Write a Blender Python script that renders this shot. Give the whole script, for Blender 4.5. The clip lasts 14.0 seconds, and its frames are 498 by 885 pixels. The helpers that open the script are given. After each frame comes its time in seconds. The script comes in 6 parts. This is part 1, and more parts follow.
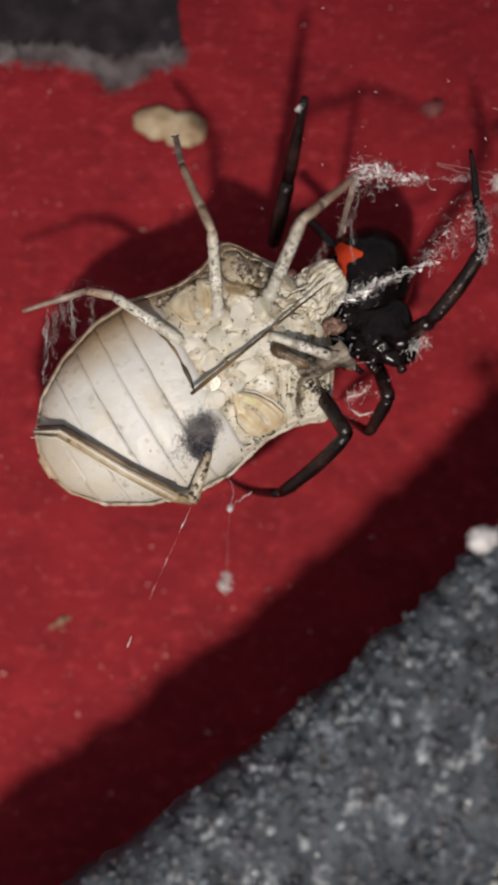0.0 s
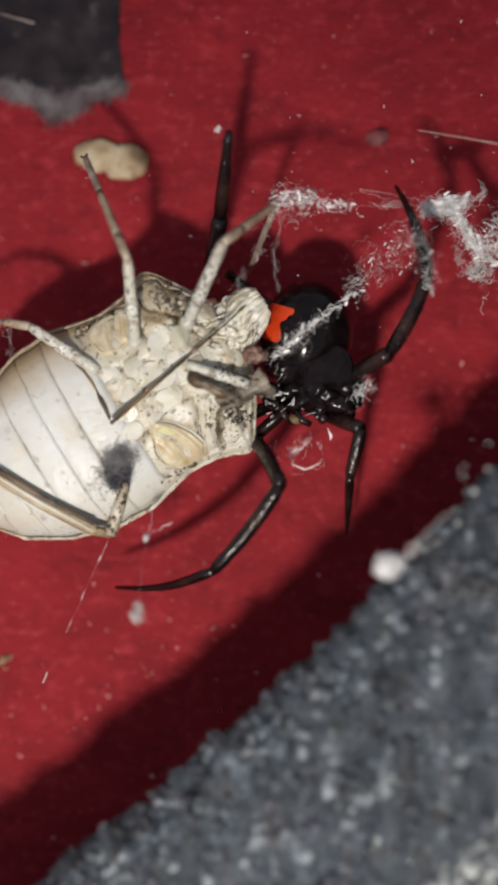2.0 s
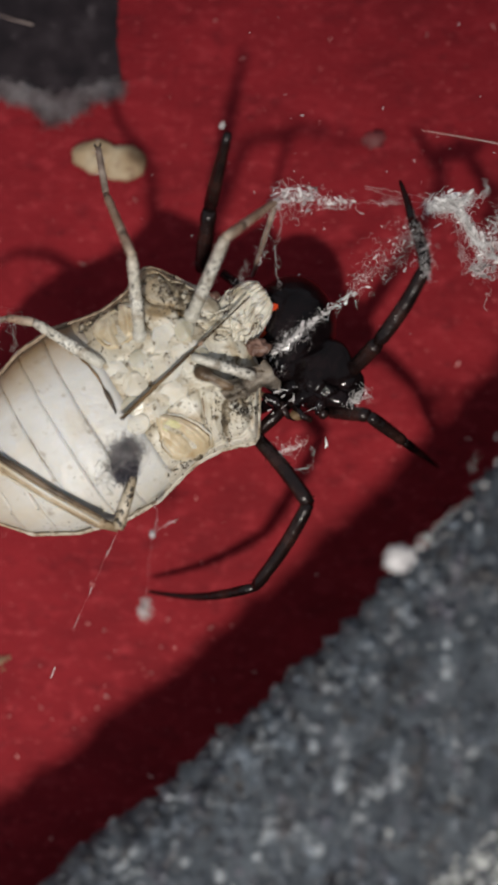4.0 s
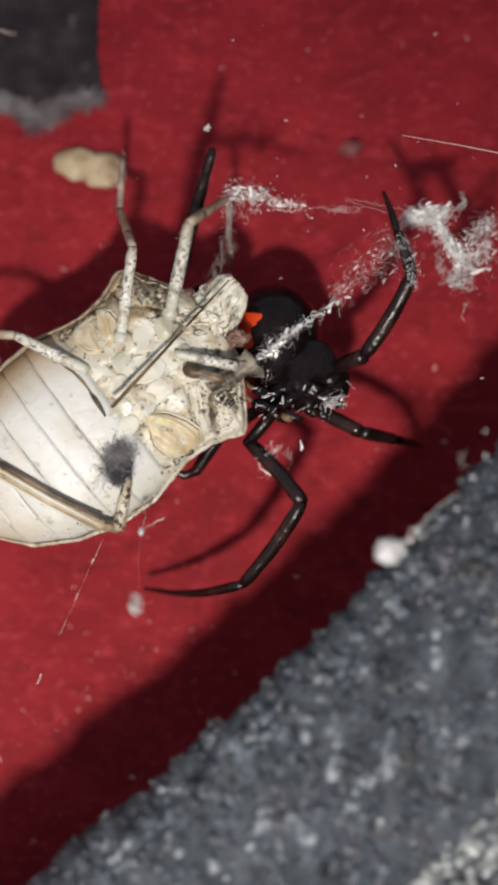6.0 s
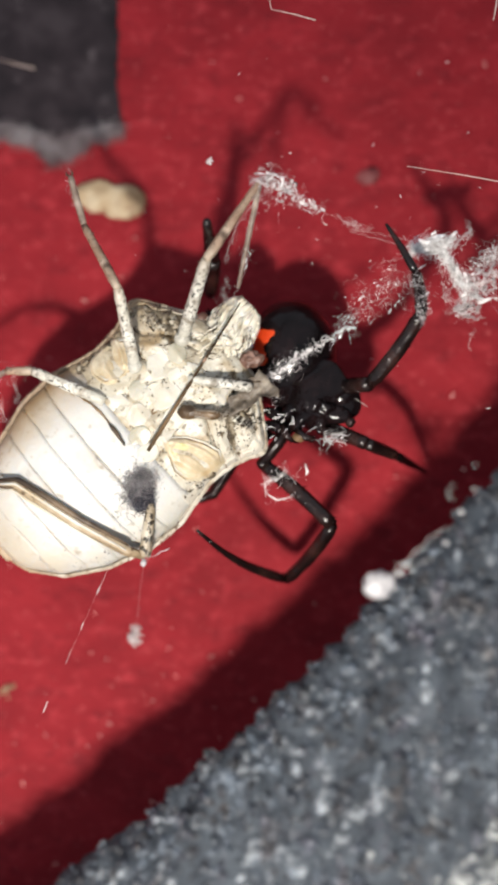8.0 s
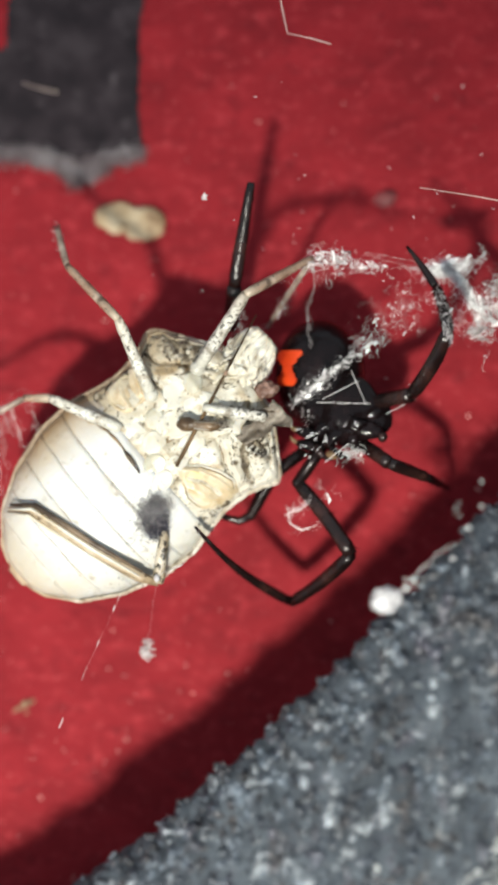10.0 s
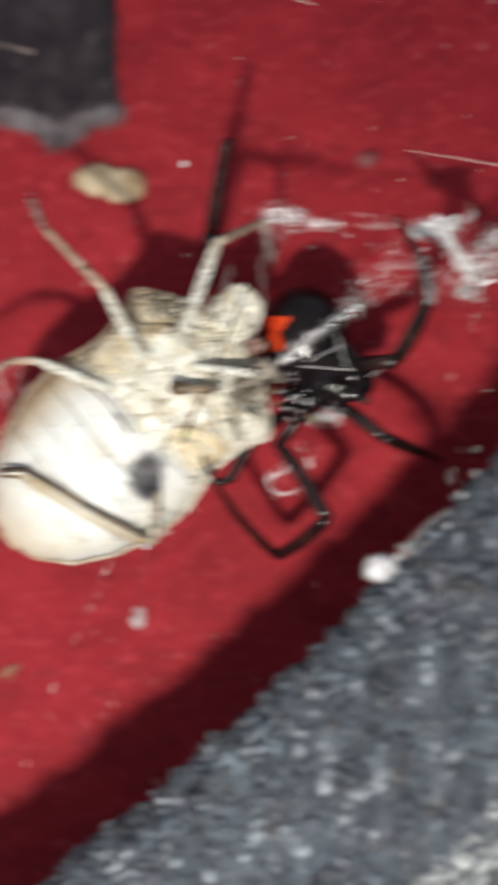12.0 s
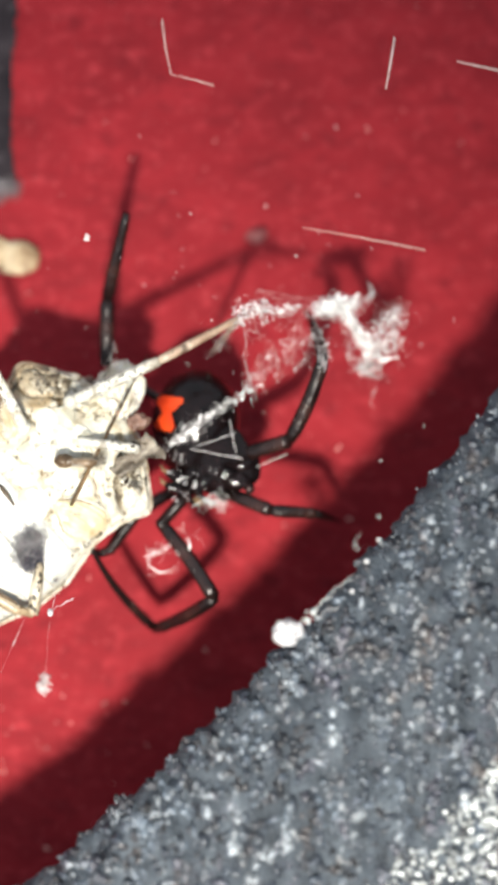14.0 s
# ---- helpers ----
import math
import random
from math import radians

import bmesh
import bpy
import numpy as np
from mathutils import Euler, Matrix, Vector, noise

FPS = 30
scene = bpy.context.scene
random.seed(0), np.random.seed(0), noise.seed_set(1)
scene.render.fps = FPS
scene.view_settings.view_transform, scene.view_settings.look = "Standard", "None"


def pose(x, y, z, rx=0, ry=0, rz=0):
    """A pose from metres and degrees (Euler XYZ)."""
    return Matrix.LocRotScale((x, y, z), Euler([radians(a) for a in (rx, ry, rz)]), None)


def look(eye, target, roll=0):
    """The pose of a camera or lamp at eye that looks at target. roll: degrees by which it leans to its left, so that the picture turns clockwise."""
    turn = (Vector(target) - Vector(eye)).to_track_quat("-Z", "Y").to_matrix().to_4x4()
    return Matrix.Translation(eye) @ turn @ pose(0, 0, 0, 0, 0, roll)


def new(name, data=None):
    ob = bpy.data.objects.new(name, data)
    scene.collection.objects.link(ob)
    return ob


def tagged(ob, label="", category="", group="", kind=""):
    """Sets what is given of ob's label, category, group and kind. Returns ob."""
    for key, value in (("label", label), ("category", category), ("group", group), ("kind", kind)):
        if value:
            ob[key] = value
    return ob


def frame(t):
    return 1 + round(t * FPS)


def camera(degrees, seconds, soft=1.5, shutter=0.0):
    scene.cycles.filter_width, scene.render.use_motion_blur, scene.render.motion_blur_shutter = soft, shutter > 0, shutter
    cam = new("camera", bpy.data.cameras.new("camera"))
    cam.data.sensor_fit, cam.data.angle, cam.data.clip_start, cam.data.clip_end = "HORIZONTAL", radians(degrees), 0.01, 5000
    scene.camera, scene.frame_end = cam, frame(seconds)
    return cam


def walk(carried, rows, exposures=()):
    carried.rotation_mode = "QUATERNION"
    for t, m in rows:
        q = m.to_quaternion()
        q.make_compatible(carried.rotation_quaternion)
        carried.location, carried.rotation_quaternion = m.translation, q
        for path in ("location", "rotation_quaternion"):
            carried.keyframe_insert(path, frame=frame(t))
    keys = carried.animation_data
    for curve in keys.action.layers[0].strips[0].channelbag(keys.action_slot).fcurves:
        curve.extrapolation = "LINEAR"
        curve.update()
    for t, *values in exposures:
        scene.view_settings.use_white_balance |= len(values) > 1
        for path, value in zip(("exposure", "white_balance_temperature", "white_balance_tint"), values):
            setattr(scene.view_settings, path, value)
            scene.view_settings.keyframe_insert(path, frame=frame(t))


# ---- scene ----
MM = 0.001
cam = camera(14.0, 14.0, soft=3.8, shutter=0.5)
# a phone lens this close has little depth of field: focus lies on the bug
cam.data.dof.use_dof, cam.data.dof.focus_distance, cam.data.dof.aperture_fstop = True, 0.0868, 40
PATH = [
    (0, pose(-0.00593, 0.00427, 0.09446, -4.02, -1.63, 0.55)),
    (0.5, pose(-0.00473, 0.00419, 0.09186, -3.90, -1.49, 0.31)),
    (1, pose(-0.00257, 0.00284, 0.09180, -2.96, -0.74, 0.28)),
    (1.5, pose(0.00016, 0.00245, 0.09176, -2.70, 0.58, 0.20)),
    (2, pose(0.00404, 0.00140, 0.09267, -1.27, 2.87, 0.31)),
    (4.5, pose(0.00058, 0.00013, 0.09323, -0.50, 0.65, 0.14)),
    (5, pose(0.00000, 0.00000, 0.09336, -0.61, -0.05, 0.05)),
    (5.5, pose(-0.00444, -0.00111, 0.09377, 0.33, -2.71, 0.09)),
    (6, pose(-0.00169, -0.00180, 0.09435, 0.77, -1.29, 0.03)),
    (6.5, pose(0.00027, -0.00140, 0.09472, 0.84, -0.33, 0.12)),
    (7, pose(0.00093, -0.00163, 0.09495, 1.04, 0.31, 0.07)),
    (7.5, pose(0.00373, -0.00082, 0.09452, 0.75, 2.30, -0.04)),
    (8, pose(0.00494, -0.00041, 0.09486, 0.72, 3.24, -0.08)),
    (10.5, pose(0.00687, -0.00123, 0.09572, 1.83, 4.86, 0.37)),
    (11, pose(0.00382, -0.00030, 0.09565, 1.11, 3.75, 0.43)),
    (11.5, pose(-0.00080, 0.00095, 0.09528, -0.17, 0.67, 0.25)),
    (11.9, pose(0.00354, 0.00039, 0.09547, -0.70, 1.00, -0.22)),
    (12, pose(0.00463, 0.00025, 0.09552, -0.20, 3.05, -0.34)),
    (12.1, pose(0.00400, 0.00010, 0.09566, -0.62, 4.01, -0.38)),
    (12.2, pose(0.00338, -0.00005, 0.09580, -0.42, 3.02, -0.42)),
    (12.3, pose(0.00275, -0.00020, 0.09594, -0.18, 1.84, -0.46)),
    (12.4, pose(0.00213, -0.00035, 0.09609, 0.85, 1.33, -0.50)),
    (12.5, pose(0.00150, -0.00049, 0.09623, 1.06, -0.11, -0.53)),
    (12.6, pose(0.00266, -0.00059, 0.09634, 1.32, -0.86, -0.60)),
    (12.7, pose(0.00383, -0.00068, 0.09645, 1.64, -1.01, -0.67)),
    (12.8, pose(0.00499, -0.00078, 0.09655, 1.57, 1.24, -0.74)),
    (12.9, pose(0.00616, -0.00087, 0.09666, 1.79, 2.00, -0.81)),
    (12.967, pose(0.00693, -0.00094, 0.09673, 2.04, 2.15, -0.86)),
    (13, pose(0.00732, -0.00097, 0.09677, 2.07, 2.90, -0.88)),
    (13.033, pose(0.00688, -0.00090, 0.09671, 2.06, 3.55, -0.89)),
    (13.1, pose(0.00599, -0.00076, 0.09659, 1.90, 2.64, -0.92)),
    (13.2, pose(0.00466, -0.00055, 0.09642, 1.79, 2.08, -0.96)),
    (13.3, pose(0.00333, -0.00035, 0.09624, 1.37, 2.80, -1.00)),
    (13.4, pose(0.00201, -0.00014, 0.09607, 1.14, 1.52, -1.04)),
    (13.467, pose(0.00112, -0.00001, 0.09595, 0.85, 0.05, -1.06)),
    (13.5, pose(0.00068, 0.00006, 0.09589, 1.18, -1.10, -1.07)),
    (13.533, pose(0.00064, 0.00006, 0.09599, 1.51, -2.25, -1.02)),
    (13.6, pose(0.00057, 0.00005, 0.09620, 1.41, -2.84, -0.91)),
    (14, pose(0.00015, -0.00001, 0.09747, 1.91, -2.70, -0.26)),
]
EXPOSURES = [
    (0, -0.53, 7060, 13), (0.5, -0.93, 7060, 13), (1, -0.89, 6960, 12.5), (1.5, -0.66, 6880, 12.5), (2, -0.35, 6760, 10), (4.5, -0.65, 6760, 10),
    (5, -0.29, 6760, 10), (5.5, -0.15, 6760, 10), (6, -0.25, 6760, 10), (6.5, -0.15, 6760, 10), (7, 0.2, 6760, 10), (8, 0.22, 6760, 10),
    (10.5, 0.36, 6600, 2.5), (11.5, 0.38, 6600, 3), (12, 0.15, 6620, 7), (12.5, -0.15, 6620, 10), (13, 0.72, 6690, 7), (13.5, 0.7, 6690, 6), (14, 0.86, 6690, 5.5),
]
walk(cam, PATH, EXPOSURES)

# ---- light: a dark room and one torch held beside the lens ----
world = bpy.data.worlds.new("night")
world.use_nodes = True
world.node_tree.nodes["Background"].inputs["Color"].default_value = (0.75, 0.85, 1.0, 1)
world.node_tree.nodes["Background"].inputs["Strength"].default_value = 0.52
scene.world = world
torch = bpy.data.lights.new("torch", "SPOT")
torch.energy, torch.color = 0.555, (1.0, 0.958, 0.895)
torch.shadow_soft_size, torch.spot_size, torch.spot_blend = 0.0035, radians(75), 0.7
new("torch", torch).matrix_world = look((-0.006, -0.036, 0.096), (-0.013, -0.031, 0.0))


# ---- materials ----
def material(name, colors, scale=1.0, rough=0.6, bump=0.0, bump_scale=4.0, specular=0.5, detail=6.0, stretch=(1, 1, 1), spots=None, island=0.0,
             sheen=0.0, coat=0.0, alpha=1.0, skin=0.0, along=None, each=0.0):
    """colors: stops of a noise ramp; scale: noise cycles per millimetre; spots: (colour, cycles per millimetre, from, to)."""
    m = bpy.data.materials.new(name)
    m.use_nodes = True
    nodes, links = m.node_tree.nodes, m.node_tree.links
    shader = nodes["Principled BSDF"]
    place = nodes.new("ShaderNodeTexCoord")
    mapping = nodes.new("ShaderNodeMapping")
    mapping.inputs["Scale"].default_value = [1000 * s for s in stretch]
    links.new(place.outputs["Object"], mapping.inputs["Vector"])
    grain = nodes.new("ShaderNodeTexNoise")
    grain.inputs["Scale"].default_value, grain.inputs["Detail"].default_value = scale, detail
    links.new(mapping.outputs["Vector"], grain.inputs["Vector"])
    ramp = nodes.new("ShaderNodeValToRGB")
    while len(ramp.color_ramp.elements) < len(colors):
        ramp.color_ramp.elements.new(0.5)
    for n, c in enumerate(colors):
        ramp.color_ramp.elements[n].position = 0.3 + 0.4 * n / max(1, len(colors) - 1)
        ramp.color_ramp.elements[n].color = (*c, 1)
    links.new(grain.outputs["Fac"], ramp.inputs["Fac"])
    out = ramp.outputs["Color"]
    for color, freq, low, high in spots if isinstance(spots, list) else [spots] if spots else []:
        dots = nodes.new("ShaderNodeTexNoise")
        dots.inputs["Scale"].default_value, dots.inputs["Detail"].default_value = freq, 3
        links.new(mapping.outputs["Vector"], dots.inputs["Vector"])
        span = nodes.new("ShaderNodeMapRange")
        span.inputs["From Min"].default_value, span.inputs["From Max"].default_value = low, high
        links.new(dots.outputs["Fac"], span.inputs["Value"])
        mix = nodes.new("ShaderNodeMix")
        mix.data_type = "RGBA"
        links.new(span.outputs["Result"], mix.inputs["Factor"])
        links.new(out, mix.inputs["A"])
        mix.inputs["B"].default_value = (*color, 1)
        out = mix.outputs["Result"]
    if each:
        info = nodes.new("ShaderNodeObjectInfo")
        hsv = nodes.new("ShaderNodeHueSaturation")
        span = nodes.new("ShaderNodeMapRange")
        span.inputs["To Min"].default_value, span.inputs["To Max"].default_value = 1 - each, 1 + each
        links.new(info.outputs["Random"], span.inputs["Value"])
        links.new(span.outputs["Result"], hsv.inputs["Value"])
        links.new(out, hsv.inputs["Color"])
        out = hsv.outputs["Color"]
    if island:
        geo = nodes.new("ShaderNodeNewGeometry")
        hsv = nodes.new("ShaderNodeHueSaturation")
        span = nodes.new("ShaderNodeMapRange")
        span.inputs["To Min"].default_value, span.inputs["To Max"].default_value = 1 - island, 1 + island
        links.new(geo.outputs["Random Per Island"], span.inputs["Value"])
        links.new(span.outputs["Result"], hsv.inputs["Value"])
        links.new(out, hsv.inputs["Color"])
        out = hsv.outputs["Color"]
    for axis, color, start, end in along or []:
        # colour that changes along a limb or across a body, in millimetres, with an uneven border
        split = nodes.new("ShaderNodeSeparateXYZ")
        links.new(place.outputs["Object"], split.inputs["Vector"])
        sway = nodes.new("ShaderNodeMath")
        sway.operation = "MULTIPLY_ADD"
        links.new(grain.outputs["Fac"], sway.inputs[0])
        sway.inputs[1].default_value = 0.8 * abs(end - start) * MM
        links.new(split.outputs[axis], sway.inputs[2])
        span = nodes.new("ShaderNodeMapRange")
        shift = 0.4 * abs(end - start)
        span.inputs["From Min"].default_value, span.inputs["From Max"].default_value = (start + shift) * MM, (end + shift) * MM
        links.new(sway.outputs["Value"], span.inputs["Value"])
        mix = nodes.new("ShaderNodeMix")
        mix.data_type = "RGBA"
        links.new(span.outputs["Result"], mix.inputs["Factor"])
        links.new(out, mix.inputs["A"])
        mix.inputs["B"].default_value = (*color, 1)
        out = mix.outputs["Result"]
    links.new(out, shader.inputs["Base Color"])
    shader.inputs["Roughness"].default_value = rough
    shader.inputs["Specular IOR Level"].default_value = specular
    shader.inputs["Sheen Weight"].default_value = sheen
    shader.inputs["Coat Weight"].default_value = coat
    shader.inputs["Alpha"].default_value = alpha
    if skin:
        shader.inputs["Subsurface Weight"].default_value = skin
        shader.inputs["Subsurface Radius"].default_value = (1.0, 0.75, 0.5)
        shader.inputs["Subsurface Scale"].default_value = 0.0003
    if bump:
        fine = nodes.new("ShaderNodeTexNoise")
        fine.inputs["Scale"].default_value, fine.inputs["Detail"].default_value = bump_scale, 5
        links.new(mapping.outputs["Vector"], fine.inputs["Vector"])
        relief = nodes.new("ShaderNodeBump")
        relief.inputs["Strength"].default_value, relief.inputs["Distance"].default_value = bump, 0.0002
        links.new(fine.outputs["Fac"], relief.inputs["Height"])
        links.new(relief.outputs["Normal"], shader.inputs["Normal"])
    return m


RED = material("red_paint", [(0.16, 0.0053, 0.0098), (0.2, 0.0072, 0.0126), (0.245, 0.0108, 0.0172)], 0.3, 0.72, 0.45, 3.2, 0.18, stretch=(0.8, 1.3, 1),
               spots=[((0.3, 0.022, 0.03), 1.1, 0.55, 0.78), ((0.12, 0.0036, 0.0078), 0.8, 0.57, 0.8), ((0.31, 0.03, 0.037), 2.0, 0.58, 0.8), ((0.11, 0.0033, 0.0074), 1.7, 0.6, 0.82), ((0.44, 0.1, 0.1), 4.0, 0.66, 0.78)])
BLACK = material("dark_patch", [(0.0095, 0.0068, 0.009), (0.019, 0.0135, 0.0165), (0.034, 0.026, 0.03)], 0.7, 0.85, 0.4, 4.0, 0.2, spots=((0.085, 0.07, 0.076), 1.1, 0.64, 0.88))
LINT = material("grey_lint", [(0.12, 0.085, 0.09), (0.24, 0.2, 0.21), (0.4, 0.36, 0.37)], 0.9, 0.9, 0, 5.0, 0.2, island=0.3)
CONCRETE = material("grey_concrete", [(0.0172, 0.022, 0.029), (0.0372, 0.046, 0.0585), (0.07, 0.083, 0.1)], 0.6, 0.7, 0.9, 5.0, 0.45, stretch=(2.2, 0.6, 1))
GRAIN = material("stone_grain", [(0.0147, 0.018, 0.0258), (0.0425, 0.051, 0.0665), (0.101, 0.122, 0.15)], 0.62, 0.4, 0.3, 6.0, 0.5, island=0.38, stretch=(1.7, 0.75, 1),
                 spots=[((0.0085, 0.0088, 0.0125), 0.8, 0.5, 0.62), ((0.25, 0.27, 0.295), 0.9, 0.53, 0.68), ((0.07, 0.06, 0.06), 0.4, 0.54, 0.72), ((0.062, 0.06, 0.078), 0.5, 0.55, 0.7)])
EDGE_GRAIN = material("edge_grain", [(0.017, 0.0165, 0.0195), (0.036, 0.036, 0.042), (0.07, 0.072, 0.08)], 0.9, 0.5, 0.4, 6.0, 0.4, each=0.55)
PALE_GRAIN = material("pale_grain", [(0.2, 0.21, 0.22), (0.4, 0.41, 0.42), (0.65, 0.66, 0.66)], 0.8, 0.15, 0, 6.0, 1.0, island=0.6)
GRIT = material("pale_grit", [(0.2, 0.21, 0.215), (0.36, 0.37, 0.37), (0.6, 0.61, 0.6)], 0.8, 0.5, 0.3, 6.0, 0.5, island=0.6)
CREAM = material("cream_plate", [(0.48, 0.43, 0.34), (0.57, 0.54, 0.475), (0.61, 0.6, 0.555)], 0.4, 0.5, 0.25, 3.0, 0.5, spots=((0.48, 0.37, 0.23), 0.5, 0.54, 0.8), skin=0.3)
# tan margin and tail, with the shade of the +y flank put into the brown
BELLY = material("cream_belly", [(0.51, 0.485, 0.445), (0.56, 0.548, 0.525), (0.6, 0.596, 0.588)], 0.4, 0.45, 0.22, 3.0, 0.5, spots=[((0.5, 0.44, 0.35), 0.45, 0.56, 0.82), ((0.36, 0.32, 0.27), 2.2, 0.62, 0.76)], skin=0.3,
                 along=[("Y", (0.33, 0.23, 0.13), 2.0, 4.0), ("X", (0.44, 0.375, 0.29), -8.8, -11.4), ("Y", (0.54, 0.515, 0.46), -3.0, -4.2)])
JOINT = material("joint_skin", [(0.38, 0.35, 0.26), (0.47, 0.44, 0.36), (0.56, 0.53, 0.46)], 0.9, 0.25, 0.2, 5.0, 0.5, skin=0.5)
PLATE = material("tan_plate", [(0.42, 0.32, 0.19), (0.55, 0.46, 0.32), (0.64, 0.57, 0.44)], 0.8, 0.32, 0.3, 4.0, 0.5, spots=[((0.38, 0.25, 0.12), 0.9, 0.55, 0.75)], skin=0.25)
# brown towards +y: a dirt band, plus the curve's shading put into colour
SPECKLE = material("speckled_shell", [(0.33, 0.275, 0.185), (0.48, 0.43, 0.34), (0.57, 0.54, 0.46), (0.61, 0.59, 0.53)], 0.9, 0.36, 0.35, 4.0, 0.5,
                   spots=[((0.3, 0.22, 0.125), 0.7, 0.52, 0.7), ((0.14, 0.105, 0.065), 3.6, 0.57, 0.68)], skin=0.15,
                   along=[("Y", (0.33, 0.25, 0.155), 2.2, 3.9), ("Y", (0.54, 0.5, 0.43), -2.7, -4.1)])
PIT = material("dark_pit", [(0.022, 0.016, 0.011), (0.055, 0.04, 0.027), (0.13, 0.1, 0.07)], 1.4, 0.6, 0.2, 5.0, 0.3, island=0.4)
# rim browner on the +y side and at the tail
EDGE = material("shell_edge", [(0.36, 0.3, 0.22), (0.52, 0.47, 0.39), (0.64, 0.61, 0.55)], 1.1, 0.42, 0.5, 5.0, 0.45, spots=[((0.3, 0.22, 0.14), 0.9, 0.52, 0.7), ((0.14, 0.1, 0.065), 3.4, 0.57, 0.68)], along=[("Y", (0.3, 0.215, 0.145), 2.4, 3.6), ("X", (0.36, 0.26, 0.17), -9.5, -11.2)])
BUG_LEG = material("pale_leg", [(0.42, 0.38, 0.3), (0.56, 0.53, 0.46), (0.68, 0.66, 0.6)], 0.9, 0.3, 0.4, 6.0, 0.5, spots=[((0.08, 0.07, 0.06), 7.5, 0.52, 0.64), ((0.3, 0.25, 0.19), 1.6, 0.57, 0.75)], along=[("X", (0.4, 0.31, 0.22), 3.0, 4.6), ("X", (0.5, 0.48, 0.42), 1.0, 0.3)])
GREY_LEG = material("grey_leg", [(0.36, 0.33, 0.28), (0.52, 0.49, 0.43), (0.66, 0.64, 0.58)], 1.2, 0.3, 0.4, 6.0, 0.5, spots=[((0.06, 0.052, 0.046), 7.5, 0.51, 0.62), ((0.22, 0.19, 0.15), 1.4, 0.56, 0.72)], along=[("X", (0.34, 0.27, 0.2), 3.2, 4.8), ("X", (0.46, 0.44, 0.38), 1.2, 0.4)])
TAN_LEG = material("tan_leg", [(0.17, 0.1, 0.062), (0.3, 0.195, 0.135), (0.44, 0.33, 0.25)], 1.1, 0.36, 0.3, 5.0, 0.45, spots=[((0.08, 0.055, 0.04), 7.0, 0.57, 0.68), ((0.1, 0.065, 0.045), 1.3, 0.58, 0.75)], along=[("X", (0.42, 0.35, 0.27), 0.8, -0.2)])
THIGH = material("speckled_thigh", [(0.2, 0.155, 0.1), (0.34, 0.28, 0.2), (0.52, 0.46, 0.37)], 1.2, 0.35, 0.4, 6.0, 0.45, spots=[((0.035, 0.026, 0.018), 4.2, 0.51, 0.58)])
FOOT = material("thin_foot", [(0.11, 0.072, 0.056), (0.22, 0.16, 0.125), (0.38, 0.3, 0.245)], 1.6, 0.4, 0.3, 5.0, 0.4)
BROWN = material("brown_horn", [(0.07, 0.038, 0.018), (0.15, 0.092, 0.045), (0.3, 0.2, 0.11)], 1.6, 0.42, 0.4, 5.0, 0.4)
SHIN = material("banded_shin", [(0.2, 0.135, 0.075), (0.33, 0.25, 0.16), (0.46, 0.38, 0.28)], 0.9, 0.36, 0.3, 5.0, 0.45, spots=((0.09, 0.055, 0.03), 3.0, 0.57, 0.7))
DARK_STRIP = material("dark_horn", [(0.018, 0.012, 0.008), (0.055, 0.037, 0.025), (0.17, 0.12, 0.08)], 0.7, 0.45, 0.2, 5.0, 0.35)
BEAK_HORN = material("beak_horn", [(0.012, 0.007, 0.0035), (0.042, 0.024, 0.011), (0.18, 0.11, 0.055)], 0.9, 0.5, 0.2, 5.0, 0.18, stretch=(0.3, 2, 2))
MOTTLE = material("mottled_crust", [(0.03, 0.022, 0.014), (0.09, 0.066, 0.04), (0.27, 0.22, 0.15), (0.56, 0.51, 0.42)], 2.4, 0.45, 0.9, 6.0, 0.45, detail=8.0)
EYE = material("red_brown_eye", [(0.07, 0.035, 0.025), (0.15, 0.08, 0.06), (0.29, 0.18, 0.14)], 1.6, 0.35, 0.4, 5.0, 0.4)
MOULD = material("dark_fuzz", [(0.012, 0.011, 0.018), (0.042, 0.04, 0.056), (0.11, 0.105, 0.13)], 2.0, 0.6, 0, 4.0, 0.4, island=0.6)
SPIDER = material("spider_black", [(0.003, 0.0019, 0.0021), (0.006, 0.0036, 0.004), (0.012, 0.0066, 0.007)], 1.2, 0.13, 0.3, 1.4, 0.22)
SPIDER_LEG = material("spider_leg", [(0.0042, 0.002, 0.002), (0.0095, 0.0044, 0.004), (0.026, 0.0105, 0.0085)], 0.9, 0.25, 0.4, 2.3, 0.4)
HOURGLASS = material("orange_red_mark", [(0.34, 0.02, 0.004), (0.55, 0.045, 0.008), (0.66, 0.07, 0.012)], 1.2, 0.4, 0.3, 4.0, 0.4)
SILK = material("white_silk", [(0.7, 0.66, 0.65), (0.92, 0.9, 0.89)], 1.6, 0.25, 0, 4.0, 1.0, island=0.35, alpha=0.92)
VEIL = material("thin_silk", [(0.46, 0.4, 0.4), (0.78, 0.73, 0.72)], 1.6, 0.4, 0, 4.0, 0.6, island=0.6, alpha=0.5)
RIDGE = material("head_ridge", [(0.46, 0.4, 0.29), (0.62, 0.57, 0.47), (0.68, 0.66, 0.59)], 1.0, 0.3, 0.4, 5.0, 0.5, island=0.2, skin=0.2, spots=((0.22, 0.16, 0.095), 1.6, 0.57, 0.72))
EGG = material("white_wool", [(0.3, 0.28, 0.29), (0.62, 0.6, 0.61)], 3.0, 0.7, 0.8, 5.0, 0.3)
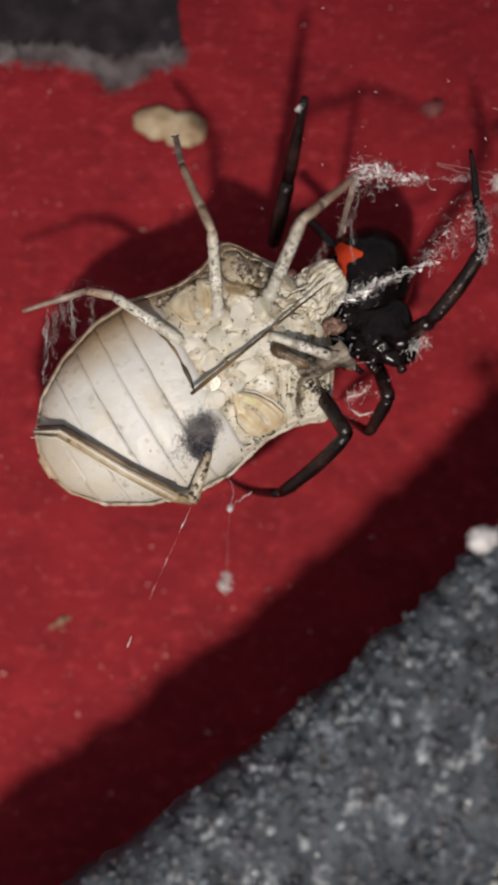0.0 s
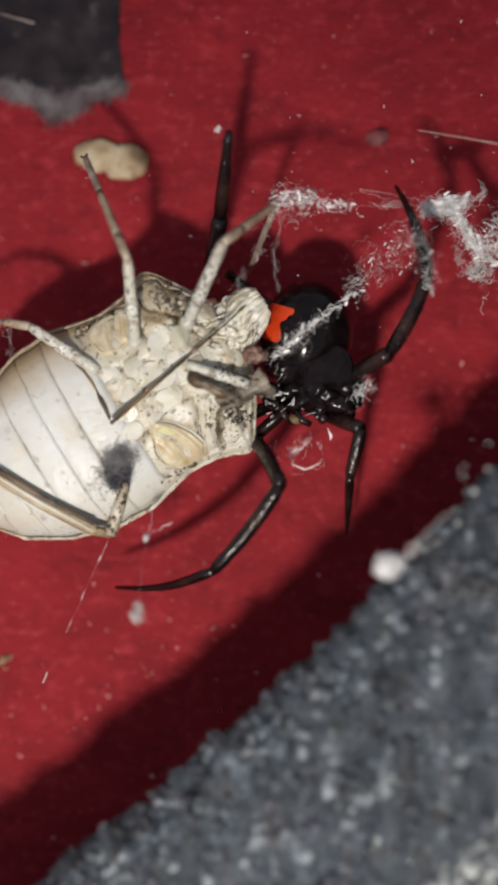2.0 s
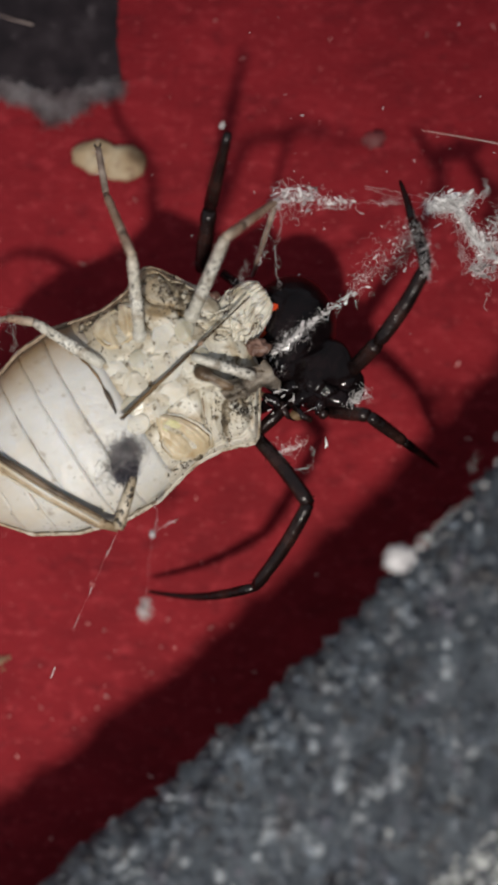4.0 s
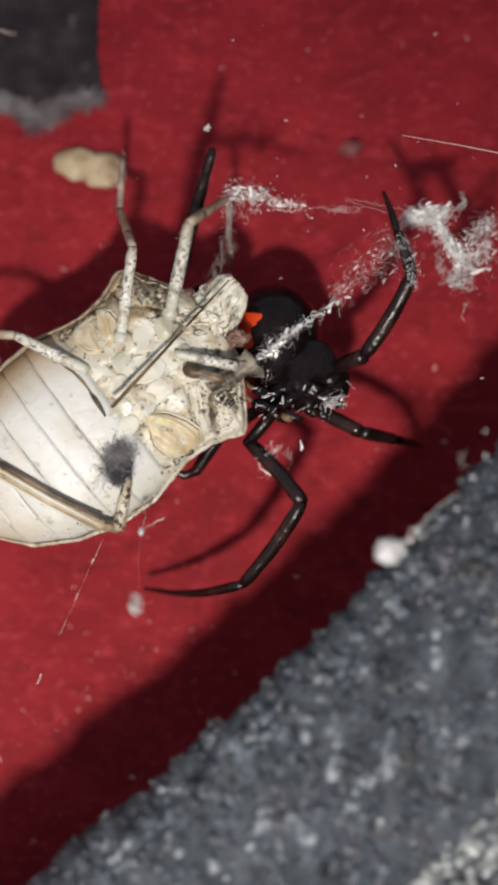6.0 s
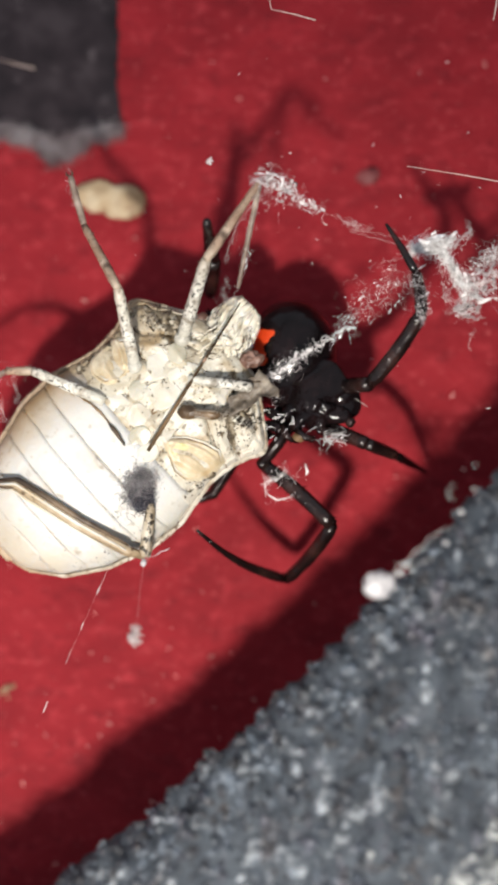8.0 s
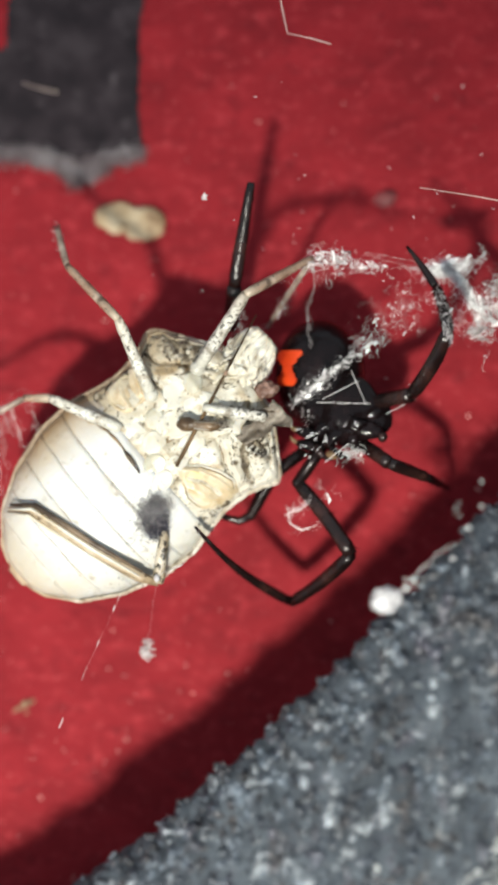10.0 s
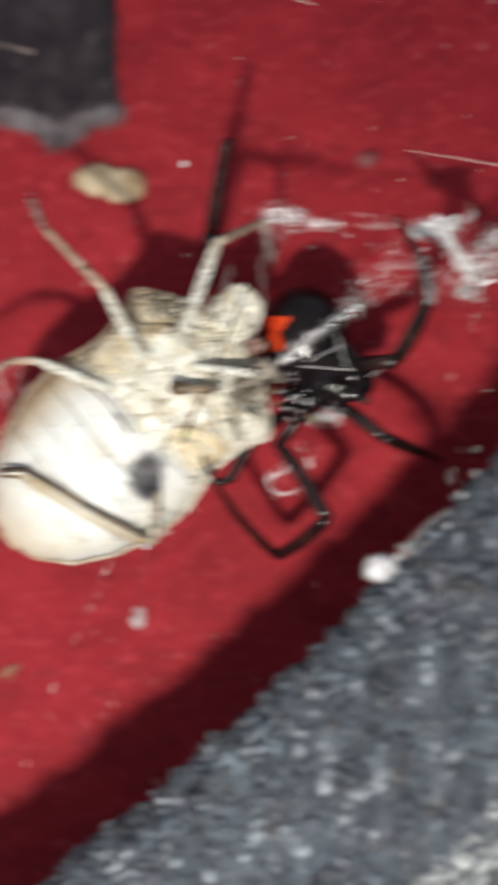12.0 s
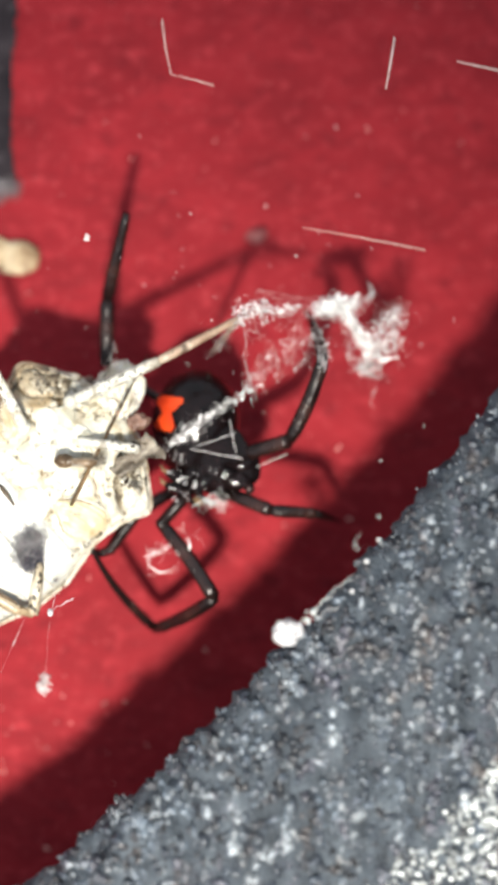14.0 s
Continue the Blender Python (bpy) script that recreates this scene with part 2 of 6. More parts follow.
SEED = material("tan_husk", [(0.2, 0.125, 0.07), (0.37, 0.27, 0.165), (0.5, 0.41, 0.29)], 0.8, 0.65, 0.5, 3.0, 0.3, spots=((0.17, 0.09, 0.055), 0.9, 0.54, 0.72))
STRAW = material("pale_straw", [(0.6, 0.42, 0.36), (0.78, 0.64, 0.58)], 1.0, 0.4, 0.2, 4.0, 0.5)
HUSK_GREY = material("grey_husk", [(0.09, 0.09, 0.097), (0.19, 0.188, 0.195), (0.36, 0.35, 0.35)], 1.5, 0.5, 0.3, 5.0, 0.4)
AMBER = material("amber_horn", [(0.025, 0.0135, 0.006), (0.065, 0.037, 0.017), (0.16, 0.1, 0.052)], 1.3, 0.36, 0.6, 3.0, 0.5)
PAPER = material("papery_skin", [(0.06, 0.045, 0.033), (0.13, 0.104, 0.08), (0.28, 0.24, 0.195)], 1.5, 0.45, 0.6, 4.0, 0.4, stretch=(0.5, 1.6, 1), skin=0.2)
YELLOW = material("yellow_skin", [(0.4, 0.36, 0.15), (0.56, 0.52, 0.27), (0.66, 0.62, 0.42)], 1.2, 0.3, 0.4, 4.0, 0.5, skin=0.3)
RED_DUST = material("reddish_dust", [(0.13, 0.015, 0.02), (0.17, 0.045, 0.047), (0.2, 0.09, 0.088)], 1.2, 0.9, 0.3, 5.0, 0.2)
DUST = material("dust", [(0.42, 0.15, 0.14), (0.72, 0.46, 0.43)], 2.0, 0.6, 0, 4.0, 0.4, island=0.5)


# ---- building: everything is shaped in millimetres ----
def part(name, bm, mat, parent=None, label="", smooth=True):
    bmesh.ops.scale(bm, vec=(MM, MM, MM), verts=bm.verts)
    mesh = bpy.data.meshes.new(name)
    for f in bm.faces:
        f.smooth = smooth
    bm.to_mesh(mesh)
    bm.free()
    mesh.materials.append(mat)
    ob = new(name, mesh)
    if parent:
        ob.parent = parent
    return tagged(ob, label)


def raw_part(name, verts, faces, mat, parent=None, label="", smooth=True):
    mesh = bpy.data.meshes.new(name)
    mesh.from_pydata([(x * MM, y * MM, z * MM) for x, y, z in verts], [], faces)
    if smooth:
        mesh.polygons.foreach_set("use_smooth", [True] * len(mesh.polygons))
    mesh.materials.append(mat)
    ob = new(name, mesh)
    if parent:
        ob.parent = parent
    return tagged(ob, label)


def thing(name, label, category, group="", kind=""):
    return tagged(new(name), label, category, group, kind)


def add_tube(verts, faces, path, radii, sides=6):
    """A round tube along a path, with closed ends."""
    base = len(verts)
    path = [Vector(p) for p in path]
    for n, p in enumerate(path):
        way = (path[min(n + 1, len(path) - 1)] - path[max(n - 1, 0)]).normalized()
        side = way.cross(Vector((0.13, 0.31, 0.94))).normalized()
        if side.length < 0.5:
            side = way.cross(Vector((1, 0, 0))).normalized()
        up = way.cross(side)
        r = radii[n] if isinstance(radii, (list, tuple)) else radii
        for k in range(sides):
            a = 2 * math.pi * k / sides
            verts.append(p + (side * math.cos(a) + up * math.sin(a)) * r)
    for n in range(len(path) - 1):
        for k in range(sides):
            a, b = base + n * sides + k, base + n * sides + (k + 1) % sides
            faces.append((a, b, b + sides, a + sides))
    faces.append(tuple(base + k for k in reversed(range(sides))))
    faces.append(tuple(base + (len(path) - 1) * sides + k for k in range(sides)))


def tube(name, path, radii, mat, parent=None, sides=8, label=""):
    verts, faces = [], []
    add_tube(verts, faces, path, radii, sides)
    return raw_part(name, verts, faces, mat, parent, label)


def blob(center, radii, rough=0.0, freq=1.0, segments=20, rings=12, turn=0.0):
    """An ellipsoid with an uneven skin."""
    bm = bmesh.new()
    bmesh.ops.create_uvsphere(bm, u_segments=segments, v_segments=rings, radius=1)
    shift = Vector((random.uniform(-50, 50), random.uniform(-50, 50), 0))
    spin = Matrix.Rotation(radians(turn), 3, "Z")
    for v in bm.verts:
        k = 1 + rough * noise.noise(v.co * freq + shift)
        v.co = spin @ Vector((v.co.x * radii[0] * k, v.co.y * radii[1] * k, v.co.z * radii[2] * k)) + Vector(center)
    return bm


def limb(name, length, r0, r1, mat, parent, label="", swell=0.15, hairs=0, bow=0.0):
    """A tapered, slightly swollen and bowed limb piece from the origin along +x, with bristles."""
    verts, faces, steps = [], [], 9
    path = [(length * n / steps, bow * math.sin(math.pi * n / steps), 0) for n in range(steps + 1)]
    radii = [(r0 + (r1 - r0) * n / steps) * (1 + swell * math.sin(math.pi * n / steps)) for n in range(steps + 1)]
    radii[0] *= 0.8
    radii[-2] *= 1.12
    radii[-1] *= 0.95
    add_tube(verts, faces, path, radii, 10)
    for k in random.sample(range(len(faces) - 2), min(hairs, len(faces) - 2)):
        quad = faces[k]
        corners = [Vector(verts[i]) for i in quad]
        mid = sum(corners, Vector()) / 4
        out = Vector((0, mid.y, mid.z)).normalized()
        base = len(verts)
        verts += [mid.lerp(c, 0.12) for c in corners]
        verts.append(mid + out * r0 * random.uniform(0.15, 0.55) + Vector((r0 * random.uniform(0.3, 0.9), 0, 0)))
        faces[k] = (quad[0], quad[1], base + 1, base)
        faces += [(quad[1], quad[2], base + 2, base + 1), (quad[2], quad[3], base + 3, base + 2), (quad[3], quad[0], base, base + 3)]
        faces += [(base, base + 1, base + 4), (base + 1, base + 2, base + 4), (base + 2, base + 3, base + 4), (base + 3, base, base + 4)]
    return raw_part(name, verts, faces, mat, parent, label)


def tangle(name, center, size, count, length, radius, mat, parent=None, label="", seed=0, flat=0.6, straight=0.4):
    """A wad of thin crinkled threads."""
    rnd = random.Random(seed)
    verts, faces = [], []
    for _ in range(count):
        p = Vector([center[k] + rnd.gauss(0, 0.42) * size[k] for k in range(3)])
        way = Vector((rnd.gauss(0, 1), rnd.gauss(0, 1), rnd.gauss(0, flat))).normalized()
        path, steps = [p.copy()], rnd.randint(4, 8)
        for _ in range(steps):
            way = (way + Vector((rnd.gauss(0, 1), rnd.gauss(0, 1), rnd.gauss(0, flat))) * (1 - straight)).normalized()
            pull = Vector([(center[k] - p[k]) / max(size[k], 0.1) for k in range(3)]) * 0.25
            p = p + (way + pull) * length / steps * rnd.uniform(0.6, 1.4)
            path.append(p.copy())
        add_tube(verts, faces, path, radius * rnd.uniform(0.5, 1.6), 4)
    return raw_part(name, verts, faces, mat, parent, label)


def strand(verts, faces, a, b, radius, sag=0.0, waver=0.1, steps=10, rnd=random):
    a, b = Vector(a), Vector(b)
    path = []
    for n in range(steps + 1):
        f = n / steps
        w = math.sin(math.pi * f)
        path.append(a.lerp(b, f) + Vector((rnd.gauss(0, waver) * w, rnd.gauss(0, waver) * w, rnd.gauss(0, waver) * w - sag * w)))
    add_tube(verts, faces, path, radius, 4)


def skein(name, path, widths, count, radius, mat, parent=None, label="", seed=0, crinkle=0.5, step=0.075, reach=(4, 15)):
    """Long crinkled silk fibres that wander along a path and keep within its width."""
    rnd = random.Random(seed)
    path = [Vector(p) for p in path]
    spans = [(b - a).length for a, b in zip(path, path[1:])]
    total = sum(spans)

    def place(s):
        s = min(max(s, 0.0), total - 1e-6)
        for n, span in enumerate(spans):
            if s <= span:
                return path[n].lerp(path[n + 1], s / span), widths[n] + (widths[n + 1] - widths[n]) * s / span, (path[n + 1] - path[n]).normalized()
            s -= span
        return path[-1], widths[-1], (path[-1] - path[-2]).normalized()

    verts, faces = [], []
    for _ in range(count):
        s, sign = rnd.uniform(0, total), rnd.choice((1, -1))
        if noise.noise(Vector((s * 2.3, seed * 7.7, 0.5))) < rnd.uniform(-0.55, 0.3):
            continue
        c, w, tangent = place(s)
        w *= 0.5 + 1.4 * rnd.random() ** 2
        p = c + Vector((rnd.gauss(0, w), rnd.gauss(0, w), rnd.gauss(0, w * 0.5)))
        way = (tangent * sign + Vector((rnd.gauss(0, 0.7), rnd.gauss(0, 0.7), rnd.gauss(0, 0.4)))).normalized()
        line = [p.copy()]
        for _ in range(rnd.randint(*reach)):
            c, _, tangent = place(s)
            pull = (c - p) * (0.16 / max(w, 0.06))
            way = (way * 0.7 + tangent * sign * 0.25 + pull + Vector((rnd.gauss(0, crinkle), rnd.gauss(0, crinkle), rnd.gauss(0, crinkle * 0.5)))).normalized()
            p = p + way * step
            s += step * sign * max(0.1, way.dot(tangent * sign))
            line.append(p.copy())
        thick = rnd.random()
        add_tube(verts, faces, line, radius * (0.45 + 0.5 * thick + 1.6 * thick ** 12), 3)
    return raw_part(name, verts, faces, mat, parent, label)


def shreds(name, path, widths, count, radius, mat, parent=None, seed=0):
    """Short curled and lumpy bits of silk along a path, in loose clusters."""
    rnd = random.Random(seed)
    path = [Vector(p) for p in path]
    verts, faces = [], []
    count = int(count * 0.6)
    while count > 0:
        n, f = rnd.randrange(len(path) - 1), rnd.random()
        w = widths[n] + (widths[n + 1] - widths[n]) * f
        nest = path[n].lerp(path[n + 1], f) + Vector((rnd.gauss(0, w), rnd.gauss(0, w), rnd.gauss(0, w * 0.5)))
        for _ in range(rnd.choice((1, 1, 2, 3, 5))):
            count -= 1
            p = nest + Vector((rnd.gauss(0, 0.09), rnd.gauss(0, 0.09), rnd.gauss(0, 0.05)))
            a, turn, tilt = rnd.uniform(0, 6.3), rnd.choice((-1, 1)) * rnd.uniform(0.0, 0.6), rnd.gauss(0, 0.3)
            line, steps, stride = [p.copy()], rnd.randint(2, 11), rnd.uniform(0.02, 0.075)
            for _ in range(steps):
                a += turn + rnd.gauss(0, 0.35)
                p = p + Vector((math.cos(a), math.sin(a), tilt + rnd.gauss(0, 0.3))) * stride
                line.append(p.copy())
            thick = radius * (0.1 + 0.5 * rnd.random() ** 5)
            add_tube(verts, faces, line, [thick * rnd.uniform(0.4, 1.5) for _ in line], 4)
    return tagged(raw_part(name, verts, faces, mat, parent), kind="stuff")


def curds(name, path, widths, count, size, mat, parent=None, seed=0):
    """Crumpled clots of silk film along a path, drawn out along the threads."""
    rnd = random.Random(seed)
    path = [Vector(p) for p in path]
    ball = bmesh.new()
    bmesh.ops.create_icosphere(ball, subdivisions=2, radius=1)
    shape, tris = [v.co.copy() for v in ball.verts], [tuple(v.index for v in f.verts) for f in ball.faces]
    ball.free()
    verts, faces = [], []
    for _ in range(count):
        n, f = rnd.randrange(len(path) - 1), rnd.random()
        w = widths[n] + (widths[n + 1] - widths[n]) * f
        c = path[n].lerp(path[n + 1], f) + Vector((rnd.gauss(0, w), rnd.gauss(0, w), rnd.gauss(0, w * 0.5)))
        along = path[n + 1] - path[n]
        turn = Euler((rnd.gauss(0, 0.5), rnd.gauss(0, 0.5), math.atan2(along.y, along.x) + rnd.gauss(0, 0.7))).to_matrix()
        r = size * (0.3 + 1.0 * rnd.random() ** 2.5)
        k = Vector((rnd.uniform(1.0, 2.6), rnd.uniform(0.3, 0.8), rnd.uniform(0.2, 0.45))) * r
        shift, base = Vector((rnd.uniform(0, 90), rnd.uniform(0, 90), 0)), len(verts)
        for v in shape:
            q = v * (1 + 1.1 * noise.noise(v * 1.7 + shift))
            q = Vector((q.x * k.x, q.y * k.y + 0.5 * k.y * noise.noise(Vector((v.x * 2.2, 3, 1)) + shift), q.z * k.z))
            verts.append(c + turn @ q)
        faces += [(a + base, b + base, e + base) for a, b, e in tris]
    return tagged(raw_part(name, verts, faces, mat, parent, smooth=False), kind="stuff")


def beads(name, path, spread, count, radius, mat, parent, seed=0):
    """White specks strewn along a path: beads of silk glue, and glints of the silk set as specks."""
    rnd = random.Random(seed)
    path = [Vector(p) for p in path]
    verts, faces = [], []
    for _ in range(count):
        n, f = rnd.randrange(len(path) - 1), rnd.random()
        c = path[n].lerp(path[n + 1], f) + Vector((rnd.gauss(0, spread), rnd.gauss(0, spread), rnd.gauss(0, spread * 0.5)))
        way = Vector((rnd.gauss(0, 1), rnd.gauss(0, 1), rnd.gauss(0, 0.4))).normalized()
        r = radius * (0.4 + 1.0 * rnd.random() ** 3)
        k = r * rnd.uniform(0.8, 2.2)
        add_tube(verts, faces, [c - way * k, c - way * k * 0.4, c + way * k * 0.5, c + way * k], [r * 0.4, r, r * 0.9, r * 0.3], 5)
    return tagged(raw_part(name, verts, faces, mat, parent), kind="stuff")


def smooth_outline(points, steps=6):
    """A closed curve through the points."""
    out, n = [], len(points)
    for i in range(n):
        p0, p1, p2, p3 = (Vector((*points[(i + k) % n], 0)) for k in (-1, 0, 1, 2))
        for k in range(steps):
            f = k / steps
            out.append(0.5 * (2 * p1 + (p2 - p0) * f + (2 * p0 - 5 * p1 + 4 * p2 - p3) * f * f + (3 * p1 - p0 - 3 * p2 + p3) * f ** 3))
    return out


def plate(name, outline, base, height, mat, parent, label="", rim=0.0, rough=0.05, freq=1.8, steps=6, rings=12, sink=0.3, torn=0.0):
    """A domed plate with a raised rim, laid on a curved body whose height is base(x, y)."""
    edge = smooth_outline(outline, steps)
    if torn:
        edge = []
        for n, a in enumerate(outline):
            a, b = Vector((*a, 0)), Vector((*outline[(n + 1) % len(outline)], 0))
            for k in range(steps):
                p = a.lerp(b, k / steps)
                edge.append(p + Vector((noise.noise(p * 3.1), noise.noise(p * 3.1 + Vector((7, 3, 1))), 0)) * torn)
    mid = sum(edge, Vector()) / len(edge)
    verts, faces, n = [], [], len(edge)
    for k in range(rings + 1):
        r = 1.04 if k == 0 else 1 - (k - 1) / rings
        for p in edge:
            q = mid.lerp(p, r)
            z = base(q.x, q.y) + height * (1 - r ** 3) + rim * math.exp(-((r - 0.86) / 0.08) ** 2) + rough * noise.noise(Vector((q.x * freq, q.y * freq, len(outline) + mid.x)))
            verts.append((q.x, q.y, z - (sink if k == 0 else 0)))
    for k in range(rings):
        for i in range(n):
            a, c = k * n + i, k * n + (i + 1) % n
            faces.append((a, c, c + n, a + n))
    faces.append(tuple(range(rings * n, rings * n + n)))
    return raw_part(name, verts, faces, mat, parent, label)


# ---- the setting ----
def build_board():
    """Red painted board: the flat top with a shallow waviness, and its thickness."""
    ticks = sorted({*range(-300, -30, 45), *[x * 1.5 - 30 for x in range(41)], *range(31, 301, 45)})
    verts, faces, n = [], [], len(ticks)
    for y in ticks:
        for x in ticks:
            verts.append((x, y, 0.06 * noise.noise(Vector((x * 0.15, y * 0.15, 0)))))
    for j in range(n - 1):
        for i in range(n - 1):
            a = j * n + i
            faces.append((a, a + 1, a + n + 1, a + n))
    rim = [*range(n), *[j * n + n - 1 for j in range(1, n)], *[(n - 1) * n + i for i in reversed(range(n - 1))], *[j * n for j in reversed(range(1, n - 1))]]
    low = len(verts)
    verts += [(verts[k][0], verts[k][1], -18) for k in rim]
    for k in range(len(rim)):
        k2 = (k + 1) % len(rim)
        faces.append((rim[k], low + k, low + k2, rim[k2]))
    faces.append(tuple(reversed(range(low, low + len(rim)))))
    tagged(raw_part("board", verts, faces, RED), "red painted board, dusty and finely scuffed", "board", kind="structure")


EDGE_AT, EDGE_WAY, EDGE_IN = Vector((2.2, -8.15, 0)), Vector((0.717, 0.697, 0)), Vector((0.697, -0.717, 0))
LEDGE_TOP = 16.0


def ledge_point(s, d):
    """A place on the ledge's top: s along its edge, d in from it."""
    jag = 0.3 * noise.noise(Vector((s * 0.4, 3.1, 0))) + 0.3 * noise.noise(Vector((s * 1.5, 7.7, 0))) + 0.3 * noise.noise(Vector((s * 4.1, 1.7, 0)))
    bow = 0.55 - 0.0042 * s * s - 0.012 * max(0.0, -s) if abs(s) < 22 else -1.2
    p = EDGE_AT + EDGE_WAY * s + EDGE_IN * (d + (jag + bow) * math.exp(-d / 5))
    lump = 0.5 * noise.noise(Vector((p.x * 0.5, p.y * 0.5, 2))) + 0.3 * noise.noise(Vector((p.x * 1.4, p.y * 1.4, 5))) + 0.16 * noise.noise(Vector((p.x * 3.2, p.y * 3.2, 8)))
    p.z = LEDGE_TOP + 0.06 + lump - 0.7 * math.exp(-d / 0.5) - 1.6 * math.exp(-d / 2.5)
    return p


def build_ledge():
    """Rough grey concrete ledge standing on the board, with a crumbling edge and many stone grains."""
    along = [-260, -150, -90, -60, -42, -32] + [-26 + 0.3 * n for n in range(174)] + [32, 42, 60, 90, 150, 260]
    inward = [0.3 * n for n in range(87)] + [28, 36, 50, 80, 140, 240]
    verts, faces, n = [], [], len(along)
    for d in inward:
        for s in along:
            verts.append(ledge_point(s, d))
    for j in range(len(inward) - 1):
        for i in range(n - 1):
            a = j * n + i
            faces.append((a, a + n, a + n + 1, a + 1))
    low, levels = len(verts), 8
    for k in range(1, levels + 1):
        for i, s in enumerate(along):
            p = verts[i].copy()
            p += EDGE_IN * (0.35 * k + 0.5 * noise.noise(Vector((s * 0.7, k * 0.8, 4))))
            p.z = verts[i].z * (1 - k / levels) - (0.5 if k == levels else 0)
            verts.append(p)
    for k in range(levels):
        up = low + (k - 1) * n if k else 0
        for i in range(n - 1):
            faces.append((up + i, up + i + 1, low + k * n + i + 1, low + k * n + i))
    ledge = tagged(raw_part("ledge", verts, faces, CONCRETE), "rough grey concrete ledge with a crumbling edge", "ledge", kind="structure")
    # grains bedded in the top
    ball = bmesh.new()
    bmesh.ops.create_icosphere(ball, subdivisions=1, radius=1)
    shape, tris = [v.co.copy() for v in ball.verts], [tuple(v.index for v in f.verts) for f in ball.faces]
    ball.free()
    rnd = random.Random(5)
    for name, count, mat, low_r, high_r in (("stone_grain", 14000, GRAIN, 0.07, 0.34), ("pale_grain", 700, PALE_GRAIN, 0.02, 0.085), ("pale_grit", 30, GRIT, 0.1, 0.2)):
        gv, gf = [], []
        for _ in range(count):
            s, d = rnd.uniform(-24, 24), rnd.uniform(0.0, 1) ** 1.1 * 15
            r = (rnd.uniform(0, 1) ** 2 * (high_r - low_r) + low_r) * min(1.0, 0.4 + d / 1.5)
            c = ledge_point(s, d) + Vector((0, 0, r * rnd.uniform(-0.75, -0.1)))
            k = Vector((rnd.uniform(0.6, 1.6), rnd.uniform(0.6, 1.6), rnd.uniform(0.4, 0.9))) * r
            spin = Euler((rnd.uniform(0, 6), rnd.uniform(0, 6), rnd.uniform(0, 6))).to_matrix()
            base = len(gv)
            gv += [c + spin @ Vector((v.x * k.x, v.y * k.y, v.z * k.z)) * rnd.uniform(0.65, 1.3) for v in shape]
            gf += [(a + base, b + base, e + base) for a, b, e in tris]
        # a paler strip further in
        if name == "pale_grit":
            for _ in range(9000):
                s = rnd.uniform(-22, 24)
                d = 9.5 + 0.9 * noise.noise(Vector((s * 0.5, 0, 4))) + abs(rnd.gauss(0, 1)) * 0.6 + rnd.uniform(0, 1) ** 1.3 * 11
                c = ledge_point(s, d) + Vector((0, 0, rnd.uniform(0.0, 0.2)))
                r, base = rnd.uniform(0.05, 0.2), len(gv)
                spin = Euler((rnd.uniform(0, 6), rnd.uniform(0, 6), 0)).to_matrix()
                gv += [c + spin @ Vector((v.x, v.y * 0.8, v.z * 0.7)) * r * rnd.uniform(0.85, 1.1) for v in shape]
                gf += [(a + base, b + base, e + base) for a, b, e in tris]
        tagged(raw_part(name, gv, gf, mat, ledge, smooth=True), kind="stuff")
    return ledge


def outline_plate(name, outline, z, thick, mat, parent=None, label="", steps=4, ragged=0.12, seed=0.0):
    """A thin flat plate with a ragged outline."""
    pts = []
    for n, a in enumerate(outline):
        a, b = Vector((*a, 0)), Vector((*outline[(n + 1) % len(outline)], 0))
        for k in range(steps):
            p = a.lerp(b, k / steps)
            pts.append(p + Vector((noise.noise(Vector((p.x * 1.6, p.y * 1.6, seed))), noise.noise(Vector((p.x * 1.6, p.y * 1.6, seed + 9))), 0)) * ragged * 2)
    bm = bmesh.new()
    top = bm.faces.new([bm.verts.new((p.x, p.y, z)) for p in pts])
    if top.normal.z < 0 or top.calc_area() and sum(a.x * b.y - b.x * a.y for a, b in zip(pts, pts[1:] + pts[:1])) < 0:
        top.normal_flip()
    low = bmesh.ops.extrude_face_region(bm, geom=[top])
    moved = [v for v in low["geom"] if isinstance(v, bmesh.types.BMVert)]
    bmesh.ops.translate(bm, verts=moved, vec=(0, 0, thick))
    bmesh.ops.recalc_face_normals(bm, faces=bm.faces)
    return part(name, bm, mat, parent, label, smooth=False)


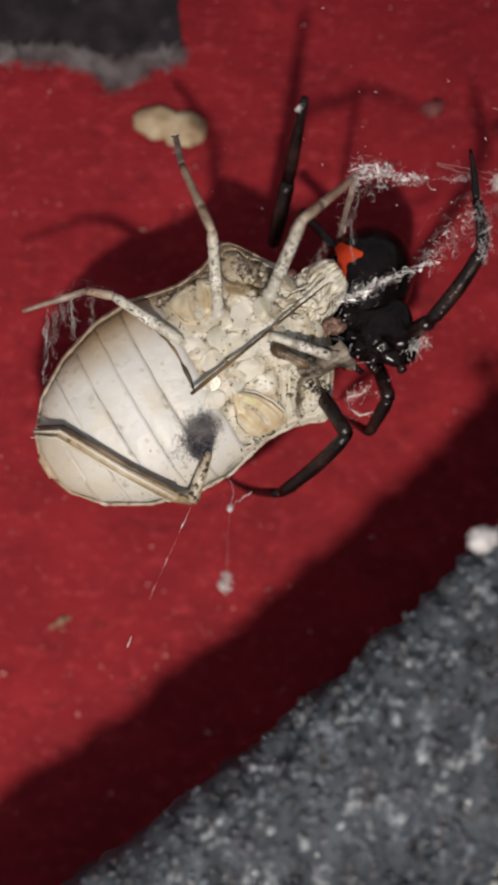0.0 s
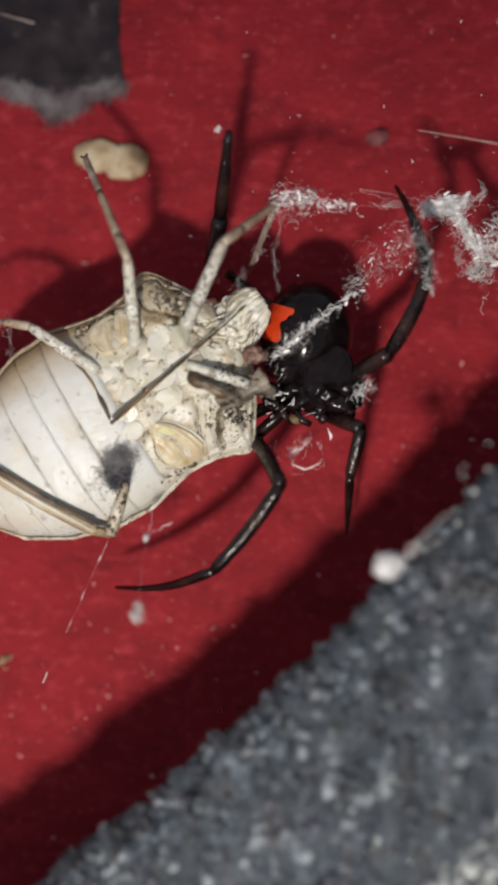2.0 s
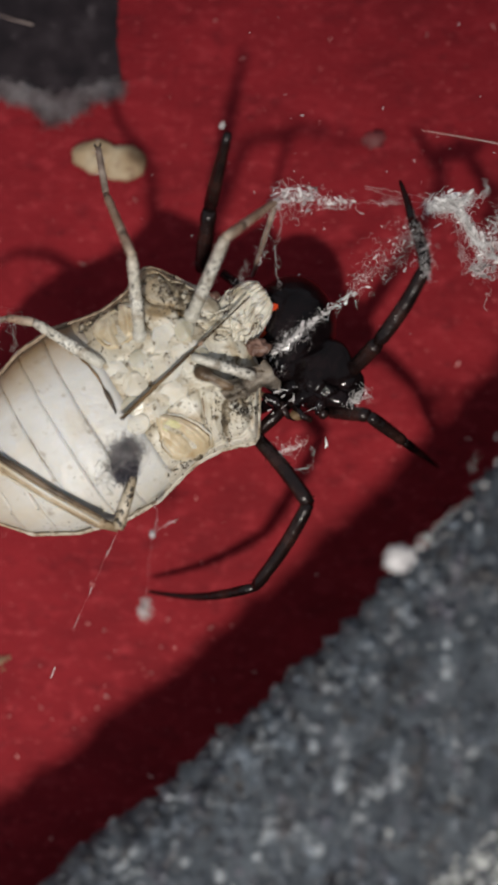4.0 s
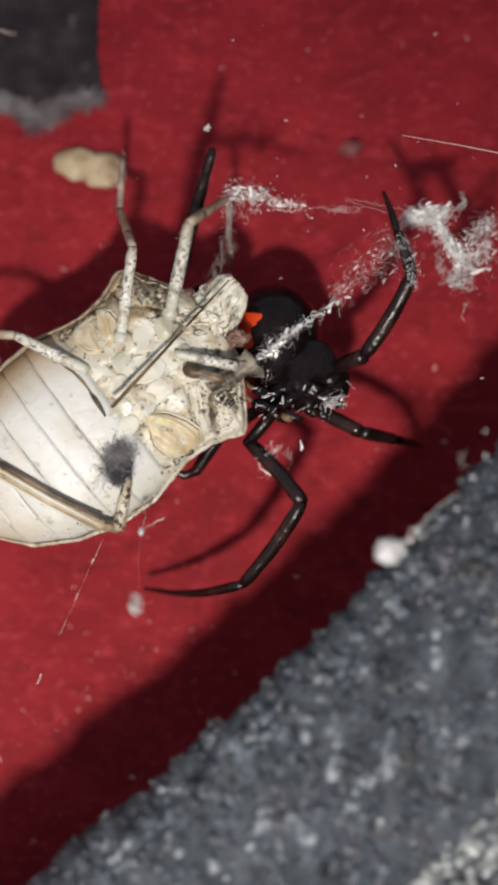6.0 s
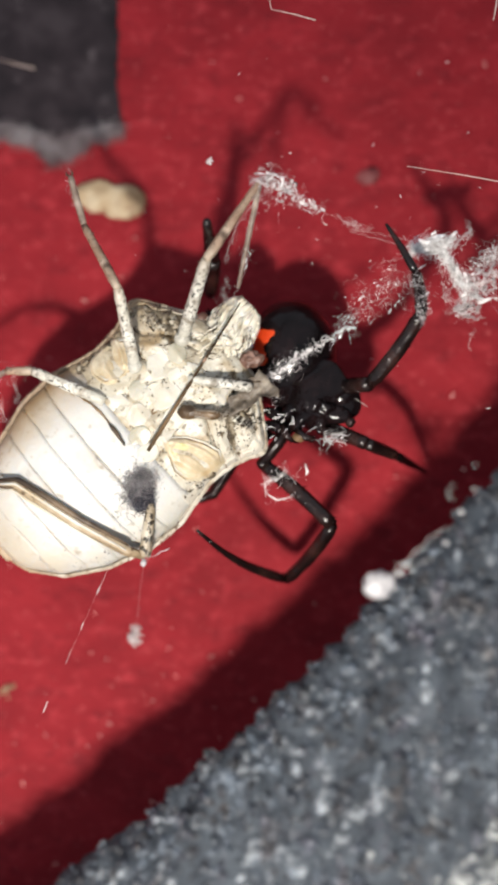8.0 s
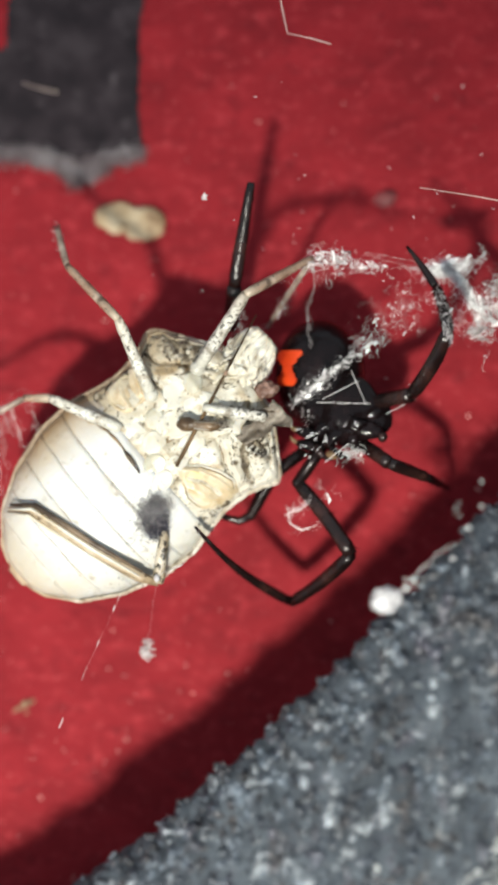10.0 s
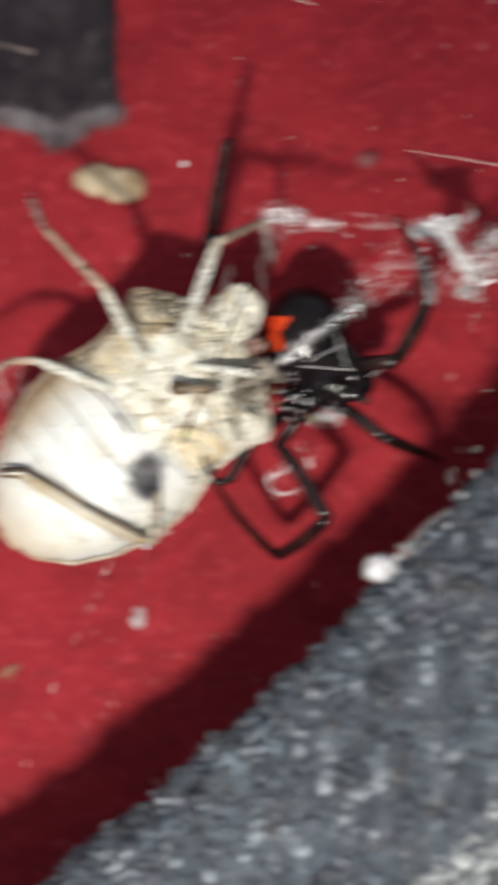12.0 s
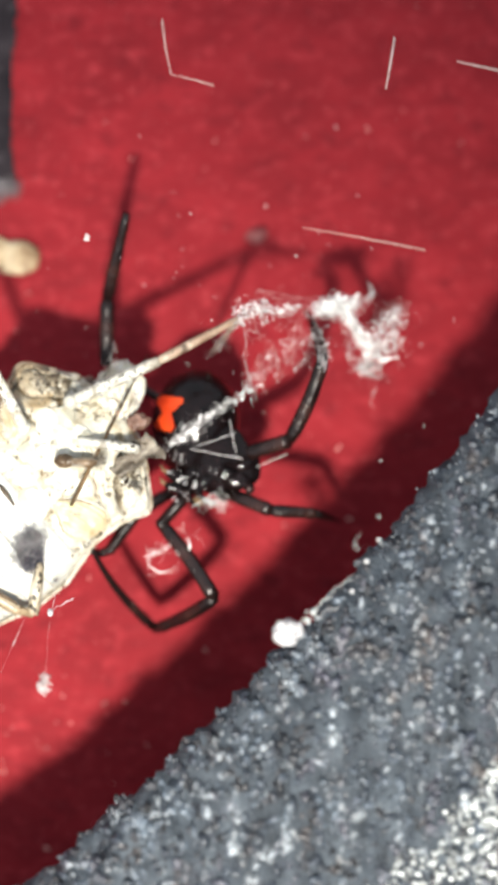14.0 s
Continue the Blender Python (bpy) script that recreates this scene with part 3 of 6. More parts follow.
def build_patch():
    patch = thing("dark_patch", "black felt-like patch on the red board with a frayed dusty end", "patch")
    outline_plate("felt", [(-6.45, 15.6), (-6.6, 19), (-6.5, 22), (-6.2, 26), (-12.4, 26), (-12.9, 23), (-13.1, 20.6), (-14.2, 20.0), (-18.5, 20.2),
                           (-18.5, 15.8), (-14.6, 15.3), (-12.2, 15.4), (-10.6, 14.9), (-9.3, 14.6), (-8.0, 15.2)], 0.02, 0.16, BLACK, patch, steps=8, ragged=0.1)
    rnd = random.Random(3)
    verts, faces = [], []
    for _ in range(7000):
        x = rnd.uniform(-15.5, -6.3)
        if noise.noise(Vector((x * 0.9, 3, 5))) + (0.5 if -10.9 < x < -8.3 else -0.12) < rnd.uniform(-0.5, 0.4):
            continue
        top = 15.45 - 0.6 * math.exp(-((x + 9.4) / 1.5) ** 2)
        reach = 0.3 + 0.55 * math.exp(-((x + 9.4) / 1.3) ** 2) + 0.25 * noise.noise(Vector((x * 1.8, 0, 2)))
        p = Vector((x, top + 0.3 - (reach + 0.3) * rnd.random() ** 1.5, 0.16 + rnd.uniform(0, 0.12)))
        q = p + Vector((rnd.gauss(0, 0.16), rnd.gauss(-0.05, 0.16), rnd.uniform(-0.05, 0.12)))
        r = q + Vector((rnd.gauss(0, 0.15), rnd.gauss(0, 0.15), -0.05))
        add_tube(verts, faces, [p, q, r], rnd.uniform(0.005, 0.014), 3)
    raw_part("frayed_lint", verts, faces, LINT, patch, "grey dusty fringe")


def build_seed():
    seed = thing("seed", "tan two-lobed seed husk lying on the red board", "seed")
    part("husk", blob((-6.3, 12.1, 0.2), (1.05, 0.84, 0.42), 0.2, 1.6, 28, 16), SEED, seed)
    part("husk", blob((-7.45, 12.35, 0.18), (1.2, 0.74, 0.4), 0.24, 1.6, 28, 16, -8), SEED, seed)


build_board()
ledge = build_ledge()
build_patch()
build_seed()


# ---- the stink bug, on its back: x to its head, z up from its belly ----
def width_at(u):
    us = [-11.6, -11.2, -10.2, -8.5, -6.5, -4.8, -3.6, -2.6, -1.4, -0.7, -0.35, -0.05, 0.2, 0.45, 0.8, 1.3, 1.75, 1.95]
    ws = [0.5, 1.55, 2.75, 3.75, 4.35, 4.4, 4.1, 3.9, 4.0, 4.24, 4.42, 4.47, 4.36, 4.05, 3.5, 2.75, 2.0, 1.3]
    return float(np.interp(u, us, ws))


def loft(us, width, top, bottom, rough=0.0, freq=1.0, sides=36, power=2.2, lift=0.0):
    """A closed shell along x. The cross sections are flattened ovals, fuller above than below."""
    verts, faces = [], []
    for u in us:
        w, t, b = width(u), top(u), bottom(u)
        for k in range(sides):
            a = 2 * math.pi * k / sides
            c, s = math.cos(a), math.sin(a)
            y = w * math.copysign(abs(c) ** (2 / power), c)
            z = (t if s > 0 else b) * math.copysign(abs(s) ** 1.0, s)
            if rough and s > -0.2:
                z += rough * noise.noise(Vector((u * freq, y * freq, 3.3)))
            verts.append((u, y, z + lift))
    for n in range(len(us) - 1):
        for k in range(sides):
            a, b = n * sides + k, n * sides + (k + 1) % sides
            faces.append((a, a + sides, b + sides, b))
    faces.append(tuple(range(sides)))
    faces.append(tuple(reversed(range((len(us) - 1) * sides, len(us) * sides))))
    return verts, faces


bug = thing("stink_bug", "dead cream-bellied stink bug on its back, hung in silk", "insect")


def near_line(x, y, line, width):
    """1 on a broken line, falling to 0 over the width to its sides."""
    best = np.full(x.shape, 1e9)
    for (ax, ay), (bx, by) in zip(line, line[1:]):
        f = np.clip(((x - ax) * (bx - ax) + (y - ay) * (by - ay)) / ((bx - ax) ** 2 + (by - ay) ** 2), 0, 1)
        best = np.minimum(best, (x - ax - f * (bx - ax)) ** 2 + (y - ay - f * (by - ay)) ** 2)
    return np.exp(-best / width ** 2)


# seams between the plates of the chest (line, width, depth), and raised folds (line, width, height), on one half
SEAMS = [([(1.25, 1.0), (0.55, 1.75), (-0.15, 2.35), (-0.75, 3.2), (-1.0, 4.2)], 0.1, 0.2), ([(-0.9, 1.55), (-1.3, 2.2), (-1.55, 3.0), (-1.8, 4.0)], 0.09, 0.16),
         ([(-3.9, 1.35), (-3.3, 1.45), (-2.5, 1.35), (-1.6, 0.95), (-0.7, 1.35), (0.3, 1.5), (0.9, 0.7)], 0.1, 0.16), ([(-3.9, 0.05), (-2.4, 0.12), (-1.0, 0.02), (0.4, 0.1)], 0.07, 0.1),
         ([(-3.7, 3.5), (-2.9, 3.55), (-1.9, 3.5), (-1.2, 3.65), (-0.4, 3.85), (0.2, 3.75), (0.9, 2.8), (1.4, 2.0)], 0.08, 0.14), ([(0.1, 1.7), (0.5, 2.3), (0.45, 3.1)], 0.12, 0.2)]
FOLDS = [([(0.35, 3.9), (0.85, 3.2), (1.45, 2.25)], 0.12, 0.14), ([(-0.5, 1.9), (-0.95, 2.6), (-1.15, 3.3)], 0.16, 0.13), ([(-2.3, 0.5), (-2.0, 1.2)], 0.22, 0.12), ([(-0.1, 2.6), (0.25, 3.3)], 0.1, 0.12)]


def chest_relief(x, y):
    """How far the skin of the chest stands above or below its plain dome."""
    x, y = np.asarray(x, float), np.asarray(y, float)
    sway = np.array([[noise.noise(Vector((a * 1.3, b * 1.3, k))) for a, b in zip(x, y)] for k in (1.5, 8.5)])
    sx, sy = x + 0.2 * sway[0], np.abs(y) + 0.2 * sway[1]
    out = sum(near_line(sx, sy, line, width) * high for line, width, high in FOLDS) - sum(near_line(sx, sy, line, 0.85 * width) * 1.7 * deep for line, width, deep in SEAMS)
    grit = np.array([noise.noise(Vector((a * 5.5, b * 5.5, 3))) for a, b in zip(x, y)])
    crust = np.exp(-((x - 0.45) / 0.8) ** 2 - ((np.abs(y) - 2.75) / 0.75) ** 2)
    fade = np.clip((np.array([width_at(a) for a in x]) - 0.1 - np.abs(y)) / 0.4, 0, 1)
    return fade * (out + (0.02 + 0.13 * crust) * grit + 0.05 * sway[1])


def chest_ridge(u):
    return 1.6 - 0.35 * max(0, u) - 0.12 * abs(math.sin(u * 2.2))


def chest_top(x, y):
    """Height of the chest's skin at a place."""
    return chest_ridge(x) * math.sqrt(max(0.02, 1 - min(1.0, abs(y) / (width_at(x) - 0.1)) ** 2.2))


def head_axis(u):
    return float(np.interp(u, [0.2, 1.9, 2.9, 3.8], [0.35, 0.3, 0.6, 0.75]))


def head_half(u):
    return float(np.interp(u, [0.2, 1.0, 1.9, 2.9, 3.4, 3.75], [0.9, 1.2, 1.3, 1.1, 0.92, 0.62]))


def head_top(u, side):
    return (1.4 - 0.14 * (u - 0.2)) * max(0.3, 1 - (max(0, u - 0.2) / 3.9) ** 4) * math.sqrt(max(0.12, 1 - min(1.0, abs(side)) ** 2.1)) - 0.06


def specks(name, spots, mat, parent, label="", seed=0):
    """Dark punctures and crusts: small flat flecks at (x, y, z, size)."""
    rnd = random.Random(seed)
    verts, faces = [], []
    for x, y, z, r in spots:
        a, k = rnd.uniform(0, 3.2), rnd.choice((1.0, 1.2, 1.6, 2.6))
        bend = rnd.gauss(0, 0.5)
        way, side = Vector((math.cos(a), math.sin(a), 0)), Vector((-math.sin(a), math.cos(a), 0))
        mid = Vector((x, y, z))
        add_tube(verts, faces, [mid - way * r * k + side * r * bend, mid - way * r * k * 0.3, mid + way * r * k * 0.4, mid + way * r * k + side * r * bend], [r * 0.4, r, r * 0.85, r * 0.3], 5)
    ob = raw_part(name, verts, faces, mat, parent, label)
    return tagged(ob, label, kind="stuff")


def bug_specks():
    rnd = random.Random(29)
    spots = []
    for _ in range(8000):
        x, y = rnd.uniform(-3.9, 1.6), rnd.uniform(-4.3, 4.3)
        w = width_at(x) - 0.14
        if abs(y) > w:
            continue
        crust = math.exp(-((x - 0.5) / 0.65) ** 2 - ((abs(y) - 2.7) / 0.7) ** 2)
        crust += 0.55 * math.exp(-((x + 0.35) / 0.5) ** 2 - ((y + 2.6) / 0.6) ** 2) + 0.5 * math.exp(-((x + 3.0) / 0.9) ** 2 - ((abs(y) - 3.55) / 0.22) ** 2)
        rim = math.exp(-((w - abs(y)) / 0.35) ** 2)
        clump = 0.5 + 0.9 * noise.noise(Vector((x * 2.1, y * 2.1, 6)))
        if rnd.random() < clump * (0.12 + 1.5 * crust + 0.2 * rim):
            spots.append((x, y, rnd.uniform(0.016, 0.036) * (1 + 1.3 * crust * rnd.random())))
    lift = chest_relief([q[0] for q in spots], [q[1] for q in spots])
    specks("puncture", [(x, y, chest_top(x, y) + up - 0.1 * r, r) for (x, y, r), up in zip(spots, lift)], PIT, bug, "dark brown pits and crusts", 1)
    spots = []
    for _ in range(190):
        u, side = rnd.uniform(-11.3, 1.5), rnd.choice((1, -1))
        w = width_at(u)
        spots.append((u, side * (w - rnd.uniform(0.0, 0.16)), 0.1 + rnd.uniform(0, 0.06), rnd.uniform(0.012, 0.026)))
    specks("rim_speck", spots, PIT, bug, "dark specks on the rim", 2)
    spots = []
    for _ in range(210):
        u, v = rnd.uniform(-11.0, -5.0), rnd.gauss(-2.9, 0.7)
        w = width_at(u) - 0.22
        if abs(v) < w and noise.noise(Vector((u * 1.6, v * 1.6, 2))) > 0.0:
            high = 1.75 * max(0.02, 1 - ((u + 6.2) / 5.6) ** 2) ** 0.6 + 0.05
            spots.append((u, v, high * math.sqrt(max(0.05, 1 - (abs(v) / w) ** 2.2)) + 0.02, rnd.uniform(0.012, 0.03)))
    specks("belly_speck", spots, HUSK_GREY, bug, "grey smudged specks on the belly", 3)


FUZZ = Vector((-5.2, -2.47))


def build_bug_body():
    # shell: the rim of the back, wider than the belly
    us = list(np.linspace(-11.7, 1.9, 130))
    v, f = loft(us, lambda u: width_at(u) + 0.02 + 0.03 * noise.noise(Vector((u * 2.6, 4, 1))) + 0.025 * noise.noise(Vector((u * 7.0, 9, 1))), lambda u: 0.16, lambda u: 1.5 * min(1, (u + 12.2) / 3, (2.4 - u) / 1.5), 0.08, 2.6, 72, 2.0, -0.05)
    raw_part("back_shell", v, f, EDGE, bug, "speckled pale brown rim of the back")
    # belly plates
    bow = lambda y, u: 0.15 * max(0.0, 1 - (y / 4.2) ** 2) + 0.09 * noise.noise(Vector((y * 0.9, u, 3)))
    # dark strip laid over the gap behind the chest in place of its shade
    tube("belly_slit", [(-4.18, 1.0, 1.66), (-4.19, 0.6, 1.76), (-4.22, 0.2, 1.8), (-4.3, -0.3, 1.8)], [0.02, 0.1, 0.085, 0.03], DARK_STRIP, bug, 6, "dark strip for the gap behind the chest")
    # brown line puts the shadow along the belly's front edge into colour
    front = [(-4.66, 3.4), (-4.4, 2.7), (-4.22, 2.1), (-4.14, 1.5), (-4.15, 1.0), (-4.2, 0.3), (-4.3, -0.4)]
    front = [Vector((*a, 0)).lerp(Vector((*b, 0)), k / 4) for a, b in zip(front, front[1:]) for k in range(4)]
    tube("belly_seam_shade", [(q.x, q.y, 1.64 * math.sqrt(max(0.05, 1 - (abs(q.y) / (width_at(q.x) - 0.22)) ** 2.2)) + 0.1) for q in front], [0.015 + 0.06 * max(0.1, 0.5 + noise.noise(Vector((q.y * 1.6, 3, 1)))) for q in front], BROWN, bug, 6, "brown line for the shaded seam between chest and belly")
    cuts = [-11.3, -10.2, -9.1, -7.85, -6.65, -5.4, -3.7]
    for n in range(6):
        a, b = cuts[n], cuts[n + 1]
        us = list(np.linspace(a - 0.04, b + 0.05, 8))
        high = lambda u: 1.75 * max(0.02, 1 - ((u + 6.2) / 5.6) ** 2) ** 0.6 * (0.965 + 0.035 * ((u - a) / (b - a)) ** 0.5 if u > a else 0.93) + 0.05
        v, f = loft(us, lambda u: max(0.3, width_at(u) - 0.22), high, lambda u: 0.5, 0.09, 0.9, 44)
        # the front edge of each plate bows towards the tail in the middle
        v = [(x - bow(y, a) * (1 if n else 0.3), y, z) for x, y, z in v]
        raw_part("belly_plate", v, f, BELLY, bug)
        if n > 1:
            line = [(a - bow(y, a) + 0.02, y, high(a + 0.01) * math.sqrt(max(0.05, 1 - (abs(y) / (width_at(a) - 0.22)) ** 2.2)) + 0.02) for y in np.linspace(3.3, -2.6, 26)]
            tube("suture", line, [0.003 + 0.014 * max(0.0, math.sin(math.pi * k / 25)) ** 1.5 * (0.25 + 1.1 * abs(noise.noise(Vector((k * 0.45, a * 3, 0))))) for k in range(26)], BROWN, bug, 5, "thin dark line between belly plates")
    # chest
    us = list(np.linspace(-4.0, 1.8, 150))
    v, f = loft(us, lambda u: width_at(u) - 0.1, chest_ridge, lambda u: 0.8, 0.05, 1.7, 190)
    spot = np.array(v)
    spot[:, 2] += np.where(spot[:, 2] > 0.05, chest_relief(spot[:, 0], spot[:, 1]), 0)
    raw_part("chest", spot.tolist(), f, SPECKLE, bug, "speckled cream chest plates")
    ring = lambda u, w, ru, rw, a=0.0: [(u + ru * math.cos(k) * math.cos(a) - rw * math.sin(k) * math.sin(a), w + ru * math.cos(k) * math.sin(a) + rw * math.sin(k) * math.cos(a)) for k in (0, 0.8, 1.6, 2.3, 3.1, 3.9, 4.7, 5.5)]
    # pale thickened margin of the back
    for side in (1, -1):
        rim = [(u, side * (width_at(u) - 0.09), 0.17) for u in np.linspace(-11.5, 1.75, 120)]
        tube("margin", rim, [max(0.01, 0.06 + 0.09 * noise.noise(Vector((q[0] * 3, side, 2)))) for q in rim], EDGE, bug, 8, "pale raised margin")
    # brown tubes for dirt in the seams and the shade their relief lacks
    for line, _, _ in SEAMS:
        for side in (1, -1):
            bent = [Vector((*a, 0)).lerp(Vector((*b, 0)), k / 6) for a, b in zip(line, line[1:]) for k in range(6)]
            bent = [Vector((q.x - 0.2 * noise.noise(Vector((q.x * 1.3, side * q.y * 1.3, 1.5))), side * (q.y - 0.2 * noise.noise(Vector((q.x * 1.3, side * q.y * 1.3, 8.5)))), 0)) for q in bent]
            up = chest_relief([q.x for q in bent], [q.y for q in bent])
            tube("seam", [(q.x, q.y, chest_top(q.x, q.y) + h + 0.012) for q, h in zip(bent, up)], [0.004 + 0.045 * max(0.0, 0.35 + noise.noise(Vector((q.x * 2.2, q.y * 2.2, 4)))) for q in bent], BROWN, bug, 5, "browned seam between chest plates, dirt and shade")
    # folded side plates, each with ridges that run outwards
    pleat = lambda x, y, lines: chest_top(x, y) + sum(high * float(near_line(np.array(x), np.array(y), line, width)) for line, width, high in lines)
    left_folds = [([(-1.62, 3.5), (-1.8, 2.9), (-2.05, 2.35)], 0.1, 0.16), ([(-2.05, 3.55), (-2.3, 2.9), (-2.4, 2.3)], 0.09, -0.1), ([(-2.5, 3.5), (-2.75, 2.8), (-2.8, 2.2)], 0.12, 0.12)]
    right_folds = [([(-2.75, -1.5), (-2.25, -2.0), (-1.95, -2.7), (-1.85, -3.3)], 0.12, 0.15), ([(-2.85, -1.85), (-2.45, -2.4), (-2.3, -3.2)], 0.09, -0.12), ([(-3.1, -2.2), (-2.8, -3.0), (-2.6, -3.4)], 0.14, 0.06)]
    plate("side_plate", [(-2.95, 3.6), (-1.95, 3.65), (-1.35, 3.35), (-1.3, 2.75), (-1.85, 2.1), (-2.6, 1.95), (-3.2, 2.3), (-3.35, 3.1)], lambda x, y: pleat(x, y, left_folds), 0.05, PLATE, bug, "yellowish folded side plate", rim=0.05, rough=0.05, sink=0.15, rings=18, steps=8)
    plate("side_plate", [(-2.85, -1.28), (-2.2, -1.67), (-1.7, -2.48), (-1.45, -3.21), (-1.7, -3.6), (-2.5, -3.7), (-3.3, -3.2), (-3.47, -2.46), (-3.22, -1.81)], lambda x, y: pleat(x, y, right_folds), 0.05, PLATE, bug, "yellowish folded side plate", rim=0.05, rough=0.05, sink=0.15, rings=18, steps=8)
    # brown seams and a pale lip round them
    for line in ([(-2.68, -1.36), (-2.15, -1.8), (-1.72, -2.5), (-1.52, -3.15), (-1.75, -3.5)], [(-1.75, 2.15), (-1.4, 2.7), (-1.42, 3.2), (-1.9, 3.5)], [(-3.35, -3.1), (-3.45, -2.5), (-3.2, -1.9)], [(-3.3, 2.9), (-3.15, 2.4), (-2.7, 2.05)]):
        ends = [0.008] + [0.02 + 0.008 * (k % 2) for k in range(len(line) - 2)] + [0.008]
        tube("seam", [(x, y, chest_top(x, y) + 0.08) for x, y in line], ends, BROWN, bug, 6)
        tube("lip", [(x + 0.09, y + 0.02, chest_top(x, y) + 0.05) for x, y in line], [2.2 * e for e in ends], CREAM, bug, 8, "raised pale lip of the side plate")
    plate("yellow_skin", [(-2.84, -1.5), (-2.4, -1.82), (-2.3, -2.2), (-2.7, -2.1), (-3.0, -1.95)], lambda x, y: pleat(x, y, right_folds) + 0.04, 0.02, YELLOW, bug, "greenish yellow skin", rough=0.05, sink=0.05)
    # smooth swollen breast plates
    for outline, lift, high in (([(-1.55, 1.1), (-1.1, 1.95), (-0.5, 1.85), (-0.35, 1.2), (-0.9, 0.8)], 0.05, 0.4), ([(-3.5, 0.3), (-3.2, 0.8), (-2.7, 0.75), (-2.5, 0.2), (-2.8, -0.3), (-3.3, -0.15)], 0.1, 0.5),
                                ([(-2.2, 0.1), (-1.9, 0.9), (-1.2, 0.75), (-0.9, 0.0), (-1.5, -0.45)], 0.06, 0.4), ([(-1.0, 0.75), (-0.2, 0.7), (0.4, 0.1), (0.1, -0.5), (-0.7, -0.35)], 0.02, 0.35),
                                ([(-2.3, -0.5), (-1.75, -0.35), (-1.2, -0.8), (-1.5, -1.35), (-2.2, -1.25)], 0.1, 0.55), ([(-3.9, 1.0), (-3.5, 1.75), (-2.9, 1.5), (-3.05, 1.0)], 0.0, 0.3),
                                ([(-3.2, -0.9), (-2.7, -0.7), (-2.4, -1.2), (-2.9, -1.5)], 0.0, 0.4), ([(-0.4, -0.6), (0.3, -0.5), (0.7, -1.3), (0.1, -1.7), (-0.5, -1.2)], 0.0, 0.3)):
        mx, my = sum(p[0] for p in outline) / len(outline), sum(p[1] for p in outline) / len(outline)
        outline = [(mx + (x - mx) * 1.15, my + (y - my) * 1.15) for x, y in outline]
        plate("breast_plate", outline, lambda x, y: chest_top(x, y) + lift * 0.3 + 0.13 * noise.noise(Vector((x * 1.3, y * 1.3, 4))), high * 0.02, CREAM, bug, rough=0.05, freq=1.6, steps=3, rings=10, sink=0.1, torn=0.22)
    # rough brown crusts at the shoulders and along the margin
    for outline in ([(0.05, 3.75), (0.4, 3.5), (0.85, 2.9), (1.3, 2.2), (1.2, 1.75), (0.65, 1.8), (0.25, 2.2), (-0.05, 2.9)], [(-0.3, -2.3), (0.35, -2.2), (0.55, -2.6), (0.3, -3.0), (-0.2, -3.05), (-0.4, -2.75)],
                    [(-0.2, -2.3), (-0.35, -3.2), (-0.9, -3.6), (-1.1, -3.1), (-0.8, -2.5)], [(-3.9, 3.85), (-2.6, 3.7), (-1.3, 3.8), (-0.6, 4.05), (-0.8, 3.65), (-1.6, 3.45), (-2.8, 3.4), (-3.8, 3.5)],
                    [(-3.2, -3.85), (-2.2, -3.75), (-1.9, -3.5), (-2.7, -3.55)], [(-0.5, 3.9), (0.0, 4.15), (0.15, 3.7), (-0.2, 2.9), (-0.6, 3.2)]):
        plate("crust", outline, lambda x, y: chest_top(x, y) - 0.07, 0.07, MOTTLE, bug, "brown and cream mottled crust", rough=0.24, freq=3.2, torn=0.3, steps=8, rings=16, sink=0.1)
    # grey-brown papery flap that reaches out to the fangs
    plate("papery_flap", [(-0.1, -1.85), (0.5, -1.8), (1.3, -1.75), (2.1, -1.7), (2.2, -2.3), (2.05, -3.05), (1.4, -2.6), (0.8, -2.6), (0.0, -2.35)],
          lambda x, y: 1.62 - 0.1 * max(0.0, x) + 0.12 * math.sin(4.5 * (y + 0.35 * x)) + 0.14 * noise.noise(Vector((x * 1.7, y * 1.7, 5))), 0.0, PAPER, bug, "brown-grey papery flap", rough=0.12, freq=4.0, torn=0.16, sink=0.05, rings=14)
    # leg sockets
    for u, w, ru, rw, a in ((-2.3, 1.15, 0.46, 0.4, 0.5), (0.03, -0.09, 0.34, 0.3, 0.3), (-3.55, -0.4, 0.5, 0.44, -0.4), (0.0, 1.2, 0.5, 0.42, 0.9), (-3.75, -1.15, 0.5, 0.42, 0.0)):
        plate("coxa", ring(u, w, ru, rw, a), lambda x, y: chest_top(x, y) + 0.05, 0.05, JOINT if w > -1 else CREAM, bug, "translucent pale leg socket", rough=0.03, steps=4, rings=8, sink=0.2)
    # a black spine beside the head
    tube("dark_spine", [(0.1, -0.3, 1.72), (0.8, -1.05, 1.62), (1.5, -1.75, 1.5), (1.9, -2.1, 1.4)], [0.015, 0.035, 0.075, 0.05], DARK_STRIP, bug, 7, "thin black spine")
    # head: furrowed underside with long ragged ridges
    us = list(np.linspace(0.2, 3.75, 110))
    v, f = loft(us, head_half, lambda u: head_top(u, 0.0), lambda u: 0.75, 0.03, 2.6, 190, 2.1, -0.1)
    furrowed = []
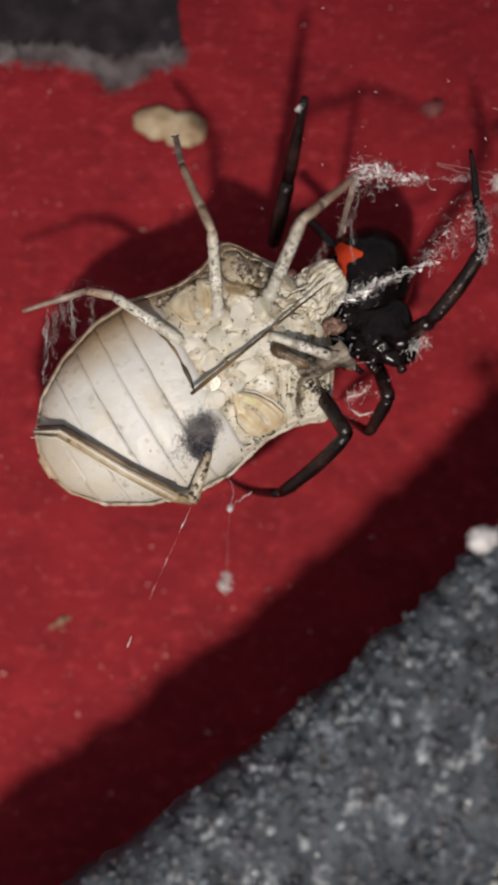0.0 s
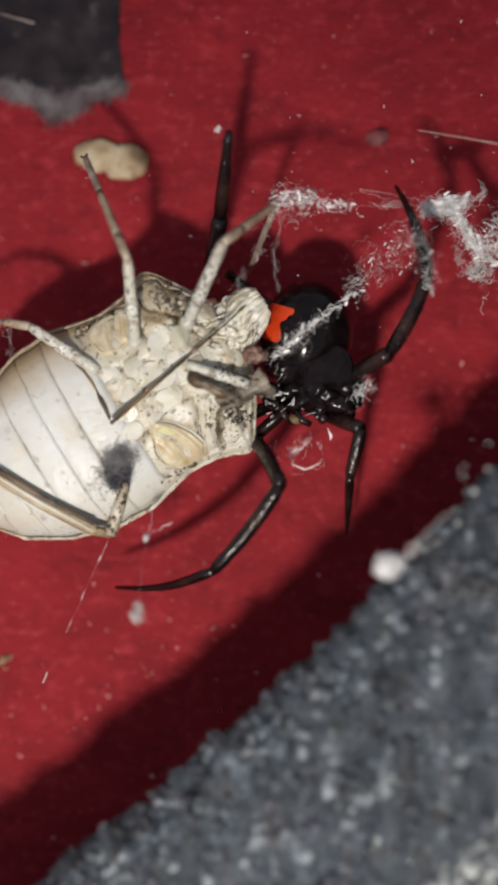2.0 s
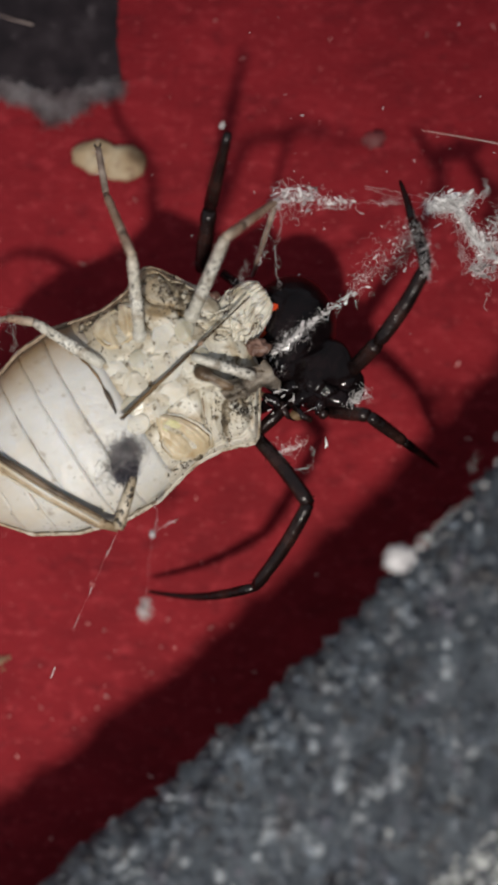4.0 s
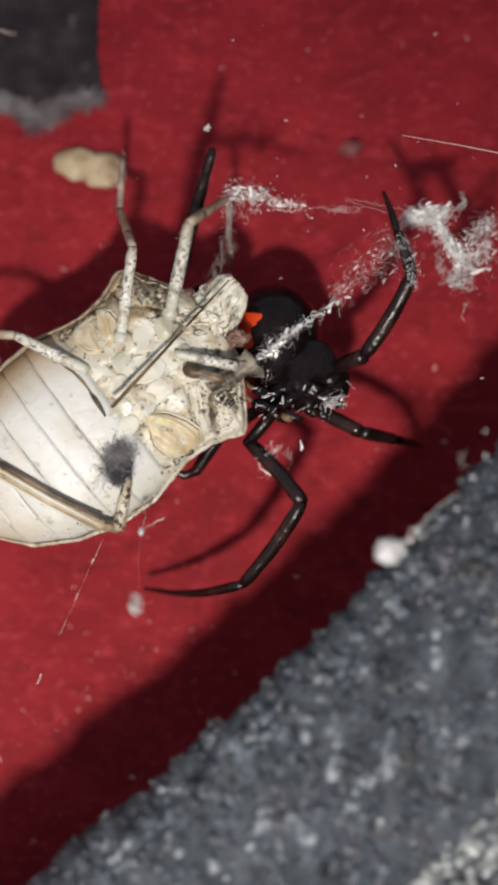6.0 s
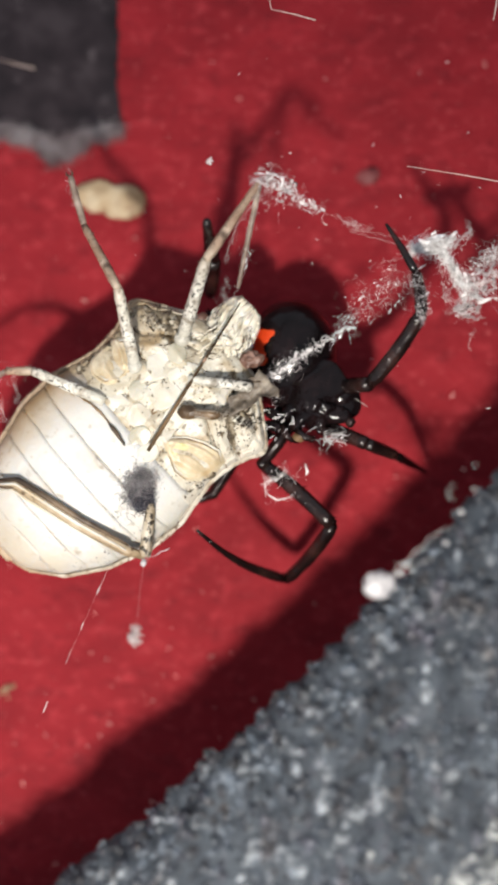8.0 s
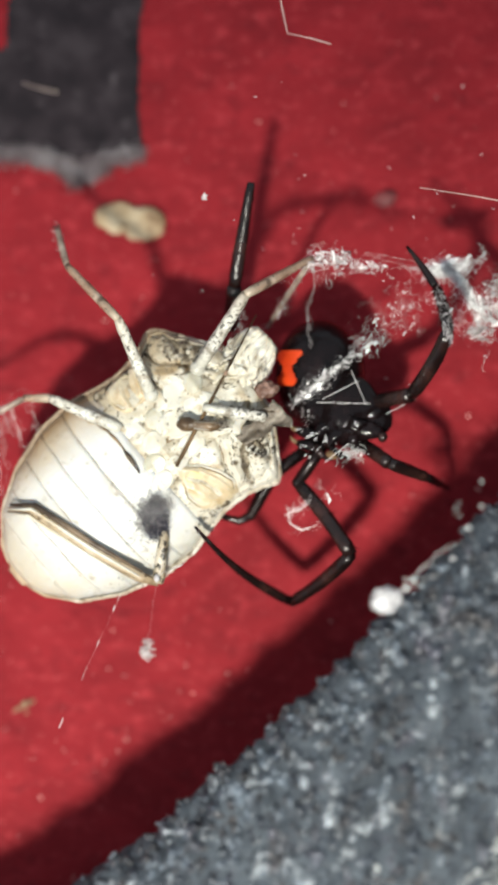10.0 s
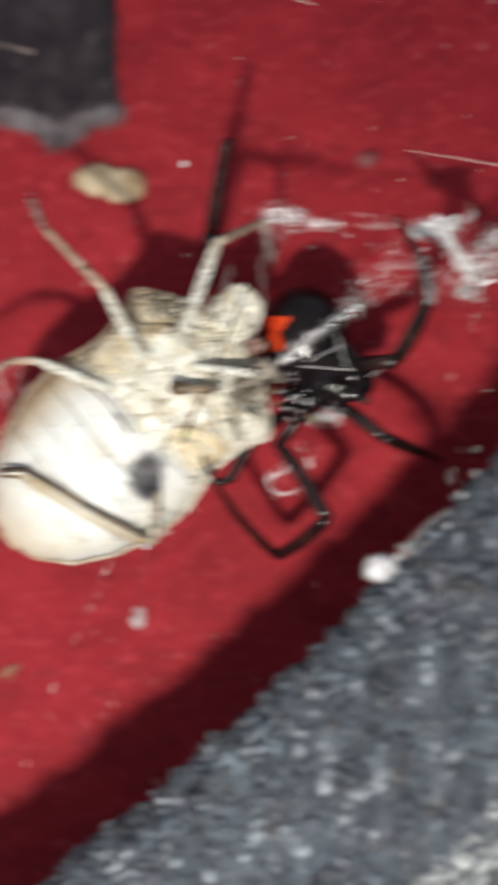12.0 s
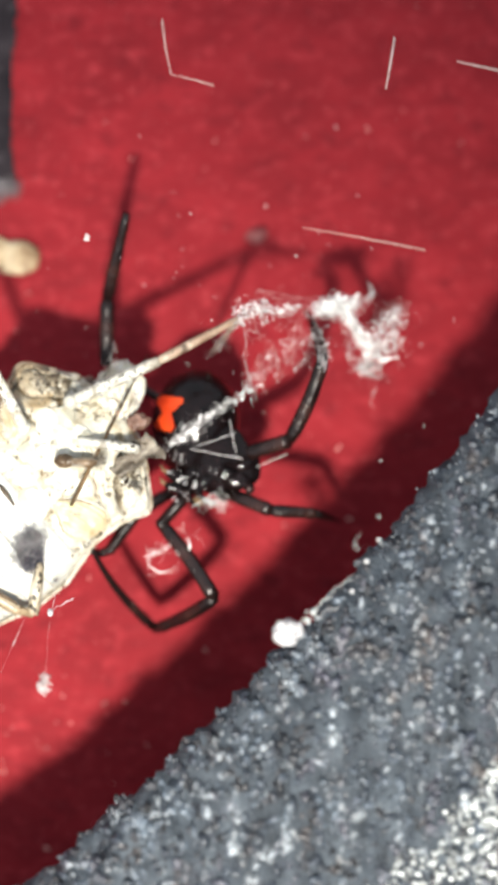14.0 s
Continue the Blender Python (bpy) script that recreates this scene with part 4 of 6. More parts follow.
    for x, y, z in v:
        side = y / head_half(x)
        wave = side * 6.5 + 2.6 * noise.noise(Vector((x * 0.9, side * 2, 3))) + 0.4 * x * side
        ridge = abs(math.sin(wave * 1.6)) ** 0.6
        keep = 1 if z > 0.1 else 0
        tip = max(0.0, x - 2.4) / 1.35
        furrowed.append((x + 0.16 * tip * (ridge - 0.6) * keep, y + head_axis(x), z + keep * ((0.03 + 0.08 * tip) * (ridge - 0.7) + 0.15 * noise.noise(Vector((x * 1.6, y * 2.6, 8))) + 0.05 * noise.noise(Vector((x * 3.5, y * 6, 2))))))
    raw_part("head", furrowed, f, RIDGE, bug, "pale furrowed head with ragged ridges")
    rnd = random.Random(11)
    for name, count, mat, thick, reach in (("head_ridge", 30, RIDGE, 0.065, (0.4, 1.1)), ("dark_furrow", 40, DARK_STRIP, 0.024, (0.12, 0.55))):
        for _ in range(count):
            u, side = rnd.uniform(0.5, 2.6), rnd.uniform(-0.95, 0.95)
            if name == "dark_furrow" and rnd.random() < 0.5:
                u, side = rnd.uniform(1.4, 2.9), rnd.choice((rnd.uniform(-0.95, -0.35), rnd.uniform(0.5, 0.95)))
            long, lean, rise = rnd.uniform(*reach), rnd.gauss(0, 0.14), rnd.uniform(-0.03, 0.03)
            curl = rnd.gauss(0, 0.12)
            line = []
            for k in range(7):
                x = u + long * k / 6
                y = side + lean * k / 6 + 0.03 * math.sin(k * 1.3 + side * 20) + curl * (k / 6 - 0.5) ** 2 * 4
                line.append(Vector((x, head_axis(x) + y * head_half(min(x, 3.7)), head_top(min(x, 3.7), y) + rise + 0.03 * k / 6)))
            r = thick * rnd.uniform(0.35, 1.1)
            tube(name, line, [r * q for q in (0.3, 0.8, 1, 1, 0.9, 0.6, 0.15)], mat, bug, 6)
    part("eye", blob((2.2, -1.05, 0.8), (0.5, 0.36, 0.22), 0.55, 1.9, 30, 20, -30), EYE, bug, "red-brown eye")
    part("eye", blob((1.8, 1.75, 0.2), (0.28, 0.24, 0.28), 0.05, 3), EYE, bug, "red-brown eye")
    skein("antenna_silk", [(3.0, 1.5, 0.9), (3.4, 1.8, 1.1), (3.7, 2.3, 1.2)], [0.12, 0.14, 0.05], 30, 0.006, VEIL, bug, "", 45, 0.5)
    # grey and black fuzz on the belly
    part("dark_stain", blob((FUZZ.x - 0.05, FUZZ.y, 1.36), (0.5, 0.36, 0.16), 0.6, 2.2, 24, 14, 35), MOULD, bug)
    for n, (x, y, w, count) in enumerate(((-0.25, -0.15, 0.45, 900), (0.25, 0.15, 0.42, 800), (0.05, -0.3, 0.3, 350), (-0.2, 0.4, 0.3, 260))):
        tangle("dark_fuzz", (FUZZ.x + x, FUZZ.y + y, 1.6), (w, w * 0.8, 0.1), count, 0.24, 0.0065, MOULD, bug, "grey-black fuzz on the belly", 4 + 10 * n)
    tangle("grey_fuzz", (FUZZ.x + 0.35, FUZZ.y + 0.6, 1.68), (0.85, 0.7, 0.1), 1900, 0.16, 0.005, HUSK_GREY, bug, "", 6)
    tangle("grey_fuzz", (FUZZ.x - 0.5, FUZZ.y + 0.2, 1.66), (0.9, 0.8, 0.1), 90, 0.7, 0.005, HUSK_GREY, bug, "", 7, straight=0.75)
    tangle("pale_fuzz", (FUZZ.x + 0.3, FUZZ.y + 0.5, 1.74), (1.1, 1.0, 0.1), 420, 0.2, 0.004, LINT, bug, "", 5)
    bug_specks()


bug_stump = []


def build_stump():
    """A torn leg base that the spider pulls about, from its knob along +x."""
    line = [(-0.1, 0, 0), (0.1, 0, 0.03), (0.4, 0.02, 0.05), (0.75, 0.0, 0.0), (1.1, 0.0, 0.04), (1.4, -0.03, 0.06), (1.65, 0, 0.02), (1.9, 0.02, -0.05), (2.15, 0.0, -0.12)]
    stump = tube("leg_stump", line, [0.12, 0.3, 0.33, 0.22, 0.23, 0.24, 0.19, 0.12, 0.03], AMBER, bug, 14, "amber-brown torn leg base")
    for y, z in ((0.13, 0.2), (-0.15, 0.17)):
        tube("tendon", [(0.1, y * 0.6, z), (0.8, y, z * 0.95), (1.4, y * 1.0, z), (1.8, y * 0.6, z * 0.4)], [0.03, 0.06, 0.07, 0.02], PAPER, stump, 7)
    tangle("frayed_skin", (1.8, 0.05, 0.1), (0.5, 0.22, 0.1), 60, 0.4, 0.014, PAPER, stump, "", 63)
    bug_stump.append(stump)


STUMP_ROWS = [(0.0, -0.5, -0.5, 1.78, 0, 0, -58), (2.0, -0.5, -0.5, 1.78, 0, 0, -58), (5.5, -0.45, -0.7, 1.78, 0, 0, -55), (7.0, -0.1, -1.0, 1.76, 0, 0, -52), (7.5, 0.0, -1.1, 1.76, 0, 0, -52), (8.0, -1.55, -0.8, 1.8, 0, 0, -46),
              (10.5, -1.6, 0.2, 2.0, 0, 4, -44), (11.0, -1.65, -0.05, 2.0, 0, 4, -44), (14.0, -1.6, -0.05, 2.0, 0, 4, -44)]


def lying_leg(points, radii, mats, names=("thigh", "shin", "foot")):
    """A leg of the bug that keeps its pose on the body."""
    thigh = None
    for n in range(len(points) - 1):
        a, b = Vector(points[n]), Vector(points[n + 1])
        ob = limb(names[n], (b - a).length, radii[n], radii[n + 1], mats[n], thigh or bug, hairs=14)
        turn = (b - a).to_track_quat("X", "Z").to_matrix().to_4x4()
        m = Matrix.Translation(a * MM) @ turn
        if thigh:
            ob.matrix_basis = thigh.matrix_basis.inverted() @ m
        else:
            ob.matrix_basis = m
            thigh = ob


build_bug_body()
build_stump()
lying_leg([(-5.1, -2.9, 1.55), (-6.85, -4.4, 1.3)], [0.2, 0.26], [THIGH])
KNEE = (-6.85, -4.4, 1.3)
HIND = [(0.0, 0.0, 0.0), (-0.4, 0.7, 0.25), (-1.18, 2.94, 0.44), (-1.78, 4.99, 0.4), (-2.1, 6.0, 0.22), (-2.95, 6.75, -0.15)]
hind_shin = tube("shin", HIND, [0.16, 0.25, 0.29, 0.29, 0.27, 0.12], SHIN, bug, 12, "tan shin with brown stripes")
for way, mat, r in ((0.24, DARK_STRIP, 0.13), (-0.12, DARK_STRIP, 0.04), (0.03, CREAM, 0.075), (-0.26, CREAM, 0.06)):
    tube("stripe", [(x + way, y + way * 0.35, z + (0.2 if abs(way) > 0.1 else 0.27)) for x, y, z in HIND[1:]], [r * q for q in (0.4, 1, 1, 0.9, 0.4)], mat, hind_shin, 8)
HIND_SWING = [(0.0, 11.5), (2.0, 11.5), (4.5, 9.0), (5.5, 8.0), (6.5, 2.5), (8.0, 0.0), (14.0, 0.0)]
lying_leg([(-3.7, 1.75, 1.5), (-5.2, 4.85, 1.2), (-6.1, 5.65, 1.0), (-8.9, 6.3, 0.7)], [0.25, 0.19, 0.14, 0.08], [BUG_LEG, TAN_LEG, FOOT])
for n, (a, z) in enumerate((((-6.0, 5.3, 0.9), (-6.7, 4.2, 0.5)), ((-6.9, 5.6, 0.9), (-7.5, 4.4, 0.4)), ((-7.6, 5.7, 0.8), (-8.6, 4.3, 0.3)), ((-8.1, 5.6, 0.7), (-9.6, 3.4, 0.2)), ((-7.2, 5.8, 0.9), (-7.6, 5.0, 0.6)))):
    skein("hanging_silk", [a, Vector(a).lerp(Vector(z), 0.5), z], [0.1, 0.14, 0.07], 45, 0.0045, SILK if n % 2 else VEIL, bug, "", 70 + n, 0.2)
skein("hanging_silk", [(-5.3, 5.0, 1.2), (-6.1, 5.7, 1.0), (-7.6, 6.0, 0.9)], [0.1, 0.2, 0.12], 87, 0.0041, VEIL, bug, "", 76, 0.5)
lying_leg([(-0.35, 0.05, 1.78), (1.32, -1.92, 1.74)], [0.19, 0.22], [GREY_LEG])
part("thigh_end", blob((1.34, -1.94, 1.74), (0.22, 0.22, 0.2), 0.1, 2, 14, 10), GREY_LEG, bug, "rounded broken end of a thigh")


def swinging_leg(lengths, radii, mats, parent, names, root, hairs=22, bows=(0, 0, 0, 0)):
    """Leg pieces that are moved one by one; the first is the fixed hip piece."""
    hip = part("coxa" if parent is bug else "leg", blob(root, [radii[0] * (1.3 if parent is bug else 0.9)] * 3, 0.1, 1.5, 14, 10), mats[0], parent)
    return [limb(names[n], lengths[n], radii[n], radii[n + 1], mats[n], hip, hairs=hairs, bow=bows[n]) for n in range(len(lengths))]


BUG_ROWS = [
    (0, -2.27, 2.96, 6.50, 0, 0, 31.3), (0.5, -2.43, 2.93, 6.50, 0, 0, 31.2), (1, -2.47, 2.86, 6.50, 0, 0, 31.0),
    (1.5, -2.50, 2.90, 6.50, 0, 0, 31.7), (2, -2.50, 2.91, 6.50, 0, 0, 31.6), (4.5, -2.44, 3.20, 6.50, 0, 0, 32.6),
    (5, -2.38, 3.25, 6.50, 0, 0, 31.4), (5.5, -2.26, 3.14, 6.50, 0, 0, 32.7), (6, -2.64, 3.32, 6.50, 0, 0, 38.1),
    (6.5, -2.80, 3.61, 6.50, 0, 0, 37.7), (7, -2.85, 3.61, 6.50, 0, 0, 38.3), (7.5, -3.01, 3.51, 6.50, 0, 0, 36.9),
    (8, -2.28, 3.63, 6.50, 0, 0, 41.5), (10.5, -2.27, 3.09, 6.50, 0, 0, 40.9), (11, -2.29, 3.31, 6.50, 0, 0, 40.7),
    (11.5, -2.39, 3.29, 6.50, 0, 0, 39.1), (12, -2.16, 3.48, 6.50, 0, 0, 42.1), (12.5, -2.02, 3.74, 6.50, 0, 0, 43.1),
    (13, -2.70, 3.78, 6.50, 0, 0, 43.3), (13.5, -2.23, 3.74, 6.50, 0, 0, 41.7), (14, -2.90, 3.26, 6.50, 0, 0, 41.3),
]
SPIDER_ROWS = [
    (0, 1.75, 2.66, 6.00, 0, 0, -20.0), (0.5, 2.27, 2.30, 6.00, 0, 0, -14.7), (1, 2.34, 1.88, 6.00, 0, 0, -14.8),
    (1.5, 2.25, 1.85, 6.00, 0, 0, -14.8), (2, 2.33, 1.73, 6.00, 0, 0, -10.8), (4.5, 2.10, 1.90, 6.00, 0, 0, -8.1),
    (5, 2.00, 2.21, 6.00, 0, 0, -6.6), (5.5, 2.27, 1.89, 6.00, 0, 0, -7.6), (6, 2.37, 1.82, 6.00, 0, 0, -2.1),
    (6.5, 2.53, 1.93, 6.00, 0, 0, -2.0), (7, 2.53, 1.94, 6.00, 0, 0, -0.0), (7.5, 2.37, 1.91, 6.00, 0, 0, 1.6),
    (8, 2.49, 2.28, 6.00, 0, 0, 0.0), (10.5, 3.33, 2.34, 6.00, 0, 0, 3.7), (11, 3.02, 2.28, 6.00, 0, 0, 0.4),
    (11.5, 2.97, 2.29, 6.00, 0, 0, -0.3), (12, 3.09, 2.41, 6.00, 0, 0, 2.4), (12.5, 3.50, 2.64, 6.00, 0, 0, 2.1),
    (13, 2.74, 2.36, 6.00, 0, 0, -0.2), (13.5, 2.80, 2.48, 6.00, 0, 0, -2.2), (14, 2.67, 1.74, 6.00, 0, 0, -3.8),
]
UPPER_RIGHT_LENGTHS = (2.22, 4.02, 2.50, 2.43,)
UPPER_RIGHT_KEYS = [
    (0, 1.63, 0.90, 0.00, -69, 57, -25, 77, 31, 113, 26, 114), (0.5, 1.63, 0.90, 0.00, -69, 57, -25, 77, 31, 113, 26, 114), (1, 1.63, 0.90, 0.00, -51, 59, -40, 77, 6, 115, 42, 119),
    (1.5, 1.63, 0.90, 0.00, -55, 49, -27, 77, 20, 112, 47, 128), (2, 1.63, 0.90, 0.00, -34, 43, -32, 75, 6, 115, 48, 125), (4.5, 1.63, 0.90, 0.00, -49, 57, -25, 66, 35, 111, 39, 110),
    (5, 1.63, 0.90, 0.00, -57, 34, -28, 63, 36, 103, 30, 111), (5.5, 1.63, 0.90, 0.00, -58, 49, -29, 65, 26, 103, 37, 114), (6, 1.63, 0.90, 0.00, -57, 22, -20, 62, 32, 105, 37, 106),
    (6.5, 1.63, 0.90, 0.00, -66, 8, -28, 60, 25, 99, 25, 113), (7, 1.63, 0.90, 0.00, -67, 7, -6, 56, 19, 103, 34, 110), (7.5, 1.63, 0.90, 0.00, -63, 16, -6, 50, 30, 102, 19, 115),
    (8, 1.63, 0.90, 0.00, -61, -0, -27, 53, 39, 96, 6, 121), (10.5, 1.63, 0.90, 0.00, -40, 6, -45, 56, 32, 102, 25, 120), (11, 1.63, 0.90, 0.00, -38, 17, -44, 60, 31, 108, 6, 118),
    (11.5, 1.63, 0.90, 0.00, -45, 3, -31, 63, 20, 109, 24, 121), (12, 1.63, 0.90, 0.00, -43, 0, -40, 60, 42, 102, 32, 114), (12.5, 1.63, 0.90, 0.00, -24, 21, -37, 60, 48, 102, 34, 117),
    (13, 1.63, 0.90, 0.00, -6, 33, -24, 57, 53, 103, 35, 120), (13.5, 1.63, 0.90, 0.00, -6, 28, -29, 66, 50, 102, 52, 115), (14, 1.63, 0.90, 0.00, -28, 20, -24, 72, 48, 101, 66, 106),
]
RIGHT_LENGTHS = (2.32, 2.09, 4.60,)
RIGHT_KEYS = [
    (0, 0.93, -0.94, -0.40, -54, -57, 35, -95, 76, 171), (0.5, 0.93, -0.94, -0.40, -54, -57, 35, -95, 76, 171), (1, 0.93, -0.94, -0.40, -44, -25, 29, -95, 54, 317),
    (1.5, 0.93, -0.94, -0.40, -44, -20, 18, -91, 55, 281), (2, 0.93, -0.94, -0.40, -49, -10, 6, -92, 54, 278), (4.5, 0.93, -0.94, -0.40, -42, 3, 26, -14, 64, 346),
    (5, 0.93, -0.94, -0.40, -51, -21, 13, -10, 67, 342), (5.5, 0.93, -0.94, -0.40, -49, -16, 25, -11, 63, 351), (6, 0.93, -0.94, -0.40, -22, -26, 39, -8, 68, 353),
    (6.5, 0.93, -0.94, -0.40, -26, -42, 49, -13, 65, 351), (7, 0.93, -0.94, -0.40, -39, -41, 50, -10, 65, 346), (7.5, 0.93, -0.94, -0.40, -36, -24, 43, -15, 69, 341),
    (8, 0.93, -0.94, -0.40, -39, -23, 51, -21, 68, 332), (10.5, 0.93, -0.94, -0.40, -51, -41, 30, -23, 76, 332), (11, 0.93, -0.94, -0.40, -43, -34, 21, -18, 73, 338),
    (11.5, 0.93, -0.94, -0.40, -34, -32, 20, -14, 72, 339), (12, 0.93, -0.94, -0.40, -18, -40, 38, -25, 72, 336), (12.5, 0.93, -0.94, -0.40, -6, -35, 39, -22, 72, 342),
    (13, 0.93, -0.94, -0.40, -6, -31, 36, -20, 73, 349), (13.5, 0.93, -0.94, -0.40, -17, -26, 31, -8, 72, 349), (14, 0.93, -0.94, -0.40, -28, -19, 10, 0, 70, 349),
]
LOWER_LENGTHS = (4.17, 4.65, 6.60,)
LOWER_KEYS = [
    (0, -2.00, -2.50, 0.00, -46, -34, 35, -114, 67, -168), (0.5, -2.00, -2.50, 0.00, -46, -34, 35, -114, 67, -168), (1, -2.00, -2.50, 0.00, -64, -81, 11, -121, 51, -146),
    (1.5, -2.00, -2.50, 0.00, -63, -51, 12, -116, 47, -147), (2, -2.00, -2.50, 0.00, -57, -45, 11, -117, 44, -155), (4.5, -2.00, -2.50, 0.00, -24, -40, 24, -110, 43, -166),
    (5, -2.00, -2.50, 0.00, -36, -24, 26, -82, 53, -171), (5.5, -2.00, -2.50, 0.00, -43, -14, 20, -87, 56, -153), (6, -2.00, -2.50, 0.00, -35, -47, 21, -123, 48, -172),
    (6.5, -2.00, -2.50, 0.00, -42, -45, 30, -114, 49, -189), (7, -2.00, -2.50, 0.00, -32, -59, 30, -134, 43, -195), (7.5, -2.00, -2.50, 0.00, -32, -28, 21, -117, 38, -176),
    (8, -2.00, -2.50, 0.00, -11, -41, 45, -130, -49, -213), (10.5, -2.00, -2.50, 0.00, -20, -58, 39, -147, -34, -226), (11, -2.00, -2.50, 0.00, -23, -59, 43, -146, -34, -232),
    (11.5, -2.00, -2.50, 0.00, -6, -59, 48, -146, -34, -234), (12, -2.00, -2.50, 0.00, -24, -59, 51, -144, -34, -238), (12.5, -2.00, -2.50, 0.00, -31, -53, 47, -137, -34, -228),
    (13, -2.00, -2.50, 0.00, -32, -55, 55, -139, -34, -241), (13.5, -2.00, -2.50, 0.00, -24, -52, 52, -143, -34, -235), (14, -2.00, -2.50, 0.00, -12, -51, 49, -146, -34, -231),
]
UPPER_LEFT_LENGTHS = (3.07, 4.66,)
UPPER_LEFT_KEYS = [
    (0, -5.22, 2.60, -2.00, -32, 99, -44, 101), (0.5, -5.22, 2.60, -2.00, -32, 99, -44, 101), (1, -5.22, 3.36, -2.00, -38, 99, -44, 97),
    (1.5, -5.21, 3.13, -2.00, -22, 97, -50, 95), (2, -5.31, 4.00, -2.00, -36, 88, -46, 91), (4.5, -5.53, 4.26, -2.00, -33, 90, -53, 80),
    (5, -5.21, 3.82, -2.00, -19, 88, -52, 83), (5.5, -5.41, 4.32, -2.00, -46, 91, -46, 85), (6, -5.45, 4.53, -2.00, -60, 74, -35, 75),
    (6.5, -5.05, 5.25, -2.00, -66, 77, -66, 76), (7, -4.61, 5.28, -2.00, -61, 79, -76, 90), (7.5, -4.48, 5.25, -2.00, -65, 69, -78, 89),
    (8, -4.44, 5.15, -2.00, -65, 74, -76, 87), (10.5, -4.82, 4.63, -2.00, -53, 75, -6, 74), (11, -5.30, 4.17, -2.00, -6, 81, -39, 71),
    (11.5, -4.97, 4.81, -2.00, -39, 83, -38, 71), (12, -4.97, 4.94, -2.00, -46, 79, -35, 74), (12.5, -4.98, 5.08, -2.00, -52, 75, -31, 76),
    (13, -4.99, 5.21, -2.00, -58, 69, -26, 79), (13.5, -4.98, 4.88, -2.00, -41, 84, -33, 79), (14, -4.97, 4.55, -2.00, -6, 93, -38, 79),
]
BUG_MIDDLE_LENGTHS = (3.87, 3.91, 2.27,)
BUG_MIDDLE_KEYS = [
    (0, -1.72, 1.99, 1.50, -29, 64, 37, 83, 54, 71), (0.5, -1.72, 1.99, 1.50, -29, 64, 37, 83, 54, 71), (1, -1.72, 1.99, 1.50, -31, 64, 33, 83, 28, 71),
    (1.5, -1.72, 1.99, 1.50, -29, 61, 23, 82, 39, 62), (2, -1.72, 1.99, 1.50, -32, 60, 32, 84, 39, 85), (4.5, -1.72, 1.99, 1.50, -35, 61, 40, 82, 19, 66),
    (5, -1.72, 1.99, 1.50, -32, 65, 41, 81, 29, 71), (5.5, -1.72, 1.99, 1.50, -31, 66, 41, 77, 28, 69), (6, -1.72, 1.99, 1.50, -6, 44, 57, 71, 6, 49),
    (6.5, -1.72, 1.99, 1.50, -43, 62, 6, 82, 35, 67), (7, -1.72, 1.99, 1.50, -15, 78, 10, 95, 21, 65), (7.5, -1.72, 1.99, 1.50, -34, 64, 21, 86, 22, 66),
    (8, -1.72, 1.99, 1.50, -34, 57, 31, 79, 6, 65), (10.5, -1.72, 1.99, 1.50, -27, 72, 24, 97, 38, 70), (11, -1.72, 1.99, 1.50, -9, 70, 27, 95, 47, 68),
    (11.5, -1.72, 1.99, 1.50, -15, 72, 31, 102, 38, 63), (12, -1.72, 1.99, 1.50, -40, 72, 13, 93, 46, 76), (12.5, -1.72, 1.99, 1.50, -17, 73, 32, 95, 45, 72),
    (13, -1.72, 1.99, 1.50, -27, 72, 27, 97, 35, 70), (13.5, -1.72, 1.99, 1.50, -32, 73, 31, 97, 37, 70), (14, -1.72, 1.99, 1.50, -37, 75, 34, 97, 39, 70),
]
BUG_FRONT_LENGTHS = (4.27, 4.08, 4.83,)
BUG_FRONT_KEYS = [
    (0, 0.60, 1.52, 1.50, -41, 38, 40, 8, 56, -131), (0.5, 0.60, 1.52, 1.50, -41, 38, 40, 8, 56, -131), (1, 0.60, 1.52, 1.50, -38, 35, 50, 9, 58, -136),
    (1.5, 0.60, 1.52, 1.50, -45, 33, 44, 12, 56, -137), (2, 0.60, 1.52, 1.50, -34, 31, 47, 11, 53, -149), (4.5, 0.60, 1.52, 1.50, -40, 32, 47, 9, 50, -141),
    (5, 0.60, 1.52, 1.50, -44, 35, 47, 10, 55, -139), (5.5, 0.60, 1.52, 1.50, -40, 37, 43, 9, 50, -137), (6, 0.60, 1.52, 1.50, -31, 39, 56, 4, 55, -127),
    (6.5, 0.60, 1.52, 1.50, -10, 41, 40, 26, 6, -123), (7, 0.60, 1.52, 1.50, -29, 36, 41, 26, 37, -125), (7.5, 0.60, 1.52, 1.50, -32, 28, 14, 23, 6, -135),
    (8, 0.60, 1.52, 1.50, -38, 27, 9, 15, 22, -145), (10.5, 0.60, 1.52, 1.50, -27, 10, 42, -11, 47, -174), (11, 0.60, 1.52, 1.50, -27, 13, 43, -16, 57, -175),
    (11.5, 0.60, 1.52, 1.50, -33, 19, 44, -9, 58, -162), (12, 0.60, 1.52, 1.50, -29, 24, 56, -8, 70, -130), (12.5, 0.60, 1.52, 1.50, -48, 4, 6, -17, 62, -166),
    (13, 0.60, 1.52, 1.50, -32, 1, 45, -36, 68, -196), (13.5, 0.60, 1.52, 1.50, -14, -9, 38, -23, 70, -186), (14, 0.60, 1.52, 1.50, -6, -17, 6, -13, 70, -174),
]
BEAK_LENGTHS = (7.5,)
